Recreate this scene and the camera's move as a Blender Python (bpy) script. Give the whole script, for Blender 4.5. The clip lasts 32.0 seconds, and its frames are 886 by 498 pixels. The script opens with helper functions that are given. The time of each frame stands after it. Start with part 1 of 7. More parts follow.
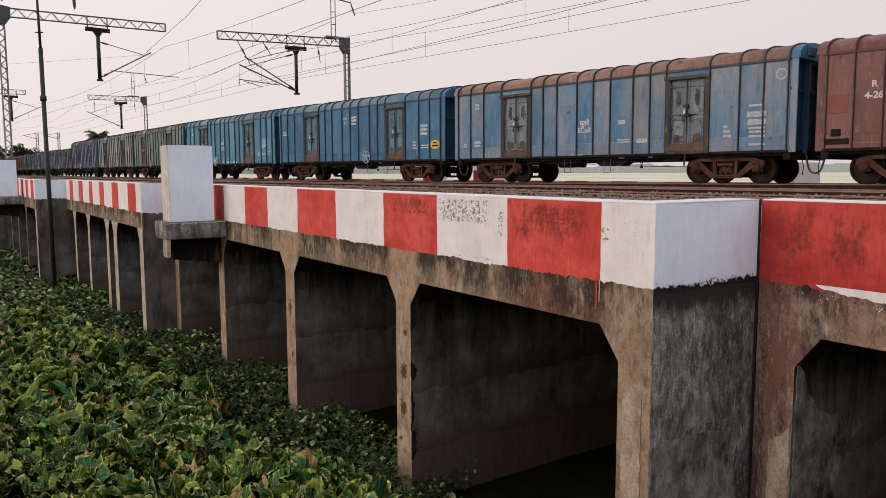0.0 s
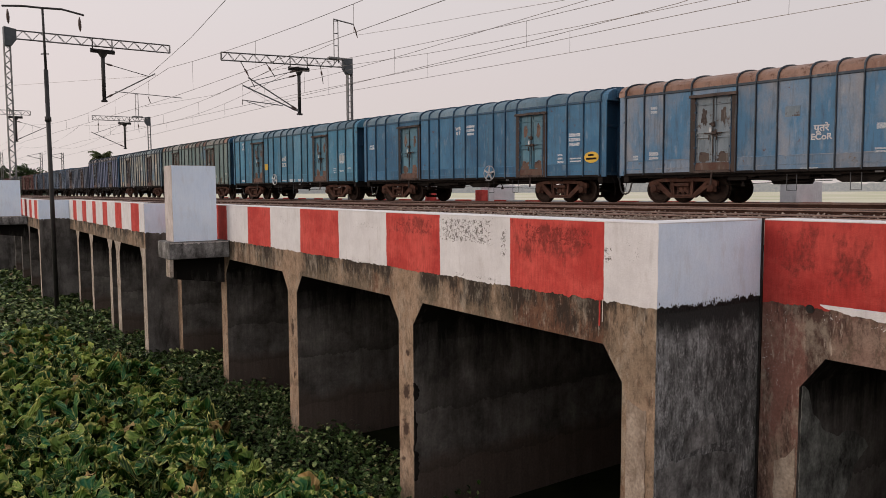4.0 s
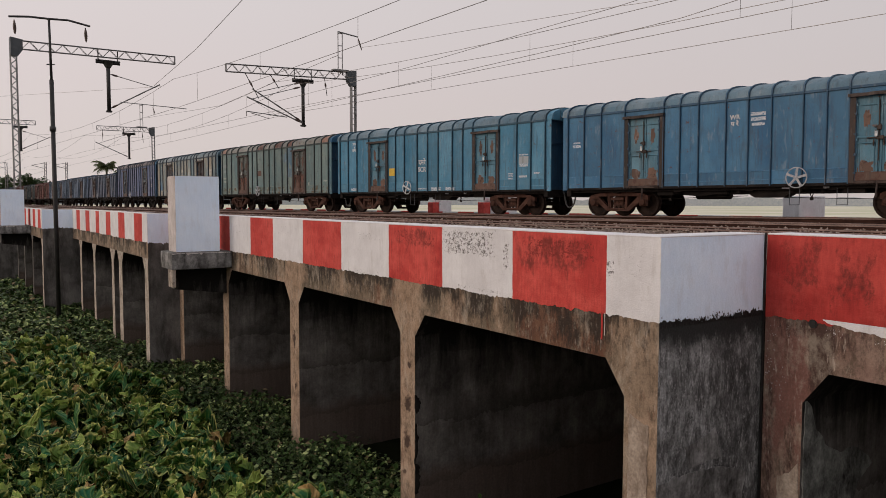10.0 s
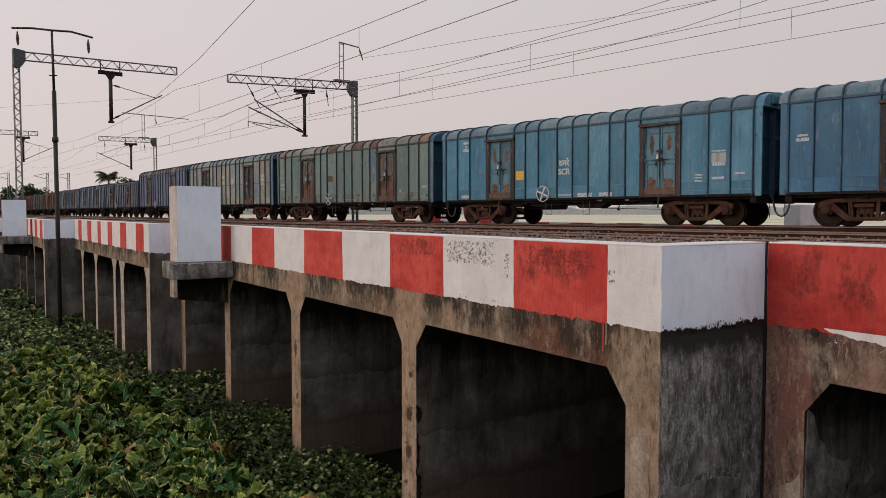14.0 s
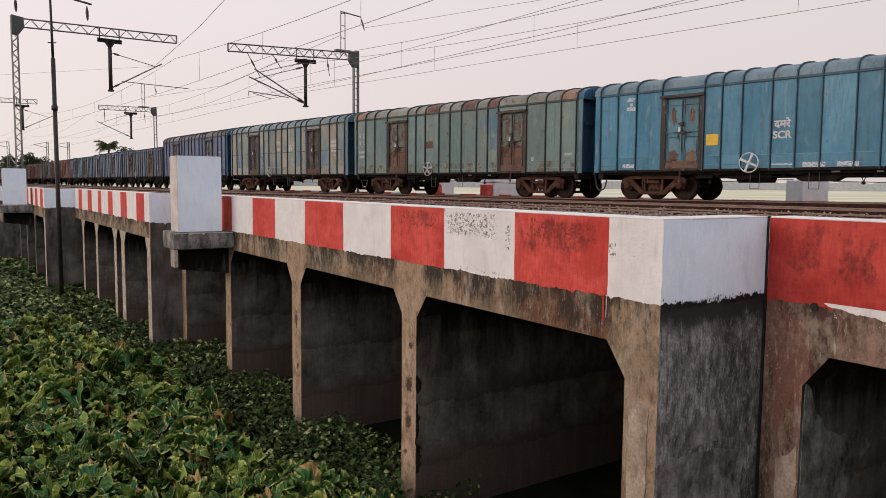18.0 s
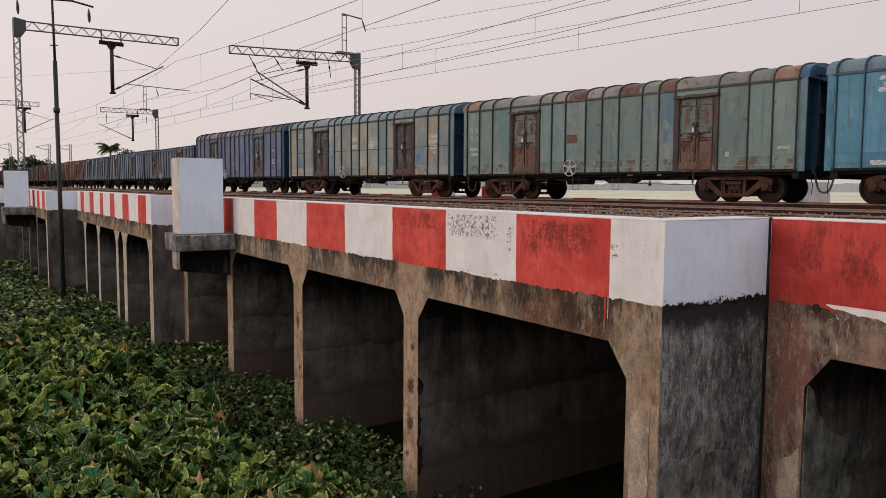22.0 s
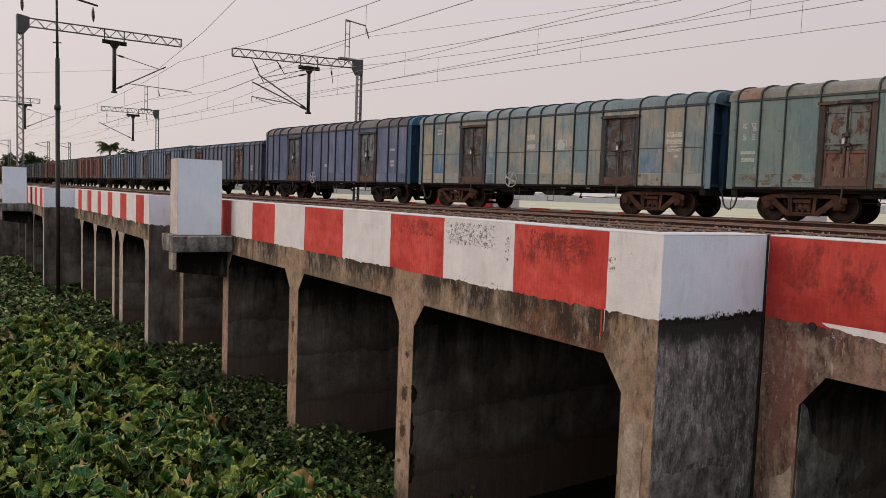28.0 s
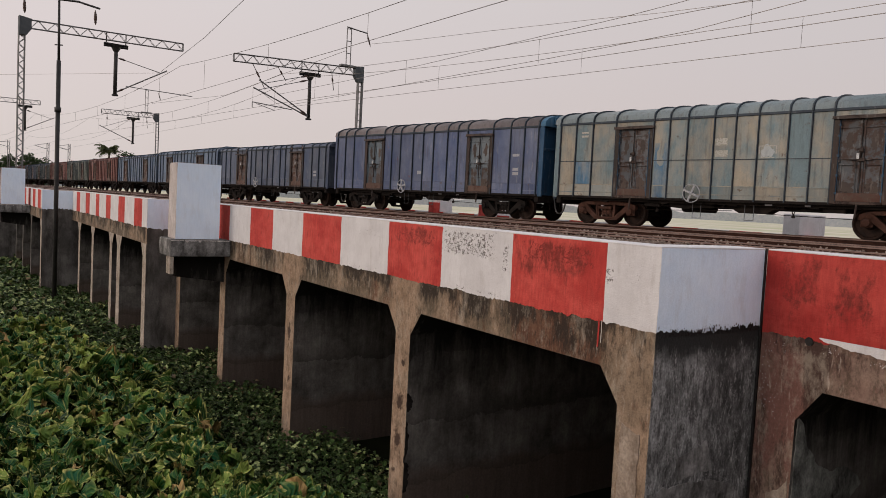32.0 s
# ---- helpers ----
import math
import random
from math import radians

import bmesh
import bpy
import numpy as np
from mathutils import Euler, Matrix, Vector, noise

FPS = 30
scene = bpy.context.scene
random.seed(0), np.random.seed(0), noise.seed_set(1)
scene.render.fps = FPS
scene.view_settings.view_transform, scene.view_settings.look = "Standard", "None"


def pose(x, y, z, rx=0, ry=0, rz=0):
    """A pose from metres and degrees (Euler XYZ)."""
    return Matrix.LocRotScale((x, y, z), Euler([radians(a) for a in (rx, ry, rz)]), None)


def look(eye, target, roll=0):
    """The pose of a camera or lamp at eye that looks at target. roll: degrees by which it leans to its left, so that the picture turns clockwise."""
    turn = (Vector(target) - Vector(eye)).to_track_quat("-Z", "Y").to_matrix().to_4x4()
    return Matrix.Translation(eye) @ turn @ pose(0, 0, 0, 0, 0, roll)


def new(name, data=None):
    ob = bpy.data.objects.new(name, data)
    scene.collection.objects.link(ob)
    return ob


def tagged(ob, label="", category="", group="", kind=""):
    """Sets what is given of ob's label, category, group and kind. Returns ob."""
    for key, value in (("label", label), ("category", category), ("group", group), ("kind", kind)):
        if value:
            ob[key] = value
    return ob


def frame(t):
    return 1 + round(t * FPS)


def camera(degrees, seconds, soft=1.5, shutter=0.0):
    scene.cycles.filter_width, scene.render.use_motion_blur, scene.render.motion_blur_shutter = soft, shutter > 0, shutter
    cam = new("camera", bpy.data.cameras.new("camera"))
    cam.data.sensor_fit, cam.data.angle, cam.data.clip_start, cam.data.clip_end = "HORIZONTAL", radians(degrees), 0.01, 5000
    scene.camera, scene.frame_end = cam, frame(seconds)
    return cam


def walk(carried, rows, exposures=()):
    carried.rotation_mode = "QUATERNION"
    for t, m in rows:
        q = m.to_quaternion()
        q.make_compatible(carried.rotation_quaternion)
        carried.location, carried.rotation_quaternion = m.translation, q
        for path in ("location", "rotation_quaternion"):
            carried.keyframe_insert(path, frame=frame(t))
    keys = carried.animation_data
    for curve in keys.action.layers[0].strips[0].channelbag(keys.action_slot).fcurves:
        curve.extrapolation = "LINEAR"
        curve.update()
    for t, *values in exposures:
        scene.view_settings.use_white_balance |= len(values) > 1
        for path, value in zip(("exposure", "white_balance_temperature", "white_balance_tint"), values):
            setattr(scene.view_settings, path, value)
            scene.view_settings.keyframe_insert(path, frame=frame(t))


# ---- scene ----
# ---- camera and walk ----
cam = camera(61.3, 32.0, soft=0.75)
PATH = [
    (0, (-5.353, -0.032, 0.300), (0.2378, 8.1943, -0.7329), -0.19),
    (0.5, (-5.356, -0.035, 0.300), (0.2279, 8.1956, -0.7346), -0.20),
    (1, (-5.356, -0.030, 0.295), (0.2288, 8.2057, -0.6977), -0.35),
    (1.5, (-5.361, -0.027, 0.301), (0.2278, 8.2059, -0.6872), -0.06),
    (2, (-5.365, -0.025, 0.300), (0.2190, 8.2169, -0.6403), 0.32),
    (2.5, (-5.359, -0.034, 0.309), (0.2327, 8.2127, -0.5405), 0.24),
    (3, (-5.364, -0.032, 0.305), (0.2235, 8.2239, -0.4858), -0.27),
    (3.5, (-5.366, -0.032, 0.307), (0.2184, 8.2267, -0.4801), -0.29),
    (5.5, (-5.364, -0.032, 0.305), (0.2217, 8.2317, -0.4072), -0.05),
    (6, (-5.373, -0.036, 0.306), (0.2195, 8.2245, -0.3964), -0.11),
    (6.5, (-5.359, -0.031, 0.302), (0.2248, 8.2375, -0.3781), -0.14),
    (7, (-5.375, -0.038, 0.305), (0.2096, 8.2290, -0.3792), -0.12),
    (7.5, (-5.365, -0.036, 0.301), (0.2144, 8.2386, -0.3396), -0.27),
    (8, (-5.369, -0.034, 0.302), (0.2056, 8.2437, -0.3283), -0.26),
    (8.5, (-5.360, -0.027, 0.306), (0.2110, 8.2531, -0.3266), -0.34),
    (9, (-5.363, -0.008, 0.312), (0.2147, 8.2666, -0.3308), 0.01),
    (9.5, (-5.373, -0.029, 0.309), (0.1963, 8.2523, -0.3260), 0.09),
    (10, (-5.369, -0.032, 0.308), (0.1961, 8.2538, -0.3061), 0.14),
    (10.5, (-5.369, -0.032, 0.302), (0.1978, 8.2554, -0.2800), 0.19),
    (11, (-5.378, -0.037, 0.304), (0.1883, 8.2512, -0.2648), 0.15),
    (11.5, (-5.373, -0.033, 0.306), (0.1880, 8.2596, -0.2519), 0.16),
    (12, (-5.378, -0.033, 0.304), (0.1865, 8.2578, -0.2424), 0.14),
    (12.5, (-5.372, -0.035, 0.303), (0.1875, 8.2598, -0.2351), 0.13),
    (13, (-5.385, -0.039, 0.305), (0.1778, 8.2550, -0.2177), 0.15),
    (13.5, (-5.378, -0.034, 0.305), (0.1854, 8.2604, -0.1858), 0.14),
    (14, (-5.370, -0.041, 0.309), (0.1830, 8.2611, -0.1790), 0.01),
    (14.5, (-5.375, -0.031, 0.293), (0.1792, 8.2660, -0.2612), 0.05),
    (16.5, (-5.367, -0.035, 0.287), (0.1722, 8.2513, -0.5199), 0.50),
    (17, (-5.372, -0.026, 0.282), (0.1664, 8.2583, -0.5495), 0.57),
    (17.5, (-5.368, -0.027, 0.288), (0.1666, 8.2590, -0.5567), 0.48),
    (18, (-5.369, -0.031, 0.295), (0.1659, 8.2543, -0.5556), 0.52),
    (18.5, (-5.370, -0.032, 0.290), (0.1651, 8.2535, -0.5525), 0.51),
    (19, (-5.368, -0.030, 0.291), (0.1627, 8.2589, -0.5511), 0.56),
    (19.5, (-5.373, -0.032, 0.294), (0.1520, 8.2604, -0.5501), 0.51),
    (20, (-5.366, -0.029, 0.291), (0.1526, 8.2680, -0.5501), 0.52),
    (20.5, (-5.362, -0.026, 0.291), (0.1574, 8.2702, -0.5481), 0.54),
    (21, (-5.364, -0.031, 0.298), (0.1595, 8.2632, -0.5342), 0.47),
    (21.5, (-5.365, -0.029, 0.294), (0.1475, 8.2727, -0.5366), 0.45),
    (22, (-5.372, -0.033, 0.294), (0.1468, 8.2644, -0.5337), 0.44),
    (22.5, (-5.366, -0.030, 0.292), (0.1414, 8.2770, -0.5270), 0.42),
    (23, (-5.370, -0.029, 0.296), (0.1480, 8.2698, -0.5225), 0.42),
    (23.5, (-5.371, -0.030, 0.289), (0.1470, 8.2731, -0.4975), 0.45),
    (24, (-5.365, -0.028, 0.297), (0.1588, 8.2713, -0.4797), 0.41),
    (24.5, (-5.372, -0.032, 0.293), (0.1576, 8.2647, -0.4743), 0.44),
    (25, (-5.370, -0.031, 0.295), (0.1674, 8.2601, -0.4761), 0.45),
    (25.5, (-5.370, -0.028, 0.288), (0.1694, 8.2656, -0.4375), 0.69),
    (27.5, (-5.383, -0.021, 0.289), (0.1768, 8.2589, -0.4399), 1.69),
    (28, (-5.380, -0.021, 0.287), (0.1789, 8.2610, -0.4269), 2.08),
    (28.5, (-5.385, -0.025, 0.292), (0.1579, 8.2685, -0.4108), 2.21),
    (29, (-5.377, -0.024, 0.293), (0.1726, 8.2687, -0.3686), 2.19),
    (29.5, (-5.376, -0.019, 0.292), (0.1845, 8.2686, -0.3396), 2.21),
    (30, (-5.377, -0.019, 0.291), (0.1797, 8.2705, -0.3400), 2.46),
    (30.5, (-5.375, -0.022, 0.287), (0.1862, 8.2654, -0.3307), 2.54),
    (31, (-5.379, -0.023, 0.292), (0.1939, 8.2570, -0.3184), 2.51),
    (31.5, (-5.380, -0.020, 0.290), (0.1966, 8.2585, -0.3210), 2.59),
    (32, (-5.377, -0.012, 0.293), (0.2062, 8.2621, -0.3111), 3.03),
]
walk(cam, [(t, look(eye, target, roll)) for t, eye, target, roll in PATH],
     exposures=[(0.0, 0.30), (2.0, 0.26), (3.0, 0.16), (6.0, 0.0), (9.0, -0.04), (13.0, -0.07), (14.5, -0.02), (17.0, 0.27), (20.0, 0.27), (22.0, 0.10), (25.0, 0.04), (28.0, 0.0), (32.0, -0.04)])

# ---- light: hazy low sun, pale pink sky ----
SUN_AZ = radians(281)      # compass bearing from +y towards +x
SUN_EL = radians(17)
world = bpy.data.worlds.new("world")
scene.world = world
world.use_nodes = True
wn, wl = world.node_tree.nodes, world.node_tree.links
wn.clear()
w_out = wn.new("ShaderNodeOutputWorld")
w_bg = wn.new("ShaderNodeBackground")
w_sky = wn.new("ShaderNodeTexSky")
w_sky.sky_type = "NISHITA"
w_sky.sun_disc = False
w_sky.sun_elevation = SUN_EL
w_sky.sun_rotation = SUN_AZ
w_sky.air_density, w_sky.dust_density, w_sky.ozone_density = 1.0, 4.0, 1.0
w_mix = wn.new("ShaderNodeMix")
w_mix.data_type = "RGBA"
w_geo = wn.new("ShaderNodeTexCoord")
w_sep = wn.new("ShaderNodeSeparateXYZ")
w_ramp = wn.new("ShaderNodeValToRGB")
w_noise = wn.new("ShaderNodeTexNoise")
w_noise.inputs["Scale"].default_value = 2.2
w_noise.inputs["Detail"].default_value = 3.0
w_add = wn.new("ShaderNodeMath")
w_add.operation = "MULTIPLY_ADD"
w_add.inputs[1].default_value = 0.12
wl.new(w_geo.outputs["Generated"], w_sep.inputs[0])
wl.new(w_geo.outputs["Generated"], w_noise.inputs["Vector"])
wl.new(w_noise.outputs["Fac"], w_add.inputs[0])
wl.new(w_sep.outputs["Z"], w_add.inputs[2])
wl.new(w_add.outputs[0], w_ramp.inputs[0])
HAZE = 10.5     # the haze's brightness before the sky's strength
r = w_ramp.color_ramp
r.elements[0].position, r.elements[0].color = 0.05, (0.665, 0.590, 0.568, 1)
r.elements[1].position, r.elements[1].color = 0.95, (0.80, 0.80, 0.86, 1)
for at, col in ((0.20, (0.69, 0.605, 0.595, 1)), (0.36, (0.70, 0.64, 0.635, 1))):
    e = r.elements.new(at)
    e.color = col
w_scale = wn.new("ShaderNodeVectorMath")
w_scale.operation = "SCALE"
w_scale.inputs["Scale"].default_value = HAZE
w_dot = wn.new("ShaderNodeVectorMath")     # the haze glows towards the low sun
w_dot.operation = "DOT_PRODUCT"
w_dot.inputs[1].default_value = (math.sin(SUN_AZ), math.cos(SUN_AZ), 0.25)
wl.new(w_geo.outputs["Generated"], w_dot.inputs[0])
w_glow = wn.new("ShaderNodeMapRange")
w_glow.inputs["From Min"].default_value, w_glow.inputs["From Max"].default_value = -1.0, 1.0
w_glow.inputs["To Min"].default_value, w_glow.inputs["To Max"].default_value = 0.88, 1.28
wl.new(w_dot.outputs["Value"], w_glow.inputs[0])
w_lit = wn.new("ShaderNodeVectorMath")
w_lit.operation = "SCALE"
wl.new(w_ramp.outputs[0], w_lit.inputs[0])
wl.new(w_glow.outputs[0], w_lit.inputs["Scale"])
wl.new(w_lit.outputs[0], w_scale.inputs[0])
w_mix.inputs["Factor"].default_value = 0.88
wl.new(w_sky.outputs[0], w_mix.inputs["A"])
wl.new(w_scale.outputs[0], w_mix.inputs["B"])
wl.new(w_mix.outputs["Result"], w_bg.inputs[0])
w_bg.inputs[1].default_value = 0.1
wl.new(w_bg.outputs[0], w_out.inputs[0])

sun = new("sun", bpy.data.lights.new("sun", "SUN"))
sun.data.energy, sun.data.angle, sun.data.color = 0.9, radians(20), (1.0, 0.80, 0.66)
sun.matrix_world = look((0, 0, 0), (-math.sin(SUN_AZ) * math.cos(SUN_EL), -math.cos(SUN_AZ) * math.cos(SUN_EL), -math.sin(SUN_EL)))
sun.location = (-60, -20, 60)

# ---- materials ----
def nodes(name):
    m = bpy.data.materials.new(name)
    m.use_nodes = True
    n, l = m.node_tree.nodes, m.node_tree.links
    return m, n, l, n["Principled BSDF"]


def tex_noise(n, l, coord, scale, detail=4.0, rough=0.6, stretch=None):
    t = n.new("ShaderNodeTexNoise")
    t.inputs["Scale"].default_value, t.inputs["Detail"].default_value, t.inputs["Roughness"].default_value = scale, detail, rough
    if stretch:
        mp = n.new("ShaderNodeMapping")
        mp.inputs["Scale"].default_value = stretch
        l.new(coord, mp.inputs["Vector"])
        coord = mp.outputs[0]
    l.new(coord, t.inputs["Vector"])
    return t.outputs["Fac"]


def ramp(n, l, fac, stops):
    r = n.new("ShaderNodeValToRGB")
    r.color_ramp.elements[0].position, r.color_ramp.elements[0].color = stops[0][0], (*stops[0][1], 1)
    r.color_ramp.elements[1].position, r.color_ramp.elements[1].color = stops[-1][0], (*stops[-1][1], 1)
    for at, col in stops[1:-1]:
        r.color_ramp.elements.new(at).color = (*col, 1)
    l.new(fac, r.inputs[0])
    return r.outputs[0]


def grey(v):
    return (v, v, v)


def mix(n, l, fac, a, b, mode="MIX"):
    x = n.new("ShaderNodeMix")
    x.data_type, x.blend_type = "RGBA", mode
    for key, val in (("Factor", fac), ("A", a), ("B", b)):
        if isinstance(val, (int, float)):
            x.inputs[key].default_value = val
        elif isinstance(val, tuple):
            x.inputs[key].default_value = (*val, 1)
        else:
            l.new(val, x.inputs[key])
    return x.outputs["Result"]


def bump(n, l, fac, bsdf, strength, distance):
    b = n.new("ShaderNodeBump")
    b.inputs["Strength"].default_value, b.inputs["Distance"].default_value = strength, distance
    l.new(fac, b.inputs["Height"])
    l.new(b.outputs[0], bsdf.inputs["Normal"])


def surface(name, a, b, scale=3.0, rough=0.8, metal=0.0, grain=40.0, relief=0.3, stain=None, stain_amount=0.5, streak=None, jitter=0.0, grain_amount=1.0):
    """A two-scale surface: colours a and b in patches, fine grain, and stains, streaked down the wall if streak is set."""
    m, n, l, p = nodes(name)
    co = n.new("ShaderNodeTexCoord").outputs["Object"]
    big = tex_noise(n, l, co, scale, 5.0)
    fine = tex_noise(n, l, co, grain, 3.0)
    col = ramp(n, l, big, ((0.35, a), (0.65, b)))
    if stain:
        st = tex_noise(n, l, co, streak[0] if streak else scale * 1.7, 6.0, 0.7, (1, 1, streak[1]) if streak else None)
        f = ramp(n, l, st, ((1 - stain_amount - 0.12, grey(0.0)), (1 - stain_amount + 0.12, grey(1.0))))
        col = mix(n, l, f, col, stain)
    g = ramp(n, l, fine, ((0.3, grey(1 - 0.22 * grain_amount)), (0.7, grey(1 + 0.12 * grain_amount))))
    col = mix(n, l, 1.0, col, g, "MULTIPLY")
    if jitter:
        info = n.new("ShaderNodeObjectInfo")
        j = ramp(n, l, info.outputs["Random"], ((0.0, grey(1 - jitter)), (1.0, grey(1 + jitter))))
        col = mix(n, l, 1.0, col, j, "MULTIPLY")
    l.new(col, p.inputs["Base Color"])
    l.new(ramp(n, l, fine, ((0.2, grey(max(0, rough - 0.12))), (0.8, grey(min(1, rough + 0.1))))), p.inputs["Roughness"])
    p.inputs["Metallic"].default_value = metal
    if rough >= 0.65:
        p.inputs["Specular IOR Level"].default_value = 0.12
    if relief:
        bump(n, l, fine, p, relief, 0.012)
    return m


def wagon_paint(name, a, b, rust, rust_amount, dirt=0.62, gloss=0.55, steep=0.18):
    """Weathered wagon paint: faded patches, rust blotches, dirt running down."""
    m, n, l, p = nodes(name)
    tc = n.new("ShaderNodeTexCoord").outputs["Object"]
    info = n.new("ShaderNodeObjectInfo")
    off = n.new("ShaderNodeVectorMath")
    off.operation = "MULTIPLY_ADD"
    l.new(info.outputs["Random"], off.inputs[0])
    off.inputs[1].default_value = (31.0, 17.0, 23.0)
    l.new(tc, off.inputs[2])
    co = off.outputs[0]
    col = ramp(n, l, tex_noise(n, l, co, 0.85, 6.0, 0.62, (1.0, 1.0, 0.5)), ((0.5 - steep, a), (0.5 + steep, b)))
    j = ramp(n, l, info.outputs["Random"], ((0.0, grey(0.82)), (1.0, grey(1.14))))
    col = mix(n, l, 1.0, col, j, "MULTIPLY")
    run = tex_noise(n, l, co, 5.0, 6.0, 0.7, (1.6, 1.6, 0.14))
    col = mix(n, l, ramp(n, l, run, ((0.52, grey(0.0)), (0.74, grey(dirt)))), col, (0.045, 0.038, 0.032))
    cloud = tex_noise(n, l, co, 2.2, 7.0, 0.75)
    col = mix(n, l, ramp(n, l, cloud, ((0.50, grey(0.0)), (0.70, grey(0.35 * dirt)))), col, (0.06, 0.048, 0.038))
    pale = tex_noise(n, l, co, 7.0, 4.0, 0.6, (1.0, 1.0, 0.25))
    col = mix(n, l, ramp(n, l, pale, ((0.58, grey(0.0)), (0.76, grey(0.26)))), col, (0.42, 0.41, 0.39))
    spot = tex_noise(n, l, co, 3.2, 8.0, 0.75)
    lo = 0.76 - 0.5 * rust_amount
    rf = ramp(n, l, spot, ((lo, grey(0.0)), (lo + 0.07, grey(0.9))))
    col = mix(n, l, rf, col, rust)
    fine = tex_noise(n, l, tc, 60.0, 3.0)
    col = mix(n, l, 1.0, col, ramp(n, l, fine, ((0.3, grey(0.85)), (0.7, grey(1.1)))), "MULTIPLY")
    l.new(col, p.inputs["Base Color"])
    l.new(mix(n, l, rf, grey(gloss), grey(0.9)), p.inputs["Roughness"])
    p.inputs["Specular IOR Level"].default_value = 0.28
    bump(n, l, spot, p, 0.15, 0.01)
    return m


def weld(n, l, op, a, b, c=None):
    """One math node on values or sockets."""
    x = n.new("ShaderNodeMath")
    x.operation = op
    for k, v in enumerate((a, b, c)):
        if v is None:
            continue
        if isinstance(v, (int, float)):
            x.inputs[k].default_value = v
        else:
            l.new(v, x.inputs[k])
    return x.outputs[0]


def spot_mask(n, l, co, zones, oval=False):
    """1 inside any of the zones (y0, y1, z0, z1, strength), fading over their outer third."""
    sep = n.new("ShaderNodeSeparateXYZ")
    l.new(co, sep.inputs[0])
    total = None
    for y0, y1, z0, z1, strength in zones:
        far = []
        for axis, lo, hi in (("Y", y0, y1), ("Z", z0, z1)):
            off = weld(n, l, "ABSOLUTE", weld(n, l, "SUBTRACT", sep.outputs[axis], (lo + hi) / 2), 0.0)
            far.append(weld(n, l, "DIVIDE", off, (hi - lo) / 2))
        fade = n.new("ShaderNodeMapRange")
        fade.inputs["From Min"].default_value, fade.inputs["From Max"].default_value = 0.62, 1.08
        fade.inputs["To Min"].default_value, fade.inputs["To Max"].default_value = strength, 0.0
        reach = weld(n, l, "MAXIMUM", far[0], far[1])
        if oval:
            reach = weld(n, l, "SQRT", weld(n, l, "MULTIPLY_ADD", far[0], far[0], weld(n, l, "MULTIPLY", far[1], far[1])), 0.0)
            fade.inputs["From Min"].default_value, fade.inputs["From Max"].default_value = 0.15, 1.25
        l.new(reach, fade.inputs[0])
        total = fade.outputs[0] if total is None else weld(n, l, "MAXIMUM", total, fade.outputs[0])
    return total


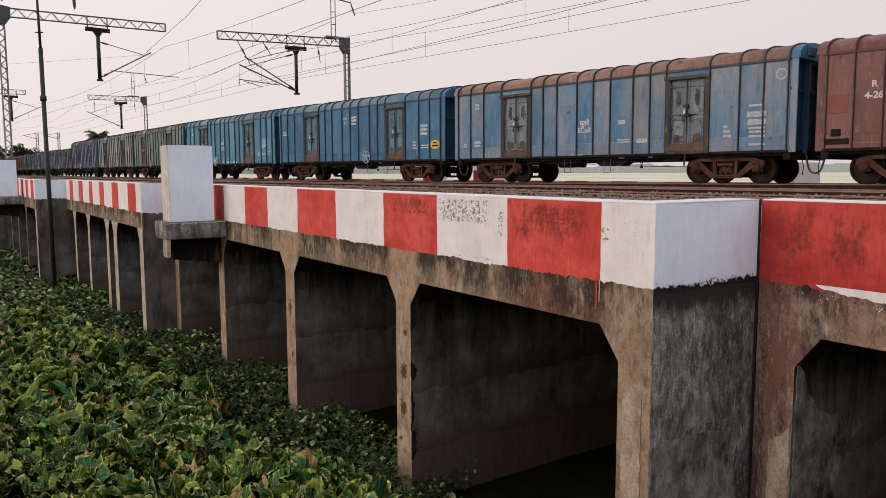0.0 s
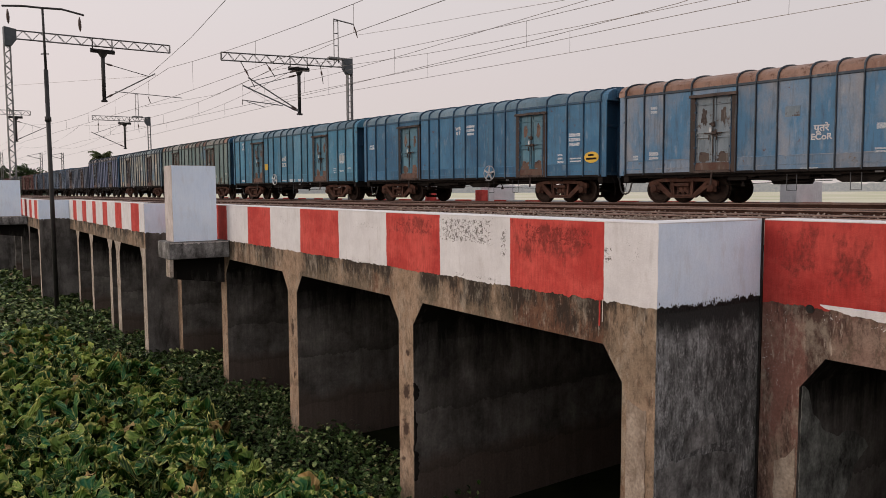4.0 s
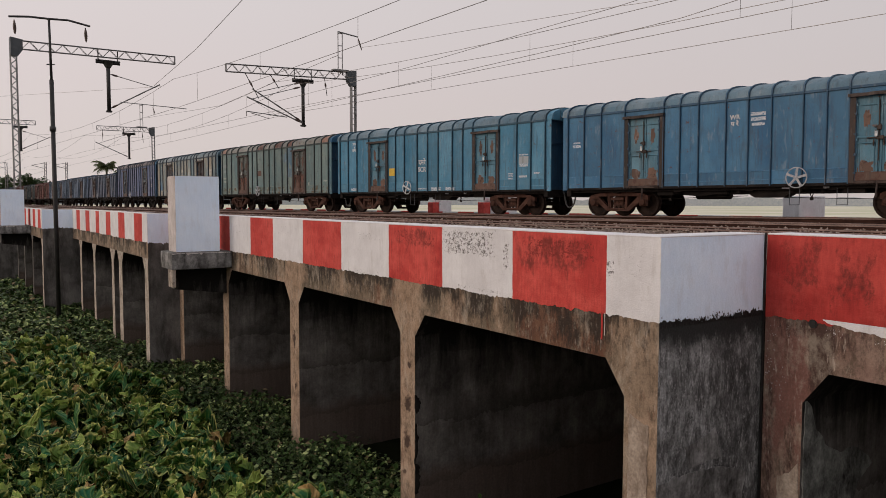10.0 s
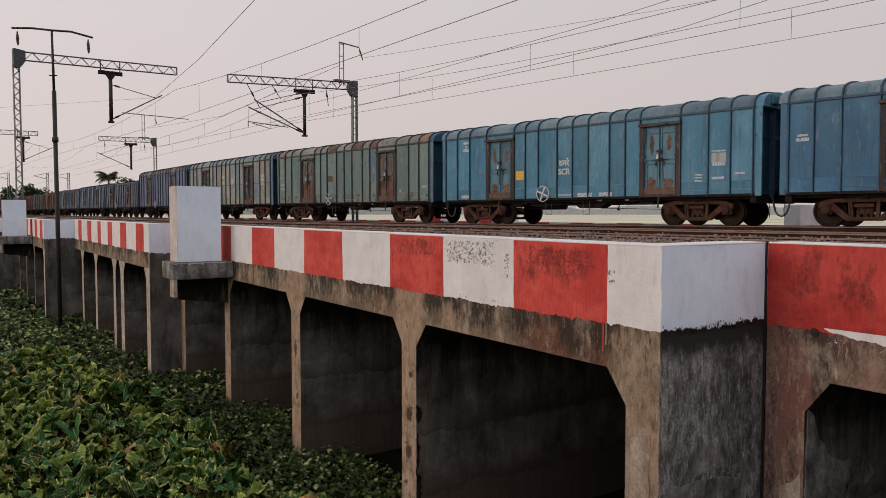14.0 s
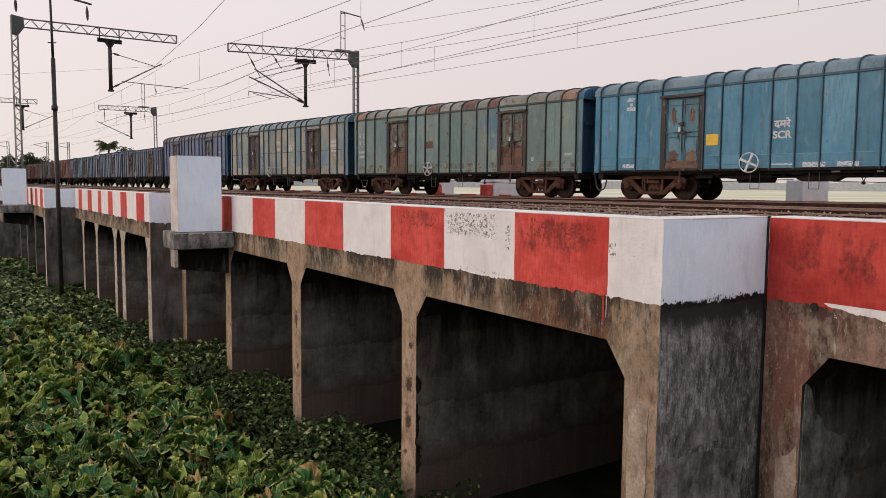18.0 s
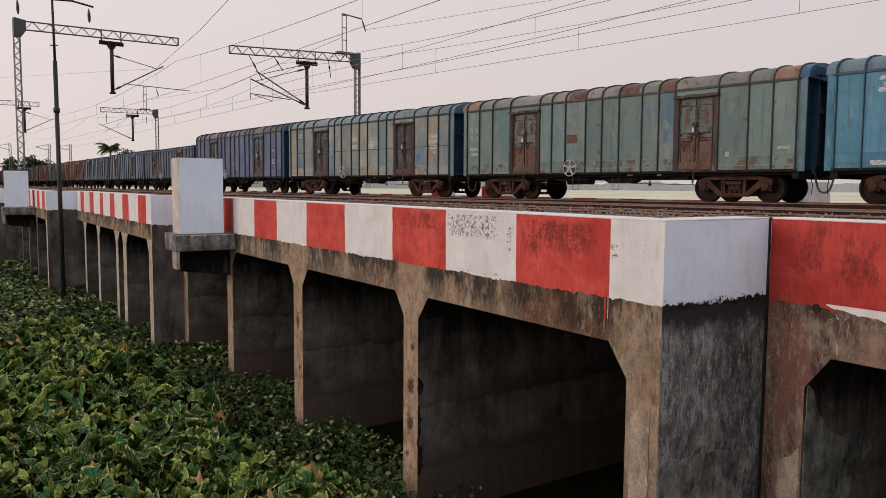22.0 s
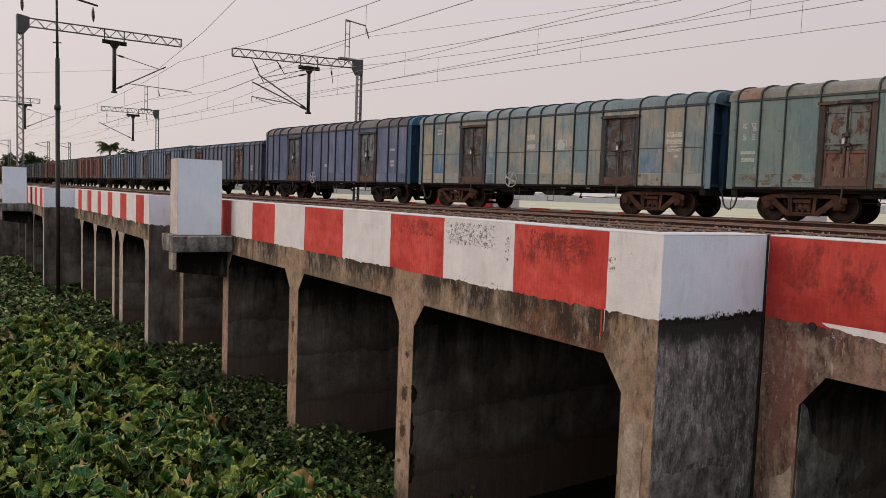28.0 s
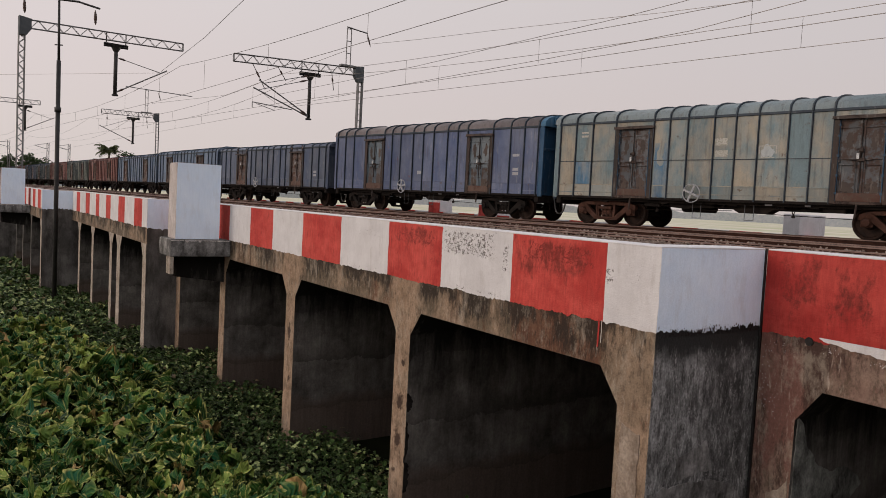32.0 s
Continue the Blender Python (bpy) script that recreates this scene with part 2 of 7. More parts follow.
def beam_material(name, a, b, rusty, black, noses=(), rust_zones=(), grime=1.0, stain_zones=(), scabs=()):
    """Weathered concrete of the outer beams: mottled tan, black drips from the paint's edge, rusty washes, cleaner over the piers."""
    m, n, l, p = nodes(name)
    co = n.new("ShaderNodeTexCoord").outputs["Object"]
    sep = n.new("ShaderNodeSeparateXYZ")
    l.new(co, sep.inputs[0])
    col = ramp(n, l, tex_noise(n, l, co, 2.2, 8.0, 0.72), ((0.32, a), (0.68, b)))
    clean = spot_mask(n, l, co, [(y0 - 0.24, y1 + 0.24, -6.0, 0.5, 0.45 if y0 < 5 else 0.95) for y0, y1 in noses]) if noses else 0.0
    span_only = weld(n, l, "SUBTRACT", 1.0, clean)
    moss = tex_noise(n, l, co, 1.3, 6.0, 0.7)
    col = mix(n, l, weld(n, l, "MULTIPLY", ramp(n, l, moss, ((0.36, grey(0.0)), (0.54, grey(0.85 * grime)))), span_only), col, (0.115, 0.094, 0.068))
    mottle = tex_noise(n, l, co, 7.5, 9.0, 0.82, (1.0, 1.0, 0.55))
    col = mix(n, l, ramp(n, l, mottle, ((0.47, grey(0.0)), (0.60, grey(0.72)))), col, (0.088, 0.066, 0.046))
    wash = tex_noise(n, l, co, 2.6, 8.0, 0.75, (1.0, 1.0, 0.55))
    if rust_zones:
        wash = weld(n, l, "MULTIPLY_ADD", spot_mask(n, l, co, rust_zones), 0.26, wash)
    col = mix(n, l, ramp(n, l, wash, ((0.56, grey(0.0)), (0.70, grey(0.85)))), col, rusty)
    band = tex_noise(n, l, co, 2.8, 4.0, 0.6, (1.0, 1.0, 0.05))
    col = mix(n, l, weld(n, l, "MULTIPLY", ramp(n, l, band, ((0.56, grey(0.0)), (0.66, grey(0.75 * grime)))), span_only), col, (0.075, 0.040, 0.029))
    edge = n.new("ShaderNodeMapRange")            # soot gathers along the paint's lower edge and drips
    edge.inputs["From Min"].default_value, edge.inputs["From Max"].default_value = -1.22, -0.76
    l.new(sep.outputs["Z"], edge.inputs[0])
    drip = tex_noise(n, l, co, 11.0, 9.0, 0.8, (1.0, 1.0, 0.33))
    if stain_zones:
        drip = weld(n, l, "MULTIPLY_ADD", spot_mask(n, l, co, stain_zones), 0.17, drip)
    wide = ramp(n, l, tex_noise(n, l, co, 1.3, 3.0), ((0.36, grey(0.05)), (0.62, grey(0.75))))
    f = weld(n, l, "MULTIPLY_ADD", weld(n, l, "MULTIPLY", weld(n, l, "MULTIPLY", edge.outputs[0], span_only), wide), 0.48, drip)
    col = mix(n, l, ramp(n, l, f, ((0.56, grey(0.0)), (0.71, grey(0.92)))), col, black)
    pale = tex_noise(n, l, co, 3.4, 8.0, 0.78, (1.0, 1.0, 0.5))
    col = mix(n, l, ramp(n, l, pale, ((0.52, grey(0.0)), (0.64, grey(0.45)))), col, (0.42, 0.36, 0.29))
    lime = tex_noise(n, l, co, 16.0, 7.0, 0.78, (1.0, 1.0, 0.22))
    col = mix(n, l, ramp(n, l, lime, ((0.58, grey(0.0)), (0.68, grey(0.65)))), col, (0.50, 0.43, 0.36))
    if scabs:
        crust = weld(n, l, "MULTIPLY_ADD", spot_mask(n, l, co, scabs, True), 0.40, tex_noise(n, l, co, 7.0, 7.0, 0.75))
        col = mix(n, l, ramp(n, l, crust, ((0.66, grey(0.0)), (0.80, grey(0.9)))), col, (0.040, 0.024, 0.019))
    fine = tex_noise(n, l, co, 45.0, 5.0, 0.72)
    col = mix(n, l, 1.0, col, ramp(n, l, fine, ((0.3, grey(0.78)), (0.7, grey(1.14)))), "MULTIPLY")
    l.new(col, p.inputs["Base Color"])
    p.inputs["Roughness"].default_value = 0.92
    p.inputs["Specular IOR Level"].default_value = 0.15
    bump(n, l, fine, p, 0.45, 0.012)
    return m


CONCRETE = beam_material("aged_concrete", (0.264, 0.176, 0.116), (0.41, 0.296, 0.213), (0.120, 0.053, 0.032), (0.034, 0.026, 0.021),
                         noses=((4.45, 4.85), (8.65, 9.04), (12.68, 13.09), (16.68, 17.07), (20.5, 20.9)), rust_zones=((4.95, 6.7, -1.3, -0.7, 0.78), (8.9, 10.4, -1.3, -0.7, 0.25)), stain_zones=((4.95, 6.3, -1.3, -0.76, 0.45), (6.9, 7.9, -1.1, -0.76, 0.5)),
                         scabs=((8.70, 8.99, -2.72, -2.34, 1.0), (8.74, 9.0, -3.25, -2.85, 1.0), (8.72, 8.86, -2.02, -1.88, 0.9), (12.80, 12.98, -2.5, -1.95, 0.9), (8.86, 9.02, -3.6, -3.4, 0.9), (12.76, 12.92, -3.2, -3.0, 0.9)))
# damp concrete, darkened further to hold the shade under the deck
CONCRETE_INNER = surface("damp_shaded_concrete", (0.035, 0.03, 0.027), (0.08, 0.07, 0.062), 0.7, 0.9, grain=24, stain=(0.035, 0.028, 0.023), stain_amount=0.48, streak=(1.3, 1.6))


PALE_NOSE = beam_material("pale_pier_nose", (0.40, 0.335, 0.275), (0.56, 0.49, 0.42), (0.13, 0.07, 0.05), (0.05, 0.04, 0.034), grime=0.25)


def flank_material():
    """Damp pier flanks: grey concrete with lift lines, runs of damp and a brown tide mark near the mud, darkened
    overall to hold the shade between piers.
    """
    m, n, l, p = nodes("damp_shaded_pier_flank")
    co = n.new("ShaderNodeTexCoord").outputs["Object"]
    sep = n.new("ShaderNodeSeparateXYZ")
    l.new(co, sep.inputs[0])
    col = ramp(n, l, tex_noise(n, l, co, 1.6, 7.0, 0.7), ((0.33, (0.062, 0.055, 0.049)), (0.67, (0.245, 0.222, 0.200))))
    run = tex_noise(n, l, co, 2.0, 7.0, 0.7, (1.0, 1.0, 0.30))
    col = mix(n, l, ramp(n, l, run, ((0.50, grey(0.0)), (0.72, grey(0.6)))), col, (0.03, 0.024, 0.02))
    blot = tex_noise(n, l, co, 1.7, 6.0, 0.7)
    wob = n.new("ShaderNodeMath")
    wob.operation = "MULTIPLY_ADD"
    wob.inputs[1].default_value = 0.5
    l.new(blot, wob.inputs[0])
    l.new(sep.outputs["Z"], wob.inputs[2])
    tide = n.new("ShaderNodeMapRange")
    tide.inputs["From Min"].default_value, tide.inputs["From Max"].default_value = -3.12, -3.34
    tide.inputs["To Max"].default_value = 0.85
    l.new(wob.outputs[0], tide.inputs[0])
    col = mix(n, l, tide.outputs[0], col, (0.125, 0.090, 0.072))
    streak = tex_noise(n, l, co, 12.0, 6.0, 0.75, (1.0, 1.0, 0.07))
    col = mix(n, l, ramp(n, l, streak, ((0.40, grey(0.26)), (0.60, grey(0.0)))), col, (0.040, 0.035, 0.031))
    ragged = weld(n, l, "MULTIPLY_ADD", tex_noise(n, l, co, 1.9, 8.0, 0.7, (1.0, 1.0, 0.6)), 0.45, sep.outputs["Z"])
    for z, deep, dark in ((-2.75, 0.34, 0.5), (-1.80, 0.28, 0.4), (-3.62, 0.16, 0.3)):
        lift = n.new("ShaderNodeMapRange")        # a damp band above each pour line, sharp below and soft above
        lift.inputs["From Min"].default_value, lift.inputs["From Max"].default_value = z + deep + 0.225, z + 0.225
        lift.inputs["To Max"].default_value = dark
        l.new(ragged, lift.inputs[0])
        under = weld(n, l, "GREATER_THAN", ragged, z + 0.215)
        col = mix(n, l, weld(n, l, "MULTIPLY", lift.outputs[0], under), col, (0.030, 0.025, 0.022))
    drip = tex_noise(n, l, co, 3.0, 7.0, 0.75, (1.0, 1.0, 0.16))
    soot = weld(n, l, "MULTIPLY_ADD", drip, 2.6, sep.outputs["Z"])
    black = n.new("ShaderNodeMapRange")           # black drips from the deck's joints, with the shade below the deck painted in
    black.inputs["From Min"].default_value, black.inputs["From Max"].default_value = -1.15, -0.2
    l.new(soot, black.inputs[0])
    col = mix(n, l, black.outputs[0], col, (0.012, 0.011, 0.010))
    fine = tex_noise(n, l, co, 28.0, 3.0)
    col = mix(n, l, 1.0, col, ramp(n, l, fine, ((0.3, grey(0.82)), (0.7, grey(1.1)))), "MULTIPLY")
    l.new(col, p.inputs["Base Color"])
    p.inputs["Roughness"].default_value = 0.9
    p.inputs["Specular IOR Level"].default_value = 0.12
    bump(n, l, fine, p, 0.3, 0.012)
    return m


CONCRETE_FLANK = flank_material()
END_WALL = surface("grey_end_wall", (0.085, 0.078, 0.072), (0.19, 0.176, 0.163), 1.4, 0.92, grain=30, stain=(0.045, 0.04, 0.036), stain_amount=0.46, streak=(3.0, 0.3))
RENDER_SKIN = surface("grey_cement_render", (0.13, 0.125, 0.12), (0.33, 0.32, 0.31), 4.0, 0.92, grain=34, stain=(0.04, 0.037, 0.034), stain_amount=0.45, streak=(5.0, 0.5), grain_amount=1.4)
RENDER_LIT = surface("lit_cement_render", (0.20, 0.202, 0.182), (0.44, 0.44, 0.40), 2.2, 0.92, grain=34, stain=(0.03, 0.028, 0.026), stain_amount=0.50, streak=(2.4, 0.6), grain_amount=1.2)
RENDER_TAN = surface("tan_cement_render", (0.26, 0.205, 0.16), (0.42, 0.35, 0.285), 3.0, 0.92, grain=34, stain=(0.12, 0.08, 0.06), stain_amount=0.40, streak=(4.0, 0.4), grain_amount=1.2)
SCAB = surface("dark_scab", (0.014, 0.012, 0.011), (0.030, 0.026, 0.023), 6.0, 0.95, relief=0.3)
CONCRETE_RED = beam_material("red_washed_concrete", (0.21, 0.130, 0.104), (0.32, 0.222, 0.178), (0.175, 0.082, 0.068), (0.060, 0.035, 0.029), grime=0.3,
                             rust_zones=((-30.0, 4.6, -2.2, -0.7, 0.5), (3.85, 4.55, -2.5, -0.4, 0.75)), stain_zones=((3.70, 3.95, -1.9, -0.80, 1.35), (4.28, 4.45, -4.0, -1.2, 0.8), (4.05, 4.2, -2.6, -1.7, 0.5)))


def worn_paint(name, a, b, soil, bare, zones, wear=0.70, soot=None, soot_zones=(), glow=None, grit=0.22):
    """Brushed limewash or paint: brush marks, soiling that runs down, pits worn to the bare wall, thickest in the zones."""
    m, n, l, p = nodes(name)
    co = n.new("ShaderNodeTexCoord").outputs["Object"]
    col = ramp(n, l, tex_noise(n, l, co, 2.4, 6.0, 0.65), ((0.34, a), (0.66, b)))
    if glow:                                       # fresher coats over older ones
        fresh = tex_noise(n, l, co, 1.1, 7.0, 0.72, (1.0, 1.0, 1.5))
        col = mix(n, l, ramp(n, l, fresh, ((0.42, grey(0.0)), (0.58, grey(0.8)))), col, glow)
    brush = tex_noise(n, l, co, 30.0, 4.0, 0.6, (1.0, 1.0, 0.16))
    col = mix(n, l, 1.0, col, ramp(n, l, brush, ((0.3, grey(1.0 - 0.16 * grit)), (0.7, grey(1.0 + 0.08 * grit)))), "MULTIPLY")
    run = tex_noise(n, l, co, 5.0, 7.0, 0.72, (1.0, 1.0, 0.3))
    col = mix(n, l, ramp(n, l, run, ((0.54, grey(0.0)), (0.72, grey(0.55)))), col, soil)
    if soot:
        film = tex_noise(n, l, co, 6.5, 9.0, 0.8, (1.0, 1.0, 0.55))
        if soot_zones:
            film = weld(n, l, "MULTIPLY_ADD", spot_mask(n, l, co, soot_zones), 0.16, film)
        col = mix(n, l, ramp(n, l, film, ((0.56, grey(0.0)), (0.70, grey(0.8)))), col, soot)
    pit = tex_noise(n, l, co, 19.0, 9.0, 0.82, (1.0, 1.0, 1.25))
    if zones:
        pit = weld(n, l, "MULTIPLY_ADD", spot_mask(n, l, co, zones), 0.225, pit)
    gone = ramp(n, l, pit, ((wear, grey(0.0)), (wear + 0.035, grey(0.92))))
    col = mix(n, l, gone, col, bare)
    fine = tex_noise(n, l, co, 55.0, 5.0, 0.7)
    col = mix(n, l, 1.0, col, ramp(n, l, fine, ((0.3, grey(0.93)), (0.7, grey(1.04)))), "MULTIPLY")
    l.new(col, p.inputs["Base Color"])
    p.inputs["Roughness"].default_value = 0.82
    p.inputs["Specular IOR Level"].default_value = 0.2
    bump(n, l, weld(n, l, "SUBTRACT", weld(n, l, "MULTIPLY_ADD", brush, 0.1, fine), gone), p, 0.45, 0.010)
    return m


WHITE = worn_paint("white_limewash", (0.60, 0.578, 0.585), (0.71, 0.692, 0.70), (0.42, 0.38, 0.36), (0.11, 0.095, 0.085),
                   ((6.72, 8.12, -0.38, 0.02, 0.92), (6.58, 6.74, -0.50, -0.08, 0.85), (9.5, 10.5, -0.27, -0.13, 0.62), (4.98, 5.12, -0.45, -0.2, 0.9), (4.62, 4.86, -0.5, -0.1, 0.62),
                    (6.58, 7.9, -0.76, -0.70, 0.7), (9.4, 10.9, -0.80, -0.70, 0.6), (12.5, 13.8, -0.35, -0.08, 0.5), (15.2, 16.4, -0.4, -0.08, 0.5)), 0.715)
# limewash of end faces, made bluer and brighter to hold the skylight
PALE_BLUE = worn_paint("skylit_blue_limewash", (0.70, 0.80, 0.94), (0.78, 0.86, 0.97), (0.60, 0.62, 0.67), (0.13, 0.13, 0.14), (), 0.755, grit=0.25)
RED = worn_paint("red_paint", (0.40, 0.040, 0.034), (0.50, 0.058, 0.048), (0.26, 0.034, 0.026), (0.20, 0.028, 0.022), ((5.1, 6.5, -0.3, -0.04, 0.7), (8.0, 9.3, -0.3, -0.04, 0.6)), 0.66,
                 soot=(0.13, 0.026, 0.020), soot_zones=((5.3, 6.5, -0.42, -0.02, 0.8), (8.0, 9.3, -0.3, -0.02, 0.6)), glow=(0.62, 0.100, 0.080), grit=1.2)
RED_WORN = worn_paint("sooty_red_paint", (0.31, 0.028, 0.024), (0.42, 0.046, 0.038), (0.20, 0.028, 0.022), (0.17, 0.025, 0.020), (), 0.67,
                      soot=(0.115, 0.023, 0.018), soot_zones=((3.85, 4.25, -0.55, -0.05, 0.9), (3.3, 3.75, -0.65, -0.1, 0.7)), glow=(0.49, 0.070, 0.056), grit=1.2)
LIME_SIDE = worn_paint("grimy_limewash", (0.44, 0.385, 0.36), (0.62, 0.57, 0.55), (0.30, 0.225, 0.19), (0.17, 0.125, 0.10), (), 0.60, grit=1.2)


def algae_material():
    """Old wall blackened by algae below its paint, washed grey in streaks further down."""
    m, n, l, p = nodes("algae_concrete")
    co = n.new("ShaderNodeTexCoord").outputs["Object"]
    sep = n.new("ShaderNodeSeparateXYZ")
    l.new(co, sep.inputs[0])
    base = ramp(n, l, tex_noise(n, l, co, 2.2, 7.0, 0.72), ((0.32, (0.15, 0.150, 0.146)), (0.68, (0.46, 0.458, 0.45))))
    run = tex_noise(n, l, co, 17.0, 10.0, 0.84, (1.0, 1.0, 0.30))
    col = mix(n, l, ramp(n, l, run, ((0.42, grey(0.85)), (0.58, grey(0.0)))), base, (0.034, 0.032, 0.030))
    side = n.new("ShaderNodeMapRange")            # damper towards the joint
    side.inputs["From Min"].default_value, side.inputs["From Max"].default_value = 0.55, 1.6
    l.new(sep.outputs["X"], side.inputs[0])
    cloud = tex_noise(n, l, co, 2.6, 8.0, 0.75, (1.0, 1.0, 0.45))
    damp = weld(n, l, "MULTIPLY_ADD", side.outputs[0], 0.17, cloud)
    col = mix(n, l, ramp(n, l, damp, ((0.50, grey(0.0)), (0.68, grey(0.90)))), col, (0.022, 0.020, 0.019))
    spots = tex_noise(n, l, co, 9.0, 9.0, 0.82, (1.0, 1.0, 0.6))
    col = mix(n, l, ramp(n, l, spots, ((0.56, grey(0.0)), (0.66, grey(0.9)))), col, (0.016, 0.015, 0.014))
    pale = tex_noise(n, l, co, 24.0, 10.0, 0.86, (1.0, 1.0, 0.36))
    col = mix(n, l, ramp(n, l, pale, ((0.53, grey(0.0)), (0.63, grey(0.7)))), col, (0.50, 0.49, 0.48))
    edge = weld(n, l, "MULTIPLY_ADD", run, 0.62, weld(n, l, "MULTIPLY_ADD", cloud, 0.45, sep.outputs["Z"]))
    rng = n.new("ShaderNodeMapRange")
    rng.inputs["From Min"].default_value, rng.inputs["From Max"].default_value = -0.56, -0.40
    l.new(edge, rng.inputs[0])
    col = mix(n, l, rng.outputs[0], col, (0.014, 0.014, 0.013))
    fine = tex_noise(n, l, co, 40.0, 3.0)
    col = mix(n, l, 1.0, col, ramp(n, l, fine, ((0.3, grey(0.7)), (0.7, grey(1.25)))), "MULTIPLY")
    l.new(col, p.inputs["Base Color"])
    p.inputs["Roughness"].default_value = 0.92
    bump(n, l, fine, p, 0.4, 0.012)
    return m


CONCRETE_DARK = algae_material()
STEEL = surface("galvanised_steel", (0.14, 0.137, 0.138), (0.21, 0.206, 0.206), 4.0, 0.6, 0.4, relief=0.05)
STEEL_MID = surface("grey_painted_steel", (0.045, 0.052, 0.060), (0.075, 0.082, 0.090), 4.0, 0.6, 0.2, relief=0.05)
STEEL_DARK = surface("dark_steel", (0.014, 0.013, 0.013), (0.028, 0.026, 0.025), 4.0, 0.6, 0.3, relief=0.1)
WIRE = surface("weathered_copper", (0.13, 0.12, 0.115), (0.19, 0.175, 0.17), 4.0, 0.5, 0.6, relief=0.0)
INSULATOR = surface("brown_porcelain", (0.05, 0.028, 0.022), (0.07, 0.04, 0.03), 6.0, 0.3, relief=0.0)
# rust darkened for the web's shade, worn head lightened for its highlight
RAIL_SIDE = surface("shaded_rusty_rail", (0.026, 0.012, 0.009), (0.05, 0.024, 0.017), 3.0, 0.85, 0.2)
RAIL_TOP = surface("worn_highlit_rail_head", (0.11, 0.064, 0.050), (0.19, 0.118, 0.095), 3.0, 0.5, 0.0, relief=0.0)
BALLAST = surface("ballast_stone", (0.16, 0.120, 0.098), (0.33, 0.265, 0.225), 9.0, 0.95, grain=60, relief=0.8, stain=(0.10, 0.062, 0.045), stain_amount=0.42)
UNDER = surface("underframe_black", (0.009, 0.008, 0.008), (0.022, 0.018, 0.016), 3.0, 0.85, 0.1, stain=(0.05, 0.028, 0.02), stain_amount=0.28)
BOGIE = surface("rust_brown_bogie", (0.040, 0.019, 0.014), (0.098, 0.049, 0.036), 3.0, 0.8, 0.2, stain=(0.035, 0.03, 0.028), stain_amount=0.35, jitter=0.15)
# wheel steel is darkened to hold the shade under the wagons
WHEEL = surface("shaded_wheel", (0.012, 0.008, 0.007), (0.032, 0.018, 0.013), 5.0, 0.7, 0.0)
HOSE = surface("brake_hose", (0.05, 0.05, 0.05), (0.08, 0.08, 0.08), 5.0, 0.5, relief=0.0)
MARK = surface("white_stencil", (0.40, 0.42, 0.44), (0.58, 0.58, 0.58), 9.0, 0.8, relief=0.0)
MARK_DIM = surface("faded_stencil", (0.26, 0.28, 0.31), (0.40, 0.40, 0.41), 9.0, 0.8, relief=0.0)
YELLOW = surface("yellow_plate", (0.55, 0.34, 0.02), (0.62, 0.40, 0.04), 4.0, 0.6, relief=0.0)


def stencil_material(name, ink, ground, lost):
    """Stencilled lettering too worn to read: broken pale strokes over the paint that shows between them."""
    m, n, l, p = nodes(name)
    co = n.new("ShaderNodeTexCoord").outputs["Object"]
    info = n.new("ShaderNodeObjectInfo")
    off = n.new("ShaderNodeVectorMath")
    off.operation = "MULTIPLY_ADD"
    l.new(info.outputs["Random"], off.inputs[0])
    off.inputs[1].default_value = (31.0, 17.0, 23.0)
    l.new(co, off.inputs[2])
    strokes = tex_noise(n, l, off.outputs[0], 13.0, 3.0, 0.7, (1.0, 1.0, 0.35))
    col = mix(n, l, ramp(n, l, strokes, ((lost - 0.03, grey(0.0)), (lost + 0.03, grey(1.0)))), ground, ink)
    l.new(col, p.inputs["Base Color"])
    p.inputs["Roughness"].default_value = 0.75
    return m


BAR_BLUE = stencil_material("worn_stencil_on_blue", (0.50, 0.52, 0.54), (0.06, 0.16, 0.26), 0.47)
BAR_GREY = stencil_material("worn_stencil_on_grey", (0.42, 0.44, 0.46), (0.16, 0.23, 0.31), 0.48)
BAR_OLIVE = stencil_material("worn_stencil_on_green", (0.36, 0.38, 0.33), (0.16, 0.22, 0.22), 0.48)
BAR_BEIGE = stencil_material("worn_stencil_on_beige", (0.44, 0.43, 0.39), (0.25, 0.245, 0.21), 0.49)
# earth tone chosen for how much light the unseen bank bounces
EARTH = surface("bounce_earth", (0.12, 0.098, 0.066), (0.20, 0.170, 0.115), 1.2, 0.95, grain=30, relief=0.5, stain=(0.13, 0.11, 0.07), stain_amount=0.4)
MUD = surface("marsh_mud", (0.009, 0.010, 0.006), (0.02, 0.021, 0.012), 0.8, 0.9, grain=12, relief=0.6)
BALLAST_STONE = surface("loose_ballast", (0.10, 0.076, 0.062), (0.36, 0.295, 0.25), 14.0, 0.95, grain=60, relief=0.3, stain=(0.11, 0.075, 0.06), stain_amount=0.42)


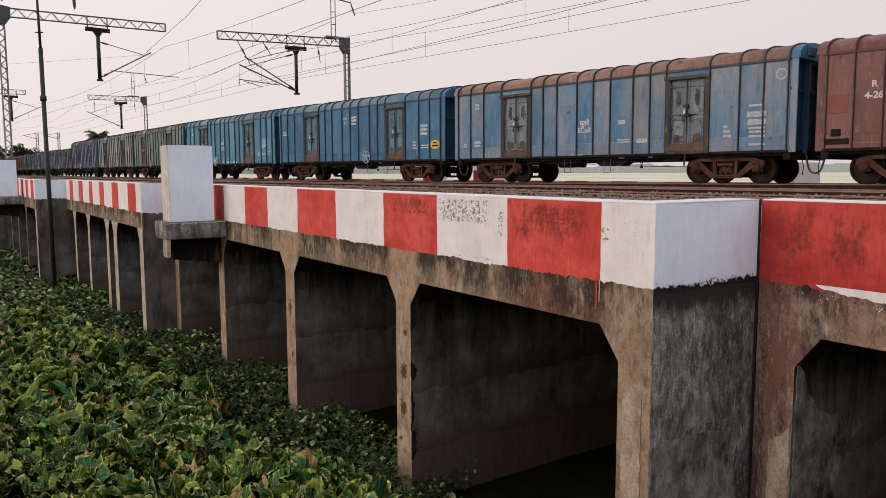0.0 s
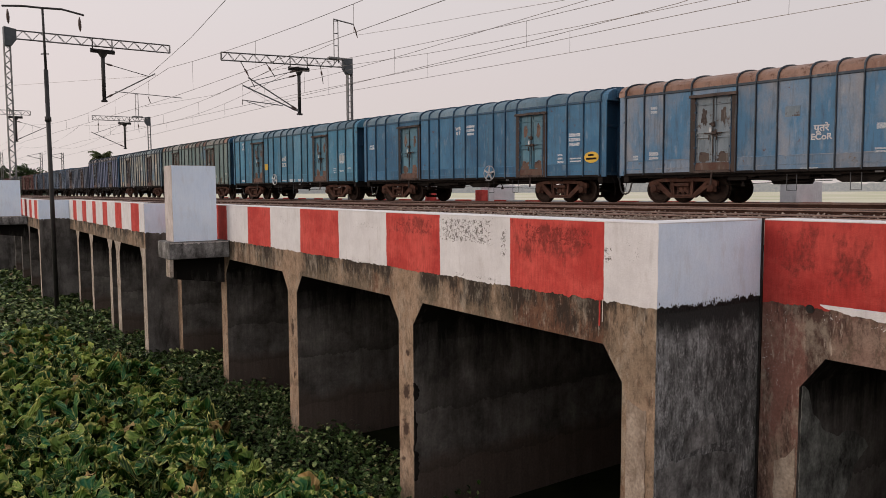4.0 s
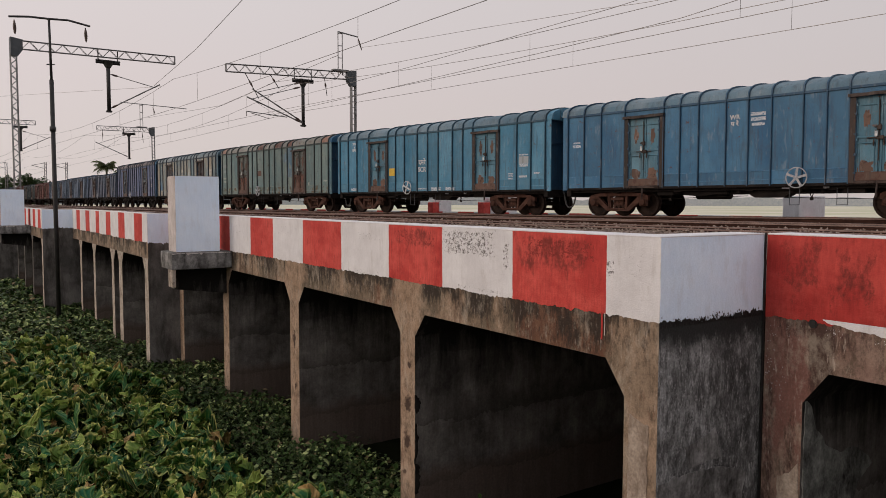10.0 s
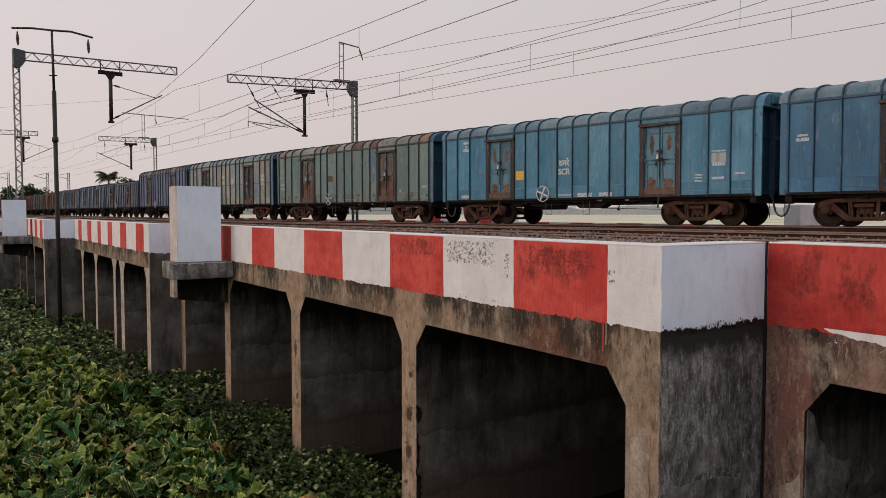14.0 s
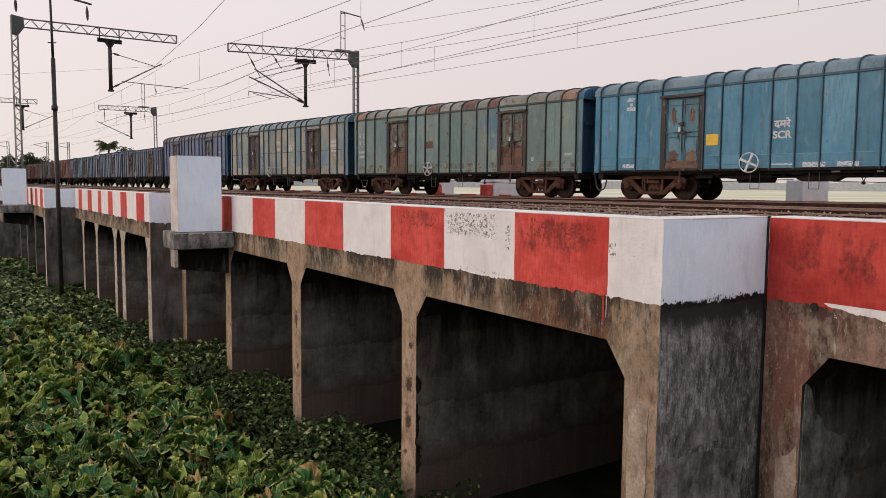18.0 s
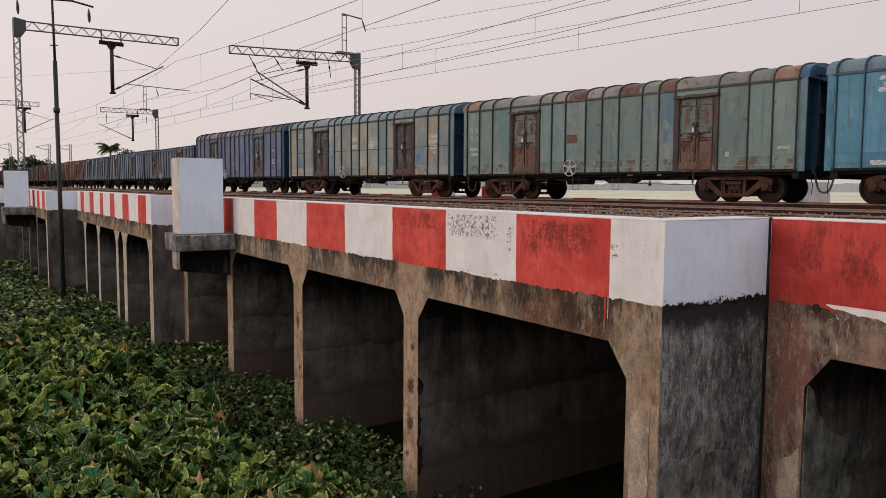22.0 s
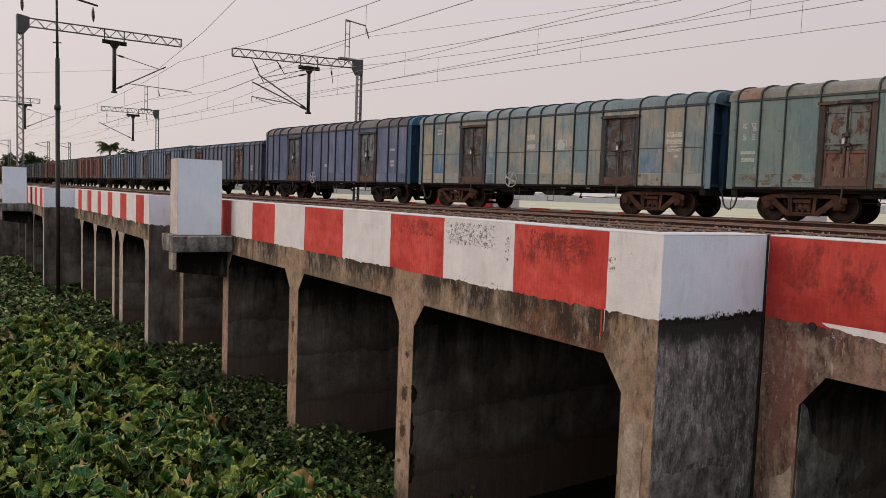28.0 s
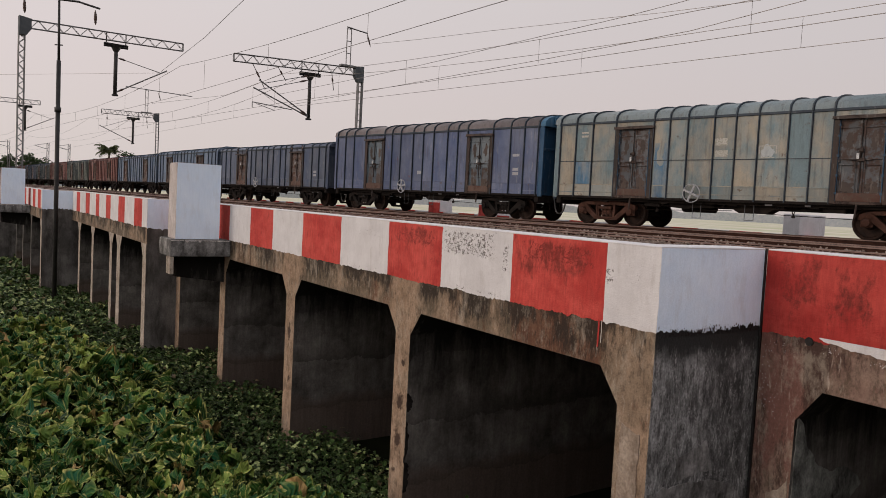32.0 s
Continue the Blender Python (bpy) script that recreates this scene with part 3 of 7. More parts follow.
def leaf_material(name, low, mid, high, edge, dead, dead_share, rough=0.42, cool=None, vein=0.5):
    """Leaves that differ one by one; uv.x runs from midrib to margin, uv.y from stalk to tip."""
    m, n, l, p = nodes(name)
    geo = n.new("ShaderNodeNewGeometry")
    uv = n.new("ShaderNodeUVMap")
    sep = n.new("ShaderNodeSeparateXYZ")
    l.new(uv.outputs[0], sep.inputs[0])
    place = n.new("ShaderNodeTexCoord").outputs["Object"]
    rnd_ = weld(n, l, "MULTIPLY_ADD", weld(n, l, "SUBTRACT", tex_noise(n, l, place, 1.1, 3.0), 0.5), 1.3, geo.outputs["Random Per Island"])
    col = ramp(n, l, rnd_, ((0.0, low), (0.40, mid), (0.56, cool), (0.72, mid), (1.0, high)) if cool else ((0.0, low), (0.55, mid), (0.80, mid), (1.0, high)))
    co = n.new("ShaderNodeTexCoord").outputs["Object"]
    n1 = tex_noise(n, l, co, 9.0, 4.0)
    col = mix(n, l, 1.0, col, ramp(n, l, n1, ((0.3, grey(0.65)), (0.7, grey(1.25)))), "MULTIPLY")
    wave = n.new("ShaderNodeTexWave")
    wave.bands_direction = "DIAGONAL"
    wave.inputs["Scale"].default_value, wave.inputs["Distortion"].default_value = 1.1, 0.4
    l.new(uv.outputs[0], wave.inputs["Vector"])
    col = mix(n, l, ramp(n, l, wave.outputs["Fac"], ((0.6, grey(0.0)), (1.0, grey(vein)))), col, high)
    rib = ramp(n, l, sep.outputs["X"], ((0.03, grey(0.55)), (0.09, grey(0.0))))
    col = mix(n, l, rib, col, edge)
    mul = n.new("ShaderNodeMath")
    mul.operation = "FRACT"
    sc = n.new("ShaderNodeMath")
    sc.operation = "MULTIPLY"
    sc.inputs[1].default_value = 17.3
    l.new(geo.outputs["Random Per Island"], sc.inputs[0])
    l.new(sc.outputs[0], mul.inputs[0])
    old = ramp(n, l, mul.outputs[0], ((0.15, grey(0.10)), (0.75, grey(0.95))))
    marg = ramp(n, l, sep.outputs["X"], ((0.72, grey(0.0)), (0.90, grey(1.0))))
    # a pale rim on each leaf paints in light caught by curled margins
    rim = tuple(0.2 * e + 0.8 * h for e, h in zip(edge, high))
    thin = ramp(n, l, sep.outputs["X"], ((0.84, grey(0.0)), (0.95, grey(0.22))))
    col = mix(n, l, thin, col, rim)
    both = mix(n, l, 1.0, mix(n, l, 1.0, old, marg, "MULTIPLY"), ramp(n, l, tex_noise(n, l, co, 14.0, 3.0), ((0.42, grey(0.05)), (0.54, grey(1.0)))), "MULTIPLY")
    both = mix(n, l, 1.0, both, ramp(n, l, wave.outputs["Fac"], ((0.35, grey(0.45)), (0.7, grey(1.0)))), "MULTIPLY")
    col = mix(n, l, both, col, edge)
    gone = ramp(n, l, mul.outputs[0], ((1 - dead_share - 0.01, grey(0.0)), (1 - dead_share + 0.01, grey(0.85))))
    col = mix(n, l, gone, col, dead)
    l.new(col, p.inputs["Base Color"])
    p.inputs["Roughness"].default_value = rough
    p.inputs["Specular IOR Level"].default_value = 0.12
    bump(n, l, wave.outputs["Fac"], p, 0.5, 0.03)
    return m


TARO = leaf_material("taro_leaf", (0.005, 0.022, 0.005), (0.030, 0.090, 0.016), (0.25, 0.32, 0.066), (0.58, 0.52, 0.17), (0.34, 0.21, 0.085), 0.035, 0.42, (0.016, 0.100, 0.046), 0.22)
# the palest weed leaves are brightened to paint in glints
WEED = leaf_material("weed_leaf", (0.004, 0.013, 0.003), (0.034, 0.078, 0.016), (0.46, 0.52, 0.22), (0.20, 0.23, 0.10), (0.20, 0.14, 0.08), 0.04, 0.36, vein=0.08)
STALK = surface("green_stalk", (0.05, 0.09, 0.025), (0.09, 0.13, 0.045), 4.0, 0.6, relief=0.0)
BARK = surface("bark", (0.06, 0.045, 0.035), (0.11, 0.085, 0.065), 4.0, 0.9)
FOLIAGE = leaf_material("tree_leaf", (0.025, 0.045, 0.018), (0.04, 0.07, 0.026), (0.065, 0.10, 0.04), (0.10, 0.10, 0.04), (0.09, 0.07, 0.04), 0.03, 0.6)
# tree colour is greyed and paled to hold the distance haze
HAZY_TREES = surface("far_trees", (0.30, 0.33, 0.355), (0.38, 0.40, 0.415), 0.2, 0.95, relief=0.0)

# ---- building helpers ----
def mesh_from(name, bm, *materials):
    me = bpy.data.meshes.new(name)
    bm.normal_update()
    bm.to_mesh(me)
    bm.free()
    for m in materials:
        me.materials.append(m)
    return me


def part(name, bm, material, parent, label=""):
    mats = material if isinstance(material, (list, tuple)) else (material,)
    ob = new(name, mesh_from(name, bm, *mats))
    ob.parent = parent
    return tagged(ob, label)


def thing(name, m, label, category, group="", kind=""):
    ob = new(name)
    ob.empty_display_size = 0.2
    ob.matrix_world = m
    return tagged(ob, label, category, group, kind)


def box(bm, x0, x1, y0, y1, z0, z1, bevel=0.0, mat=0):
    vs = [bm.verts.new(c) for c in ((x0, y0, z0), (x1, y0, z0), (x1, y1, z0), (x0, y1, z0), (x0, y0, z1), (x1, y0, z1), (x1, y1, z1), (x0, y1, z1))]
    fs = [bm.faces.new([vs[i] for i in q]) for q in ((3, 2, 1, 0), (4, 5, 6, 7), (0, 1, 5, 4), (1, 2, 6, 5), (2, 3, 7, 6), (3, 0, 4, 7))]
    for f in fs:
        f.material_index = mat
    if bevel:
        es = list({e for f in fs for e in f.edges})
        out = bmesh.ops.bevel(bm, geom=es, offset=bevel, segments=1, affect="EDGES")
        for f in out["faces"]:
            f.material_index = mat
    return fs


def prism(bm, loop, axis, a, b, mat=0):
    """Extrude a loop of 2D points along an axis from a to b; the loop's coordinates are the two other axes, in order."""
    def at(p, h):
        q = list(p)
        q.insert("xyz".index(axis), h)
        return q
    n = len(loop)
    lo = [bm.verts.new(at(p, a)) for p in loop]
    hi = [bm.verts.new(at(p, b)) for p in loop]
    fs = [bm.faces.new(lo), bm.faces.new(hi[::-1])]
    fs += [bm.faces.new((lo[i], hi[i], hi[(i + 1) % n], lo[(i + 1) % n])) for i in range(n)]
    for f in fs:
        f.material_index = mat
    bmesh.ops.recalc_face_normals(bm, faces=fs)
    return fs


def tube(bm, p, q, r0, r1=None, sides=8, mat=0, caps=True):
    p, q = Vector(p), Vector(q)
    d = q - p
    if d.length < 1e-6:
        return
    turn = d.to_track_quat("Z", "Y").to_matrix()
    r1 = r0 if r1 is None else r1
    ring = [(math.cos(2 * math.pi * i / sides), math.sin(2 * math.pi * i / sides)) for i in range(sides)]
    lo = [bm.verts.new(p + turn @ Vector((c * r0, s * r0, 0))) for c, s in ring]
    hi = [bm.verts.new(q + turn @ Vector((c * r1, s * r1, 0))) for c, s in ring]
    for i in range(sides):
        f = bm.faces.new((lo[i], lo[(i + 1) % sides], hi[(i + 1) % sides], hi[i]))
        f.smooth, f.material_index = sides > 6, mat
    if caps:
        for f in (bm.faces.new(lo[::-1]), bm.faces.new(hi)):
            f.material_index = mat


def lathe(bm, profile, axis_at=(0, 0, 0), axis="y", sides=24, mat=0):
    """Turn a profile of (along, radius) pairs round an axis."""
    rings = []
    for a, r in profile:
        ring = []
        for i in range(sides):
            c, s = math.cos(2 * math.pi * i / sides) * r, math.sin(2 * math.pi * i / sides) * r
            v = {"x": (a, c, s), "y": (c, a, s), "z": (c, s, a)}[axis]
            ring.append(bm.verts.new(Vector(v) + Vector(axis_at)))
        rings.append(ring)
    fs = []
    for lo, hi in zip(rings, rings[1:]):
        for i in range(sides):
            fs.append(bm.faces.new((lo[i], lo[(i + 1) % sides], hi[(i + 1) % sides], hi[i])))
    for ring in (rings[0], rings[-1]):
        fs.append(bm.faces.new(ring))
    for f in fs:
        f.material_index = mat
    bmesh.ops.recalc_face_normals(bm, faces=fs)
    return fs


# ---- the line of the tracks: an arc, then straight; s metres from its start, offset to its right ----
ARC, ARC_FROM, ARC_END, HEAD, START = 0.0036, 22.0, 60.0, -0.245, (18.2616, 2.6822)
RAIL_Z = -0.16
S_LOW, S_STEP = -70.0, 0.25
LINE = []


def heading(s):
    """Bearing of the line: straight at first, then a long arc, then straight."""
    return HEAD + ARC * max(ARC_FROM, min(s, ARC_END))


for leg in (-1, 1):
    x, y = START
    rows = []
    for i in range(int((70 if leg < 0 else 420) / S_STEP) + 1):
        s = leg * i * S_STEP
        rows.append((s, x, y))
        h = heading(s + leg * S_STEP / 2)
        x, y = x + leg * math.sin(h) * S_STEP, y + leg * math.cos(h) * S_STEP
    LINE = rows[:0:-1] + LINE if leg < 0 else LINE + rows


def rise_at(s):
    """The train's track climbs gently towards the near end."""
    return 0.005 * max(0.0, ARC_FROM - s)


def line_at(s, off=0.0):
    k = (s - S_LOW) / S_STEP
    i = max(0, min(len(LINE) - 2, int(k)))
    f = k - i
    x = LINE[i][1] * (1 - f) + LINE[i + 1][1] * f
    y = LINE[i][2] * (1 - f) + LINE[i + 1][2] * f
    h = heading(s)
    return x + off * math.cos(h), y - off * math.sin(h)


# ---- the bridge: stepped sections with striped parapets on wall piers ----
FAR_BLOCKS = ((30.3, 1.9, True), (35.5, 0.9, True), (13.3, 1.9, False))
DECK_Z, MARSH = -0.52, -4.4
FAR_X = 27.0


def paint_coat(parent, name, face, a, b, top, low, rough, material, along="y", label="", taper=0.0, wobble=(0.0, 0.0), grain=0.012):
    """A coat of paint 5 mm proud of a wall, with a brushed, ragged lower edge and sides that waver. along y: on a face looking to -x; along x: looking to -y."""
    bm = bmesh.new()
    n = max(2, int(abs(b - a) / grain))
    skin, levels = 0.005, 10 if max(wobble) else 1

    def at(s, d, z):
        return (face - d, s, z) if along == "y" else (s, face - d, z)

    def stray(at_s, z, much):
        return much * (noise.noise((at_s * 3.1, z * 5.0, 2.0)) + 0.5 * noise.noise((at_s * 3.1, z * 17.0, 8.0)))

    cols = []
    for i in range(n + 1):
        f = i / n
        s = a + (b - a) * f
        w = rough * (noise.noise((s * 1.9, face * 7.0, low * 5)) * 0.9 + noise.noise((s * 9.0, face, 3.0)) * 0.6 + noise.noise((s * 27.0, face, 9.0)) * 0.42 + noise.noise((s * 70.0, face, 19.0)) * 0.28 - max(0, noise.noise((s * 11.0, face, 5.0)) - 0.25) * 1.8)
        bottom = top + (low + w - top) * (min(1.0, (abs(b - s) + 0.01) / taper) ** 0.6 if taper else 1.0)
        col = []
        for k in range(levels + 1):
            z = top + (bottom - top) * k / levels
            col.append((s + (1 - f) * stray(a, z, wobble[0]) + f * stray(b, z, wobble[1]), z))
        cols.append(col)
    grid = [[bm.verts.new(at(s, skin, z)) for s, z in col] for col in cols]
    inner = [bm.verts.new(at(*[(s, -0.002, z) for s, z in col[-1:]][0])) for col in cols]
    fs = []
    for i in range(n):
        for k in range(levels):
            fs.append(bm.faces.new((grid[i][k], grid[i + 1][k], grid[i + 1][k + 1], grid[i][k + 1])))
        fs.append(bm.faces.new((grid[i][-1], grid[i + 1][-1], inner[i + 1], inner[i])))
    want = Vector((-1, 0, 0)) if along == "y" else Vector((0, -1, 0))
    bm.normal_update()
    if fs[0].normal.dot(want) < 0:
        bmesh.ops.reverse_faces(bm, faces=fs)
    return part(name, bm, material, parent, label)


def pier(parent, xf, y0, y1, soffit, haunch_low, haunch_high, x_end=FAR_X, h=0.25, drop=0.33, nose=None):
    """A wall pier with splayed heads; its damp flanks carry shade in their colour, so its nose is paler."""
    loop = [(y0, MARSH - 0.6), (y1, MARSH - 0.6)]
    loop += [(y1, soffit - drop), (y1 + h, soffit)] if haunch_high else [(y1, soffit)]
    loop += [(y0 - h, soffit), (y0, soffit - drop)] if haunch_low else [(y0, soffit)]
    bm = bmesh.new()
    fs = prism(bm, loop, "x", xf, x_end)
    bm.normal_update()
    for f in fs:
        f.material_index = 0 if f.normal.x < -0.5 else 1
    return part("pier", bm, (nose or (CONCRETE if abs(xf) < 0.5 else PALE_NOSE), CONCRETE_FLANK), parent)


def section(xf, y0, y1, piers, stripes, soffit=-1.2, paint=-0.775, return_to=None, label="", first="white", bare=None):
    """One stretch of bridge from y0 to y1 with its face at xf. piers: (y0, y1) of each; stripes: their borders; return_to: x at which the near end's return wall stops."""
    ob = thing("bridge_section", Matrix(), label, "bridge", kind="structure")
    bm = bmesh.new()
    box(bm, xf, xf + 0.38, y0, y1, soffit, -0.006)
    part("parapet_beam", bm, bare or CONCRETE, ob)
    # the slab's dark concrete carries under-deck shade in its colour
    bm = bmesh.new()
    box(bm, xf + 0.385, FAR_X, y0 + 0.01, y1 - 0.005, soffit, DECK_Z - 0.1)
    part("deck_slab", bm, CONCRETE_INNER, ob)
    for n, (a, b) in enumerate(piers):
        # further noses of distant sections get a dark wall colour in place of shade
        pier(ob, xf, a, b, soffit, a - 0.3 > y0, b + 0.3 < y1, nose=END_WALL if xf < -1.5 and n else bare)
    col = first
    for a, b in zip(stripes, stripes[1:]):
        m = {"white": WHITE, "red": RED_WORN if bare else RED}[col]
        near_by = abs(xf) < 1.7
        paint_coat(ob, "paint_stripe", xf, a, b, 0.0, paint, 0.028, m, label=col + " painted parapet stripe",
                   wobble=(0.014 if near_by and a not in (y0, y1) else 0.0, 0.014 if near_by and b not in (y0, y1) else 0.0), grain=0.012 if near_by else 0.04)
        col = "red" if col == "white" else "white"
    bm = bmesh.new()
    box(bm, xf - 0.008, xf + 0.388, y0 + 0.002, y1 - 0.002, -0.004, 0.012, 0.004)
    part("coping", bm, WHITE, ob, "white limewashed coping")
    if return_to:
        bm = bmesh.new()
        box(bm, xf + 0.384, return_to, y0, y0 + 0.36, soffit + 0.003, -0.006, 0.012)
        box(bm, xf + 0.001, return_to, y0 - 0.004, y0 - 0.001, MARSH - 0.6, paint + 0.05)
        box(bm, xf + 0.45, return_to, y0 + 0.001, y0 + 0.3, MARSH - 0.6, soffit - 0.01)
        part("return_wall", bm, CONCRETE_DARK if y0 < 10 else END_WALL, ob, "black algae-stained concrete end wall" if y0 < 10 else "dark damp concrete end wall")
        paint_coat(ob, "paint_panel", y0 - 0.004, xf - 0.004, return_to, 0.0, paint, 0.05, PALE_BLUE, "x", "limewashed end panel with skylight blue in its colour")
        bm = bmesh.new()
        box(bm, xf + 0.39, return_to, y0 - 0.012, y0 + 0.37, -0.004, 0.012, 0.004)
        part("coping", bm, WHITE, ob)
    return ob


A_STRIPES = [4.441, 5.10, 6.54, 7.97, 9.36, 10.91, 12.45, 13.90, 15.17, 16.53, 17.9, 19.3, 20.9]
main_span = section(0.0, 4.45, 20.9, [(4.45, 4.85), (8.65, 9.04), (12.68, 13.09), (16.68, 17.07), (20.5, 20.9)], A_STRIPES, return_to=1.575,
        label="red and white striped concrete bridge parapet on wall piers")
near_span = section(1.59, -30.0, 4.42, [(y, y + 0.42) for y in (4.0, -0.3, -4.6, -8.9, -13.2, -17.5, -21.8)], [4.42, 2.95, 1.5, 0.05, -1.4, -2.85, -4.3, -5.7, -7.2],
        soffit=-1.31, paint=-0.83, first="red", bare=CONCRETE_RED, label="red and white striped bridge parapet beside a black joint")
C_STRIPES = [20.9, 21.53, 22.54, 23.87, 24.82, 26.11, 26.91, 28.2, 28.88, 30.21, 31.12, 32.51, 33.39, 34.5]
section(-0.8, 20.9, 34.5, [(20.93, 21.35), (24.4, 24.9), (25.7, 26.1), (29.2, 29.6), (32.3, 32.7)], C_STRIPES, return_to=0.38,
        label="striped concrete bridge parapet set forward of its neighbour")
D_STRIPES = [34.5] + [35.0 + 1.05 * i for i in range(13)] + [48.0]
section(-1.93, 34.5, 48.0, [(34.5 + 4.0 * i, 34.9 + 4.0 * i) for i in range(4)], D_STRIPES, return_to=-0.42,
        label="distant striped concrete bridge parapet on wall piers")
section(-3.05, 48.0, 74.0, [(48.0 + 4.0 * i, 48.4 + 4.0 * i) for i in range(7)], [48.0] + [48.6 + 1.05 * i for i in range(24)] + [74.0], return_to=-1.60,
        label="furthest striped concrete bridge parapet on wall piers")



def flake_chips(parent, zones, seed, material):
    """Small ragged spots where the paint has flaked away. zones: (face x, y0, y1, z0, z1, count, size)."""
    r3 = random.Random(seed)
    verts, faces = [], []
    for xf, y0, y1, z0, z1, count, size in zones:
        cores = [(r3.uniform(y0, y1), r3.uniform(z0, z1)) for _ in range(max(2, count // 14))]
        for _ in range(count):
            cy, cz = r3.choice(cores)
            y, z = r3.gauss(cy, (y1 - y0) * 0.09), r3.gauss(cz, (z1 - z0) * 0.16)
            if not (y0 < y < y1 and z0 < z < z1):
                continue
            n, k, rad = r3.randint(8, 13), len(verts), size * r3.uniform(0.2, 1.0) ** 1.8
            lean = r3.uniform(0.6, 1.7)
            for j in range(n):
                a, q = 2 * math.pi * j / n, rad * r3.uniform(0.3, 1.35)
                verts.append((xf, y - math.cos(a) * q * lean * 0.9, z + math.sin(a) * q * 1.1))
            faces.append(tuple(range(k, k + n)))
    me = bpy.data.meshes.new("flaked_spots")
    me.from_pydata(verts, [], faces)
    me.materials.append(material)
    ob = new("flaked_spots", me)
    ob.parent = parent
    return tagged(ob, "small bare spots where paint has flaked", kind="stuff")


flake_chips(near_span, ((1.588, 4.15, 4.41, -1.7, -0.86, 170, 0.0065), (1.588, 3.2, 3.8, -0.97, -0.87, 70, 0.0065)), 22, WHITE)

# ragged fringe of the limewash on the end wall: spots of lime below it, bare spots above
def fringe(parent, y_face, x0, x1, z, count, size, seed, material):
    r3 = random.Random(seed)
    verts, faces = [], []
    for _ in range(count):
        x, h = r3.uniform(x0, x1), z + abs(r3.gauss(0, 0.035))
        n, k, rad = r3.randint(5, 8), len(verts), size * r3.uniform(0.2, 1.0) ** 1.5
        for j in range(n):
            a, q = 2 * math.pi * j / n, rad * r3.uniform(0.45, 1.2)
            verts.append((x + math.cos(a) * q * 0.7, y_face, h + math.sin(a) * q * 1.5))
        faces.append(tuple(range(k, k + n)))
    me = bpy.data.meshes.new("limewash_fringe")
    me.from_pydata(verts, [], faces)
    me.materials.append(material)
    ob = new("limewash_fringe", me)
    ob.parent = parent
    return tagged(ob, "ragged spotty edge of the limewash", kind="stuff")


fringe(main_span, 4.4365, 0.02, 1.55, -0.815, 420, 0.014, 32, STEEL_DARK)
bm = bmesh.new()
zs = [MARSH + (0.012 - MARSH) * k / 60 for k in range(61)]
prism(bm, [(1.560 + 0.007 * noise.noise((z * 9.0, 1.0, 0.0)), z) for z in zs] + [(1.582 + 0.004 * noise.noise((z * 7.0, 5.0, 0.0)), z) for z in zs[::-1]], "y", 4.424, 4.436)
tagged(new("joint_strip", mesh_from("joint_strip", bm, STEEL_DARK)), "black filler in the joint between two bridge sections", "joint strip", kind="structure")


def plaster_patch(parent, along, face, outline, material, label):
    """A skin of old cement render with a broken edge, 8 mm proud. outline: (run, z) corners."""
    bm = bmesh.new()
    pts = []
    for k in range(len(outline)):
        (a0, z0), (a1, z1) = outline[k], outline[(k + 1) % len(outline)]
        n = max(1, int(math.hypot(a1 - a0, z1 - z0) / 0.04))
        for q in range(n):
            f = q / n
            a, z = a0 + (a1 - a0) * f, z0 + (z1 - z0) * f
            pts.append((a + 0.022 * noise.noise((a * 9, z * 9, 1.0)), z + 0.035 * noise.noise((a * 5, z * 5, 7.0)) + 0.02 * noise.noise((a * 17, z * 17, 3.0))))
    if along == "x":
        prism(bm, [(a, z) for a, z in pts], "y", face - 0.008, face + 0.002)
    else:
        prism(bm, [(a, z) for a, z in pts], "x", face - 0.008, face + 0.002)
    return part("render_patch", bm, material, parent, label)


plaster_patch(main_span, "x", 4.446, ((0.03, -2.27), (0.5, -2.25), (0.9, -2.27), (1.2, -2.36), (1.36, -2.42), (1.25, -2.9), (1.30, -4.2), (0.03, -4.2)), RENDER_SKIN, "cracked grey cement render")
plaster_patch(main_span, "x", 4.446, ((0.40, -1.98), (0.85, -1.9), (0.95, -2.18), (0.45, -2.2)), RENDER_SKIN, "cracked grey cement render")
plaster_patch(near_span, "y", 1.589, ((4.24, -2.44), (4.12, -2.40), (4.02, -2.26), (4.01, -4.2), (4.26, -4.2)), RENDER_TAN, "pale tan cement repair")
# render smear, widened and paled to hold light entering the span
plaster_patch(near_span, "x", 3.999, ((1.63, -1.60), (1.74, -1.70), (1.84, -1.92), (2.02, -2.12), (2.3, -2.26), (2.55, -2.24), (2.8, -2.34), (2.98, -2.50), (2.7, -2.66), (2.5, -3.0), (2.56, -3.5), (2.4, -4.2), (1.63, -4.2)), RENDER_LIT, "pale cement render smear with entering light painted in")
bm = bmesh.new()
# the capped black end paints in the shade inside the mouth
lathe(bm, [(1.574, 0.030), (1.574, 0.025), (1.62, 0.024), (1.62, 0.002)], (0, 3.91, -0.835), "x", 16)
part("drain_pipe", bm, STEEL_DARK, near_span, "black mouth of a small drain pipe")
plaster_patch(main_span, "y", -0.001, ((4.55, -1.75), (4.78, -1.7), (4.79, -4.2), (4.56, -4.2)), RENDER_TAN, "pale tan cement repair")

# white undercoat left showing under the red of the near parapet, and its drain hole
near = thing("undercoat_band", Matrix(), "pinkish white undercoat band below the red paint", "paint band", kind="structure")
paint_coat(near, "undercoat", 1.588, 1.2, 3.82, -0.79, -0.885, 0.03, WHITE, taper=0.5)
bm = bmesh.new()
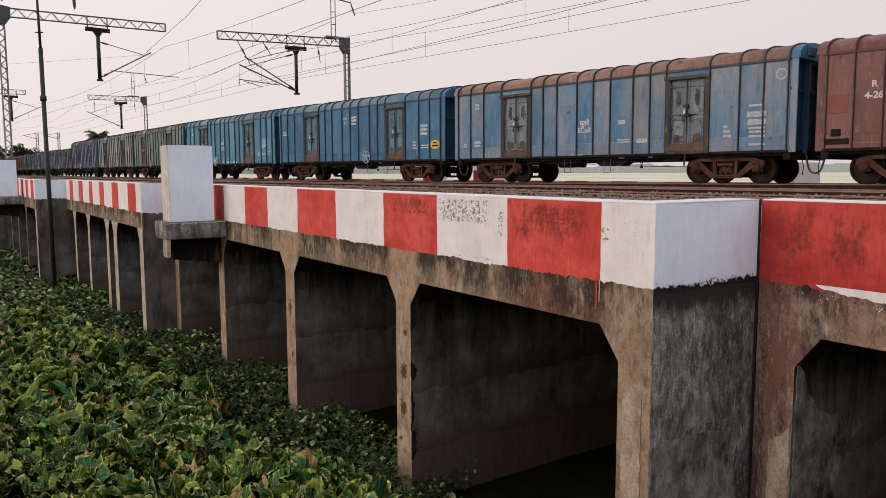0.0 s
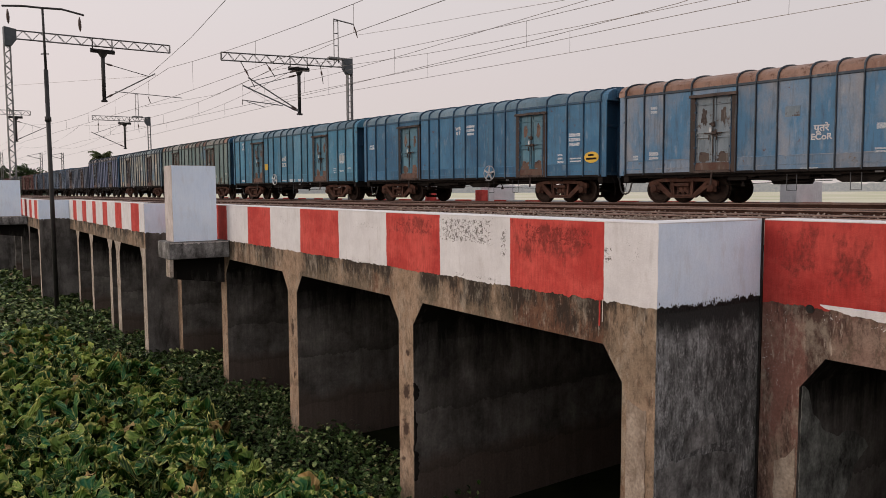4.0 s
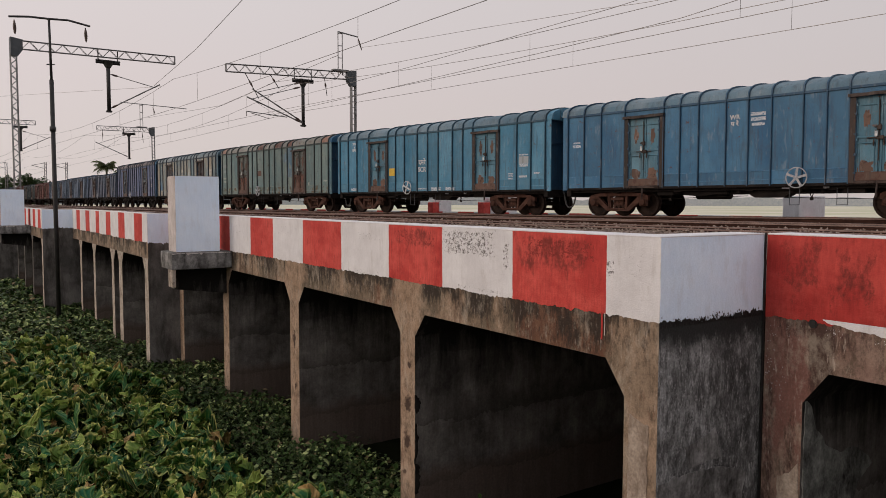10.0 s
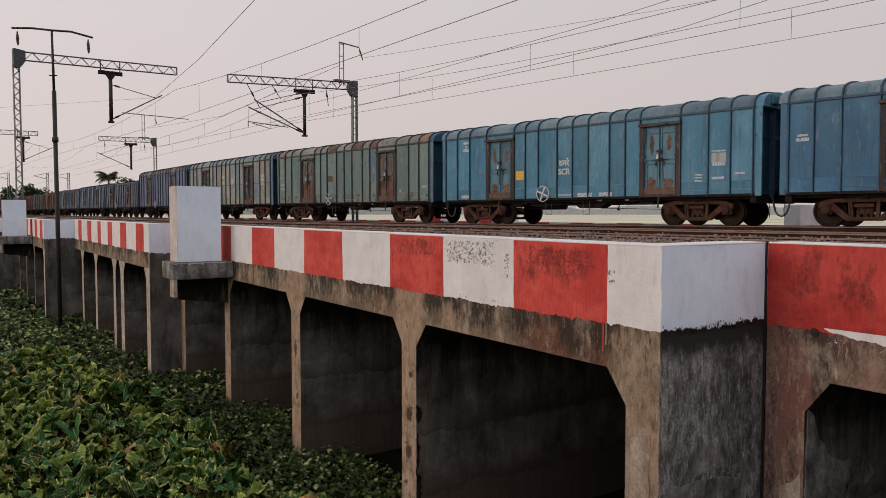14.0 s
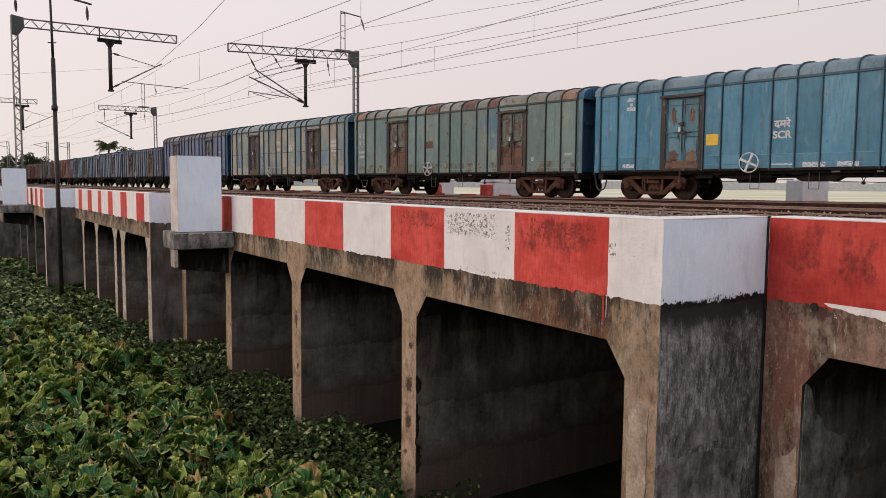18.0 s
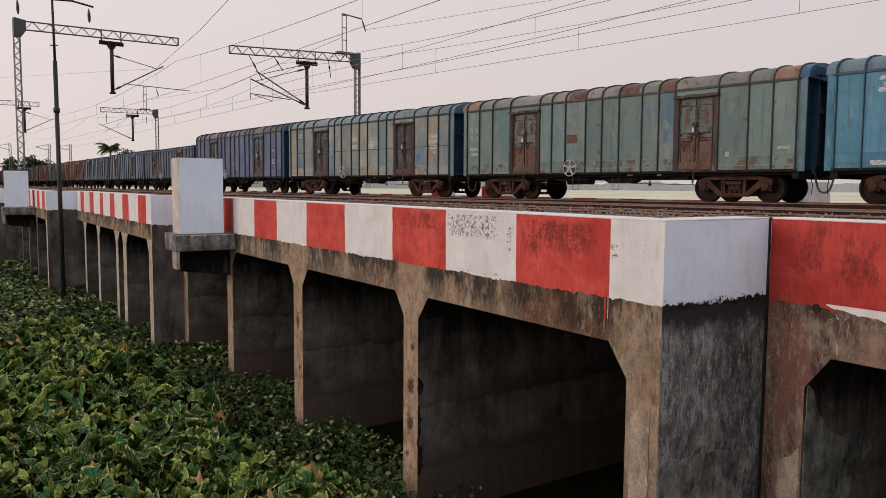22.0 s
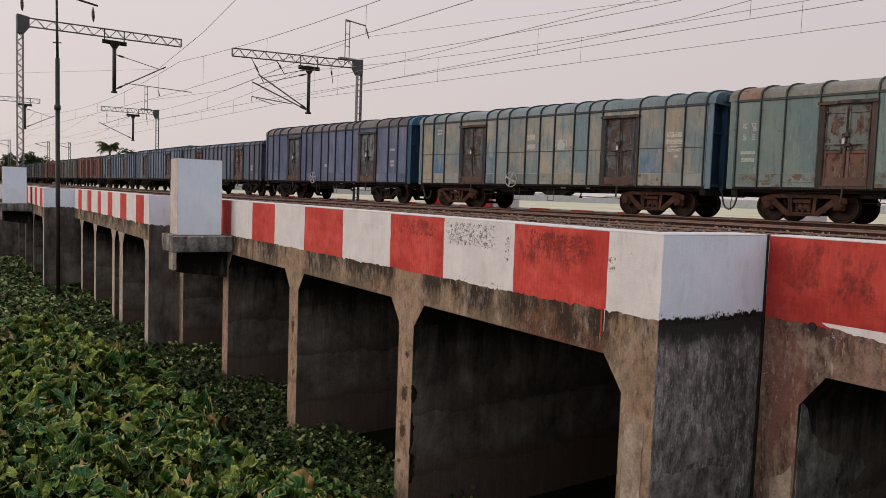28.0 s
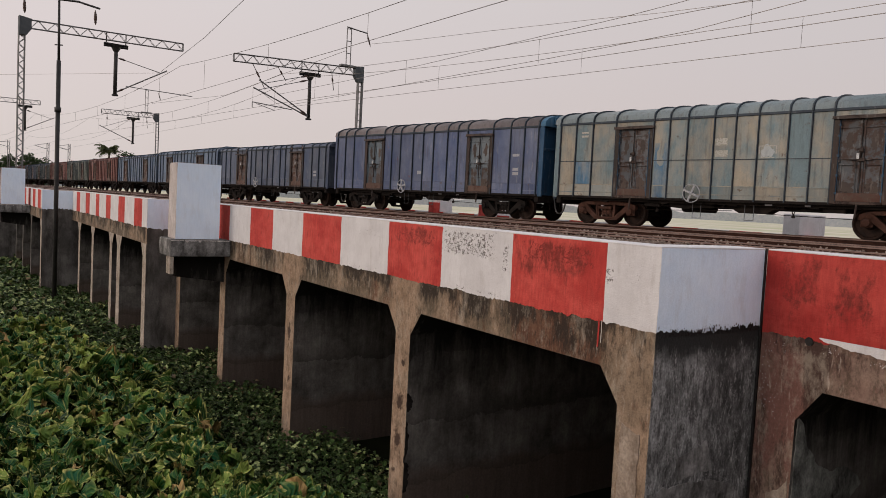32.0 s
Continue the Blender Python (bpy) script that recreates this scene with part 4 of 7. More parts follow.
# black disc across the ring stands in for the hole's dark inside
lathe(bm, [(1.575, 0.042), (1.583, 0.042), (1.584, 0.036), (1.70, 0.036)], (0, 3.915, -0.845), "x", 16)
drain = thing("drain_pipe", Matrix(), "small round black drain hole in the parapet", "drain", kind="structure")
part("pipe", bm, STEEL_DARK, drain)


for y0, y1, low, mat in ((5.138, 5.160, -1.02, RED_WORN), (5.106, 5.116, -0.97, LIME_SIDE)):
    paint_coat(main_span, "paint_drip", -0.002, y0, y1, -0.76, low, 0.03, mat, label="dried run of spilt paint", wobble=(0.010, 0.012))
r4 = random.Random(77)
for z0, z1, wide in ((-2.35, -2.62, 0.10), (-2.75, -3.3, 0.07), (-3.3, -3.75, 0.10), (-1.75, -1.9, 0.06)):
    edge = [(wide * math.sin(math.pi * (k + 0.5) / 16) ** 0.6 * r4.uniform(0.7, 1.1), z0 + (z1 - z0) * k / 15) for k in range(16)]
    plaster_patch(main_span, "x", 8.653, [(0.002, z0)] + edge + [(0.002, z1)], SCAB, "dark damp scab on the pier's edge")


def pedestal(x_face, y0):
    """A whitewashed block on a bracket that juts from the parapet's face."""
    ob = thing("bracket_pedestal", pose(x_face, y0, 0), "whitewashed concrete pedestal block on a jutting bracket slab", "pedestal", "bracket pedestals")
    bm = bmesh.new()
    loop = [(-1.17, -0.77), (-0.22, -0.77), (-0.22, 0.88), (-1.17, 0.88)]
    prism(bm, loop, "y", 0.15, 0.80)
    bmesh.ops.bevel(bm, geom=list(bm.edges), offset=0.015, segments=2, affect="EDGES")
    part("block", bm, LIME_SIDE, ob, "grimy limewashed concrete block")
    bm = bmesh.new()
    box(bm, -1.168, -0.224, 0.145, 0.149, -0.765, 0.875)
    part("face_coat", bm, PALE_BLUE, ob, "limewashed face with skylight blue in its colour")
    bm = bmesh.new()
    box(bm, -1.31, -0.004, 0.0, 0.95, -1.14, -0.772, 0.012)
    part("slab", bm, RENDER_SKIN, ob, "black-stained concrete slab")
    paint_coat(ob, "lime_run", 0.0, -1.29, -0.03, -0.785, -0.80, 0.035, LIME_SIDE, "x", "runs of spilt limewash", grain=0.02)
    # bracket uses the dark flank concrete to paint in shade below the slab
    bm = bmesh.new()
    prism(bm, [(-1.15, -1.143), (-0.004, -1.143), (-0.004, -1.75), (-1.15, -1.60)], "y", 0.40, 0.85)
    part("bracket", bm, CONCRETE_FLANK, ob)
    bm = bmesh.new()
    box(bm, -1.30, -1.22, 0.01, 0.34, -1.52, -1.142, 0.008)
    part("end_rib", bm, PALE_NOSE, ob, "tan concrete end rib")
    return ob


pedestal(0.0, 16.4)
pedestal(-1.93, 39.2)

# ---- ground, embankments and ballast ----
bm = bmesh.new()
G = [-3000, -800, -250, -90, -45, -25, -12, -3, 3, 15, 30, 60, 120, 400, 1200, 3000]
gv = [[bm.verts.new((x, y, MARSH + 0.12 * noise.noise((x * 0.05, y * 0.05, 0)))) for x in G] for y in G]
for i in range(len(G) - 1):
    for j in range(len(G) - 1):
        bm.faces.new((gv[i][j], gv[i][j + 1], gv[i + 1][j + 1], gv[i + 1][j]))


def ground_material():
    m, n, l, p = nodes("ground")
    co = n.new("ShaderNodeTexCoord").outputs["Object"]
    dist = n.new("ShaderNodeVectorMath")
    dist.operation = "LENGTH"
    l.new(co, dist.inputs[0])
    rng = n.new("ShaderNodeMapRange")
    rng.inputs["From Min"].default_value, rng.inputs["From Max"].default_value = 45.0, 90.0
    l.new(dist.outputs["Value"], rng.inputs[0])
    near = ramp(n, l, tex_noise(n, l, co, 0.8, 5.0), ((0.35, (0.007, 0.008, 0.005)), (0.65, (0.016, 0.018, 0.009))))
    # field colours are paled so that they hold the distance haze
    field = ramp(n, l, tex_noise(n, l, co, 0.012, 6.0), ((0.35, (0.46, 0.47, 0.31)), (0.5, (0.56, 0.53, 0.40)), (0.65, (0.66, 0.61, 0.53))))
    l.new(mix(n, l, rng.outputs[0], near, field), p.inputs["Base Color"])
    p.inputs["Roughness"].default_value = 0.95
    p.inputs["Specular IOR Level"].default_value = 0.0
    return m


ground = tagged(new("ground", mesh_from("ground", bm, ground_material())), "muddy marsh running out to fields with haze in their colour", "ground", kind="structure")


def strip(name, offs, s0, s1, step, material, label, lumps=0.0):
    """A sheet that follows the line; offs: (offset, z) across it."""
    bm = bmesh.new()
    rows = []
    n = int((s1 - s0) / step)
    for i in range(n + 1):
        s = s0 + (s1 - s0) * i / n
        row = []
        for o, z in offs:
            x, y = line_at(s, o)
            row.append(bm.verts.new((x, y, z + lumps * noise.noise((x * 1.7, y * 1.7, 0)))))
        rows.append(row)
    for a, b in zip(rows, rows[1:]):
        for j in range(len(offs) - 1):
            bm.faces.new((a[j], a[j + 1], b[j + 1], b[j]))
    bmesh.ops.recalc_face_normals(bm, faces=list(bm.faces))
    return tagged(new(name, mesh_from(name, bm, material)), label, name.replace("_", " "), kind="structure")


TRACKS = ((0.0, 0.0), (-4.2, -0.02), (-8.4, -0.055))
BED = RAIL_Z - 0.142
bed = []
o = -11.6
while o < 3.6:
    bed.append((o, BED))
    o += 0.5
strip("ballast_bed", [(-12.4, BED - 0.22)] + bed + [(4.6, BED - 0.22)], -45, 130, 0.6, BALLAST, "brown stone ballast bed between the tracks", 0.05)
strip("embankment", [(-26, MARSH - 0.1), (-15, BED - 0.2), (8, BED - 0.2), (22, MARSH - 0.1)], 76, 400, 4.0, MUD, "low grassy embankment carrying the line onward")


def rail_profile():
    half = [(0.068, -0.156), (0.068, -0.145), (0.012, -0.125), (0.010, -0.045), (0.034, -0.034), (0.034, -0.006), (0.026, 0.0)]
    return half + [(-a, z) for a, z in half[::-1]]


def rails(off, drop, name_label):
    ob = thing("railway_track", Matrix(), name_label, "railway track", "railway tracks", "structure")
    for side in (-0.838, 0.838):
        bm = bmesh.new()
        prof = rail_profile()
        rows = []
        s = -45.0
        while s < 200:
            x, y = line_at(s, off)
            h = heading(s)
            rows.append([bm.verts.new((x + (side + a) * math.cos(h), y - (side + a) * math.sin(h), RAIL_Z + drop + z + (rise_at(s) if off == 0 else 0.0))) for a, z in prof])
            s += 1.5 if s < 90 else 6.0
        k = len(prof)
        for a, b in zip(rows, rows[1:]):
            for j in range(k):
                f = bm.faces.new((a[j], a[(j + 1) % k], b[(j + 1) % k], b[j]))
                # head faces get the lighter colour that paints in their highlight
                f.material_index = 1 if 4 <= j <= 8 else 0
        bmesh.ops.recalc_face_normals(bm, faces=list(bm.faces))
        part("rail", bm, (RAIL_SIDE, RAIL_TOP), ob, "rusty rail with a worn head, shade and highlight painted on")
    return ob


for o, l in zip(TRACKS, ("railway track on ballast carrying the freight train", "empty railway track beside the freight train", "empty rusty railway track along the parapet")):
    rails(*o, l)


# loose ballast stones along the visible shoulder
def stone_field(name, spots, size, material, label, category):
    verts, faces = [], []
    base = [(1, 0, 0), (-1, 0, 0), (0, 1, 0), (0, -1, 0), (0, 0, 1), (0, 0, -0.6)]
    tris = [(0, 2, 4), (2, 1, 4), (1, 3, 4), (3, 0, 4), (2, 0, 5), (1, 2, 5), (3, 1, 5), (0, 3, 5)]
    for x, y, z in spots:
        r = size * random.uniform(0.6, 1.3)
        a = random.uniform(0, 6.3)
        c, n = math.cos(a), math.sin(a)
        k = len(verts)
        for bx, by, bz in base:
            bx, by, bz = bx * r * random.uniform(0.7, 1.2), by * r * random.uniform(0.7, 1.2), bz * r * random.uniform(0.5, 1.0)
            verts.append((x + bx * c - by * n, y + bx * n + by * c, z + bz))
        faces += [(k + i, k + j, k + m) for i, j, m in tris]
    me = bpy.data.meshes.new(name)
    me.from_pydata(verts, [], faces)
    me.materials.append(material)
    return tagged(new(name, me), label, category, kind="stuff")


rnd = random.Random(5)
spots = []
for k in range(14000):
    s = rnd.uniform(-6, 38)
    o = rnd.choice((rnd.uniform(-11.8, -9.2), rnd.uniform(-11.8, -7.4), rnd.uniform(-7.4, 1.6)))
    x, y = line_at(s, o)
    spots.append((x, y, BED + rnd.uniform(0.0, 0.05)))
stone_field("ballast_stones", spots, 0.036, BALLAST_STONE, "loose brown ballast stones", "ballast")

# far parapet beyond the train, with its own pedestal blocks
far_wall = thing("far_parapet", Matrix(), "red and white striped parapet on the bridge's other edge", "bridge parapet", kind="structure")
FAR_OFF, FAR_TOP = 7.3, -0.205
k = 1
s = -13.86
while s < 70:
    bm = bmesh.new()
    (x0, y0), (x1, y1) = line_at(s, FAR_OFF), line_at(s + 1.43, FAR_OFF)
    (x2, y2), (x3, y3) = line_at(s + 1.43, FAR_OFF + 0.35), line_at(s, FAR_OFF + 0.35)
    lo = [bm.verts.new((a, b, -1.2)) for a, b in ((x0, y0), (x1, y1), (x2, y2), (x3, y3))]
    hi = [bm.verts.new((v.co.x, v.co.y, FAR_TOP)) for v in lo]
    bm.faces.new(hi), bm.faces.new(lo[::-1])
    for i in range(4):
        bm.faces.new((lo[i], lo[(i + 1) % 4], hi[(i + 1) % 4], hi[i]))
    bmesh.ops.recalc_face_normals(bm, faces=list(bm.faces))
    part("parapet_stripe", bm, RED if k % 2 else WHITE, far_wall)
    s += 1.43
    k += 1
for s, w, barred in FAR_BLOCKS:
    ob = thing("far_pedestal", Matrix(), "pedestal block on the bridge's other edge, whitened for haze", "pedestal", "far pedestals")
    x, y = line_at(s, FAR_OFF + 0.6)
    bm = bmesh.new()
    box(bm, x - w / 2, x + w / 2, y - 0.35, y + 0.35, -1.2, 0.62, 0.02)
    # white coat puts the distance haze into the block's colour
    part("block", bm, WHITE, ob)
    if not barred:
        continue
    bm = bmesh.new()
    box(bm, x - w / 2 - 0.45, x - w / 2 - 0.002, y - 0.3, y + 0.3, -1.2, 0.35, 0.02)
    part("side_block", bm, RED, ob)

# unseen bank on which the viewer stands, added to block low sky and bounce light
bm = bmesh.new()
rows = []
BANK = ((-70.0, -1.37), (-30.0, -1.37), (-12.0, -1.36), (-6.0, -1.36), (0.0, -1.37), (0.9, -1.45), (2.0, -2.4), (4.2, MARSH - 0.1))
for y, z in BANK:
    run = max(0.0, y)
    rows.append([bm.verts.new((x + (0.8 * run if x > -10 else 0.0), y, z2 + 0.05 * noise.noise((x * 0.7, y * 0.7, 0)))) for x, z2 in ((-70.0, z), (-20.0, z), (-8.0, z), (-4.6, z), (-3.6, max(MARSH - 0.1, min(z, -2.3))), (-1.2, MARSH - 0.1))])
for a, b in zip(rows, rows[1:]):
    for k in range(5):
        bm.faces.new((a[k], a[k + 1], b[k + 1], b[k]))
bmesh.ops.recalc_face_normals(bm, faces=list(bm.faces))
tagged(new("near_bank", mesh_from("near_bank", bm, EARTH)), "unseen bank below the viewer, added to block and bounce light", "earth bank", kind="structure")

# unseen dark bank, added to block light from the spans' far side
bm = bmesh.new()
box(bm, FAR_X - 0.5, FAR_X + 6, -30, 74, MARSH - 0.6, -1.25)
tagged(new("earth_bank", mesh_from("earth_bank", bm, MUD)), "unseen dark bank added to keep light out of the spans", "earth bank", kind="structure")

# ---- the freight train ----
W_LEN, W_PITCH, W_HALF = 13.52, 14.45, 1.45
FIRST = 9.75 + 14.45 / 2
RIBS = (0.0, 0.70, 1.60, 2.24, 2.83, 4.31, 5.27, 6.0, 6.75)
CACHE = {}


def shared(key, build, slots=1):
    """One mesh for all alike pieces; the material sits on the object."""
    if key not in CACHE:
        bm = bmesh.new()
        build(bm)
        CACHE[key] = mesh_from(key[0] if isinstance(key, tuple) else key, bm, *([UNDER] * slots))
    return CACHE[key]


def piece(name, key, build, material, parent, at=None, label=""):
    ob = new(name, shared(key, build))
    ob.material_slots[0].link = "OBJECT"
    ob.material_slots[0].material = material
    ob.parent = parent
    if at is not None:
        ob.matrix_basis = at
    return tagged(ob, label)


def roof_arc(eave, rise, half, n=12):
    """Points (y, z) of the roof's bow from eave to eave, fuller than an arc at its shoulders."""
    pts = []
    for i in range(n + 1):
        a = math.pi * i / n
        pts.append((half * math.cos(a), eave + rise * math.sin(a) ** 0.72))
    return pts


def build_roof(bm, eave, rise):
    pts = roof_arc(eave, rise, W_HALF + 0.01)
    h = W_LEN / 2
    lo = [bm.verts.new((-h, y, z)) for y, z in pts]
    hi = [bm.verts.new((h, y, z)) for y, z in pts]
    for i in range(len(pts) - 1):
        bm.faces.new((lo[i], hi[i], hi[i + 1], lo[i + 1])).smooth = True
    bm.faces.new(lo)
    bm.faces.new(hi[::-1])
    bmesh.ops.recalc_face_normals(bm, faces=list(bm.faces))


def build_roof_rib(bm, eave, rise):
    inner, outer = roof_arc(eave, rise, W_HALF + 0.012), roof_arc(eave, rise + 0.05, W_HALF + 0.07)
    for a, b in ((-0.020, 0.020),):
        ai, ao = [bm.verts.new((a, y, z)) for y, z in inner], [bm.verts.new((a, y, z)) for y, z in outer]
        bi, bo = [bm.verts.new((b, y, z)) for y, z in inner], [bm.verts.new((b, y, z)) for y, z in outer]
        for i in range(len(inner) - 1):
            bm.faces.new((ai[i], ao[i], ao[i + 1], ai[i + 1]))
            bm.faces.new((bi[i + 1], bo[i + 1], bo[i], bi[i]))
            bm.faces.new((ao[i], bo[i], bo[i + 1], ao[i + 1]))
    bmesh.ops.recalc_face_normals(bm, faces=list(bm.faces))


def build_side_frame(bm):
    """Cast bogie side frame: a thin top chord, two raking arms down to the spring seat, posts between, open windows; face towards +y."""
    bars = [
        [(-1.20, 0.17), (-1.20, 0.02), (-0.84, 0.02), (-0.80, 0.20), (-0.95, 0.26)],
        [(1.20, 0.17), (0.95, 0.26), (0.80, 0.20), (0.84, 0.02), (1.20, 0.02)],
        [(-0.95, 0.26), (-0.86, 0.17), (0.86, 0.17), (0.95, 0.26), (0.45, 0.31), (-0.45, 0.31)],
        [(-0.98, 0.05), (-0.82, 0.17), (-0.36, -0.24), (-0.46, -0.34)],
        [(0.98, 0.05), (0.46, -0.34), (0.36, -0.24), (0.82, 0.17)],
        [(-0.47, -0.35), (-0.39, -0.25), (0.39, -0.25), (0.47, -0.35)],
        [(-0.40, 0.18), (-0.31, 0.18), (-0.27, -0.26), (-0.37, -0.26)],
        [(0.40, 0.18), (0.37, -0.26), (0.27, -0.26), (0.31, 0.18)],
    ]
    for loop in bars:
        prism(bm, loop, "y", -0.05, 0.10)
    for x in (-0.30, 0.30):                        # raised rims that catch the light
        prism(bm, [(x * 1.3 - 0.02, 0.2), (x * 1.3 + 0.02, 0.2), (x * 1.2 + 0.02, -0.24), (x * 1.2 - 0.02, -0.24)], "y", 0.099, 0.125)
    box(bm, -0.26, 0.26, 0.02, 0.15, 0.02, 0.13, 0.015)
    box(bm, -0.30, 0.30, 0.02, 0.14, -0.30, -0.25, 0.01)


def build_spring(bm):
    prof = []
    for k in range(5):
        z = -0.27 + k * 0.075
        prof += [(z, 0.045), (z + 0.015, 0.064), (z + 0.045, 0.064), (z + 0.06, 0.045)]
    lathe(bm, prof, (0, 0.02, 0), "z", 10)


def build_axle_box(bm):
    lathe(bm, [(0.0, 0.14), (0.10, 0.14), (0.13, 0.11), (0.16, 0.11)], (0, 0, 0), "y", 12)
    box(bm, -0.16, 0.16, -0.02, 0.07, -0.13, 0.15, 0.02)


def build_wheelset(bm):
    for s in (-1, 1):
        prof = [(s * 0.76, 0.12), (s * 0.765, 0.38), (s * 0.755, 0.45), (s * 0.77, 0.483), (s * 0.80, 0.485), (s * 0.81, 0.46), (s * 0.90, 0.45), (s * 0.905, 0.40), (s * 0.86, 0.36), (s * 0.84, 0.16), (s * 0.90, 0.12)]
        lathe(bm, prof, (0, 0, 0), "y", 28)
        for i in range(3):
            a = 2 * math.pi * i / 3
            x, z = 0.27 * math.cos(a), 0.27 * math.sin(a)
            lathe(bm, [(s * 0.84, 0.03), (s * 0.862, 0.03)], (x, 0, z), "y", 8)
    tube(bm, (0, -0.95, 0), (0, 0.95, 0), 0.08, sides=10)


def build_end_wall(bm, sill, eave, rise):
    box(bm, -0.03, 0.0, -W_HALF + 0.002, W_HALF - 0.002, sill, eave)


def build_end_post(bm, sill, eave):
    box(bm, 0.0, 0.17, -0.035, 0.035, sill - 0.1, eave + 0.02, 0.01)


def build_corner_post(bm, sill, eave):
    box(bm, -0.002, 0.20, -0.03, 0.03, sill - 0.06, eave, 0.012)


def build_end_roof(bm, eave, rise):
    """The roof's short overhang at the wagon's end, closed by an arched plate with a louvred box on it."""
    pts = roof_arc(eave, rise, W_HALF + 0.012)
    prism(bm, pts, "x", 0.0, 0.24)
    box(bm, 0.238, 0.30, -0.95, -0.42, eave + 0.10, eave + 0.38, 0.012)
    for k in range(4):
        box(bm, 0.30, 0.315, -0.92, -0.45, eave + 0.13 + 0.06 * k, eave + 0.16 + 0.06 * k)


def build_end_beam(bm):
    box(bm, 0.0, 0.06, -W_HALF, W_HALF, -0.05, 0.05, 0.01)


def build_underframe(bm):
    for y in (-1.25, 1.25):
        box(bm, -6.74, 6.74, y - 0.06, y + 0.06, 0.83, 0.99, 0.01)
    box(bm, -7.0, 7.0, -0.22, 0.22, 0.72, 0.95)
    for x in (-6.7, 6.7):
        box(bm, x - 0.1, x + 0.1, -1.42, 1.42, 0.70, 1.02, 0.015)
    for x in (-4.75, -2.4, 0.0, 2.4, 4.75):
        box(bm, x - 0.12, x + 0.12, -1.3, 1.3, 0.80, 0.95)
    for x in (-2.9, 2.9):
        box(bm, x - 0.3, x + 0.3, 1.1, 1.2, 0.70, 0.84, 0.02)


def build_brake_gear(bm):
    """Reservoir, cylinder block, pull rods and hangers slung under the floor."""
    prism(bm, [(-1.30, 0.83), (0.15, 0.83), (0.05, 0.68), (-0.10, 0.60), (-0.95, 0.60), (-1.12, 0.70)], "y", 0.62, 1.12)
    lathe(bm, [(-0.7, 0.08), (-0.66, 0.13), (0.45, 0.13), (0.5, 0.08)], (1.5, 0.75, 0.69), "x", 14)
    prism(bm, [(0.75, 0.83), (2.3, 0.83), (2.2, 0.70), (1.7, 0.66), (1.2, 0.72), (0.8, 0.71)], "y", 0.98, 1.14)
    tube(bm, (-4.3, 0.95, 0.52), (-0.9, 0.95, 0.60), 0.012, sides=6)
    tube(bm, (0.2, 0.95, 0.66), (4.2, 0.95, 0.56), 0.012, sides=6)
    tube(bm, (-3.2, 1.12, 0.75), (3.4, 1.12, 0.75), 0.014, sides=6)
    for x in (-1.75, 2.75):
        for dx in (-0.09, 0.09):
            tube(bm, (x + dx, 1.10, 0.84), (x, 1.10, 0.58), 0.013, sides=6)
        box(bm, x - 0.045, x + 0.045, 1.06, 1.14, 0.51, 0.60, 0.015)
    for x, low in ((-1.45, 0.77), (-2.05, 0.70), (-2.35, 0.76), (-2.85, 0.73), (0.42, 0.74), (2.5, 0.75), (3.1, 0.72)):
        box(bm, x - 0.05, x + 0.05, 1.02, 1.16, low, 0.84, 0.012)


def build_ladder(bm):
    for x in (-0.14, 0.14):
        tube(bm, (x, 0, 0.14), (x, 0, -0.34), 0.011, sides=6)
    tube(bm, (-0.14, 0, -0.34), (0.14, 0, -0.34), 0.011, sides=6)


def build_handwheel(bm, spokes=5):
    n = 22
    for i in range(n):
        a, b = 2 * math.pi * i / n, 2 * math.pi * (i + 1) / n
        tube(bm, (0.29 * math.cos(a), 0, 0.29 * math.sin(a)), (0.29 * math.cos(b), 0, 0.29 * math.sin(b)), 0.018, sides=6, caps=False)
    for i in range(spokes):
        a = 0.4 + 2 * math.pi * i / spokes
        p = Vector((math.cos(a), 0, math.sin(a)))
        q = Vector((-math.sin(a), 0, math.cos(a)))
        lo = [bm.verts.new(tuple(v)) for v in (q * 0.03, p * 0.29 + q * 0.035, p * 0.29 - q * 0.035, -q * 0.03)]
        hi = [bm.verts.new(tuple(v.co + Vector((0, 0.02, 0)))) for v in lo]
        bm.faces.new(lo), bm.faces.new(hi[::-1])
        for k in range(4):
            bm.faces.new((lo[k], hi[k], hi[(k + 1) % 4], lo[(k + 1) % 4]))
    lathe(bm, [(-0.12, 0.05), (0.04, 0.05)], (0, 0, 0), "y", 10)
    bmesh.ops.recalc_face_normals(bm, faces=list(bm.faces))


def build_coupler(bm):
    box(bm, -0.3, 0.3, -0.10, 0.10, -0.12, 0.12, 0.03)
    box(bm, 0.25, 0.50, -0.17, 0.10, -0.16, 0.16, 0.05)
    box(bm, 0.40, 0.62, 0.02, 0.16, -0.13, 0.13, 0.04)


def hose_points():
    return [(0.0, 0.0, 0.0), (0.06, 0.0, -0.10), (0.10, 0.0, -0.30), (0.15, 0.0, -0.48), (0.22, 0.0, -0.58), (0.335, 0.0, -0.62)]


def build_hose(bm):
    pts = hose_points()
    for p, q in zip(pts, pts[1:]):
        tube(bm, p, q, 0.03, sides=7, caps=False)


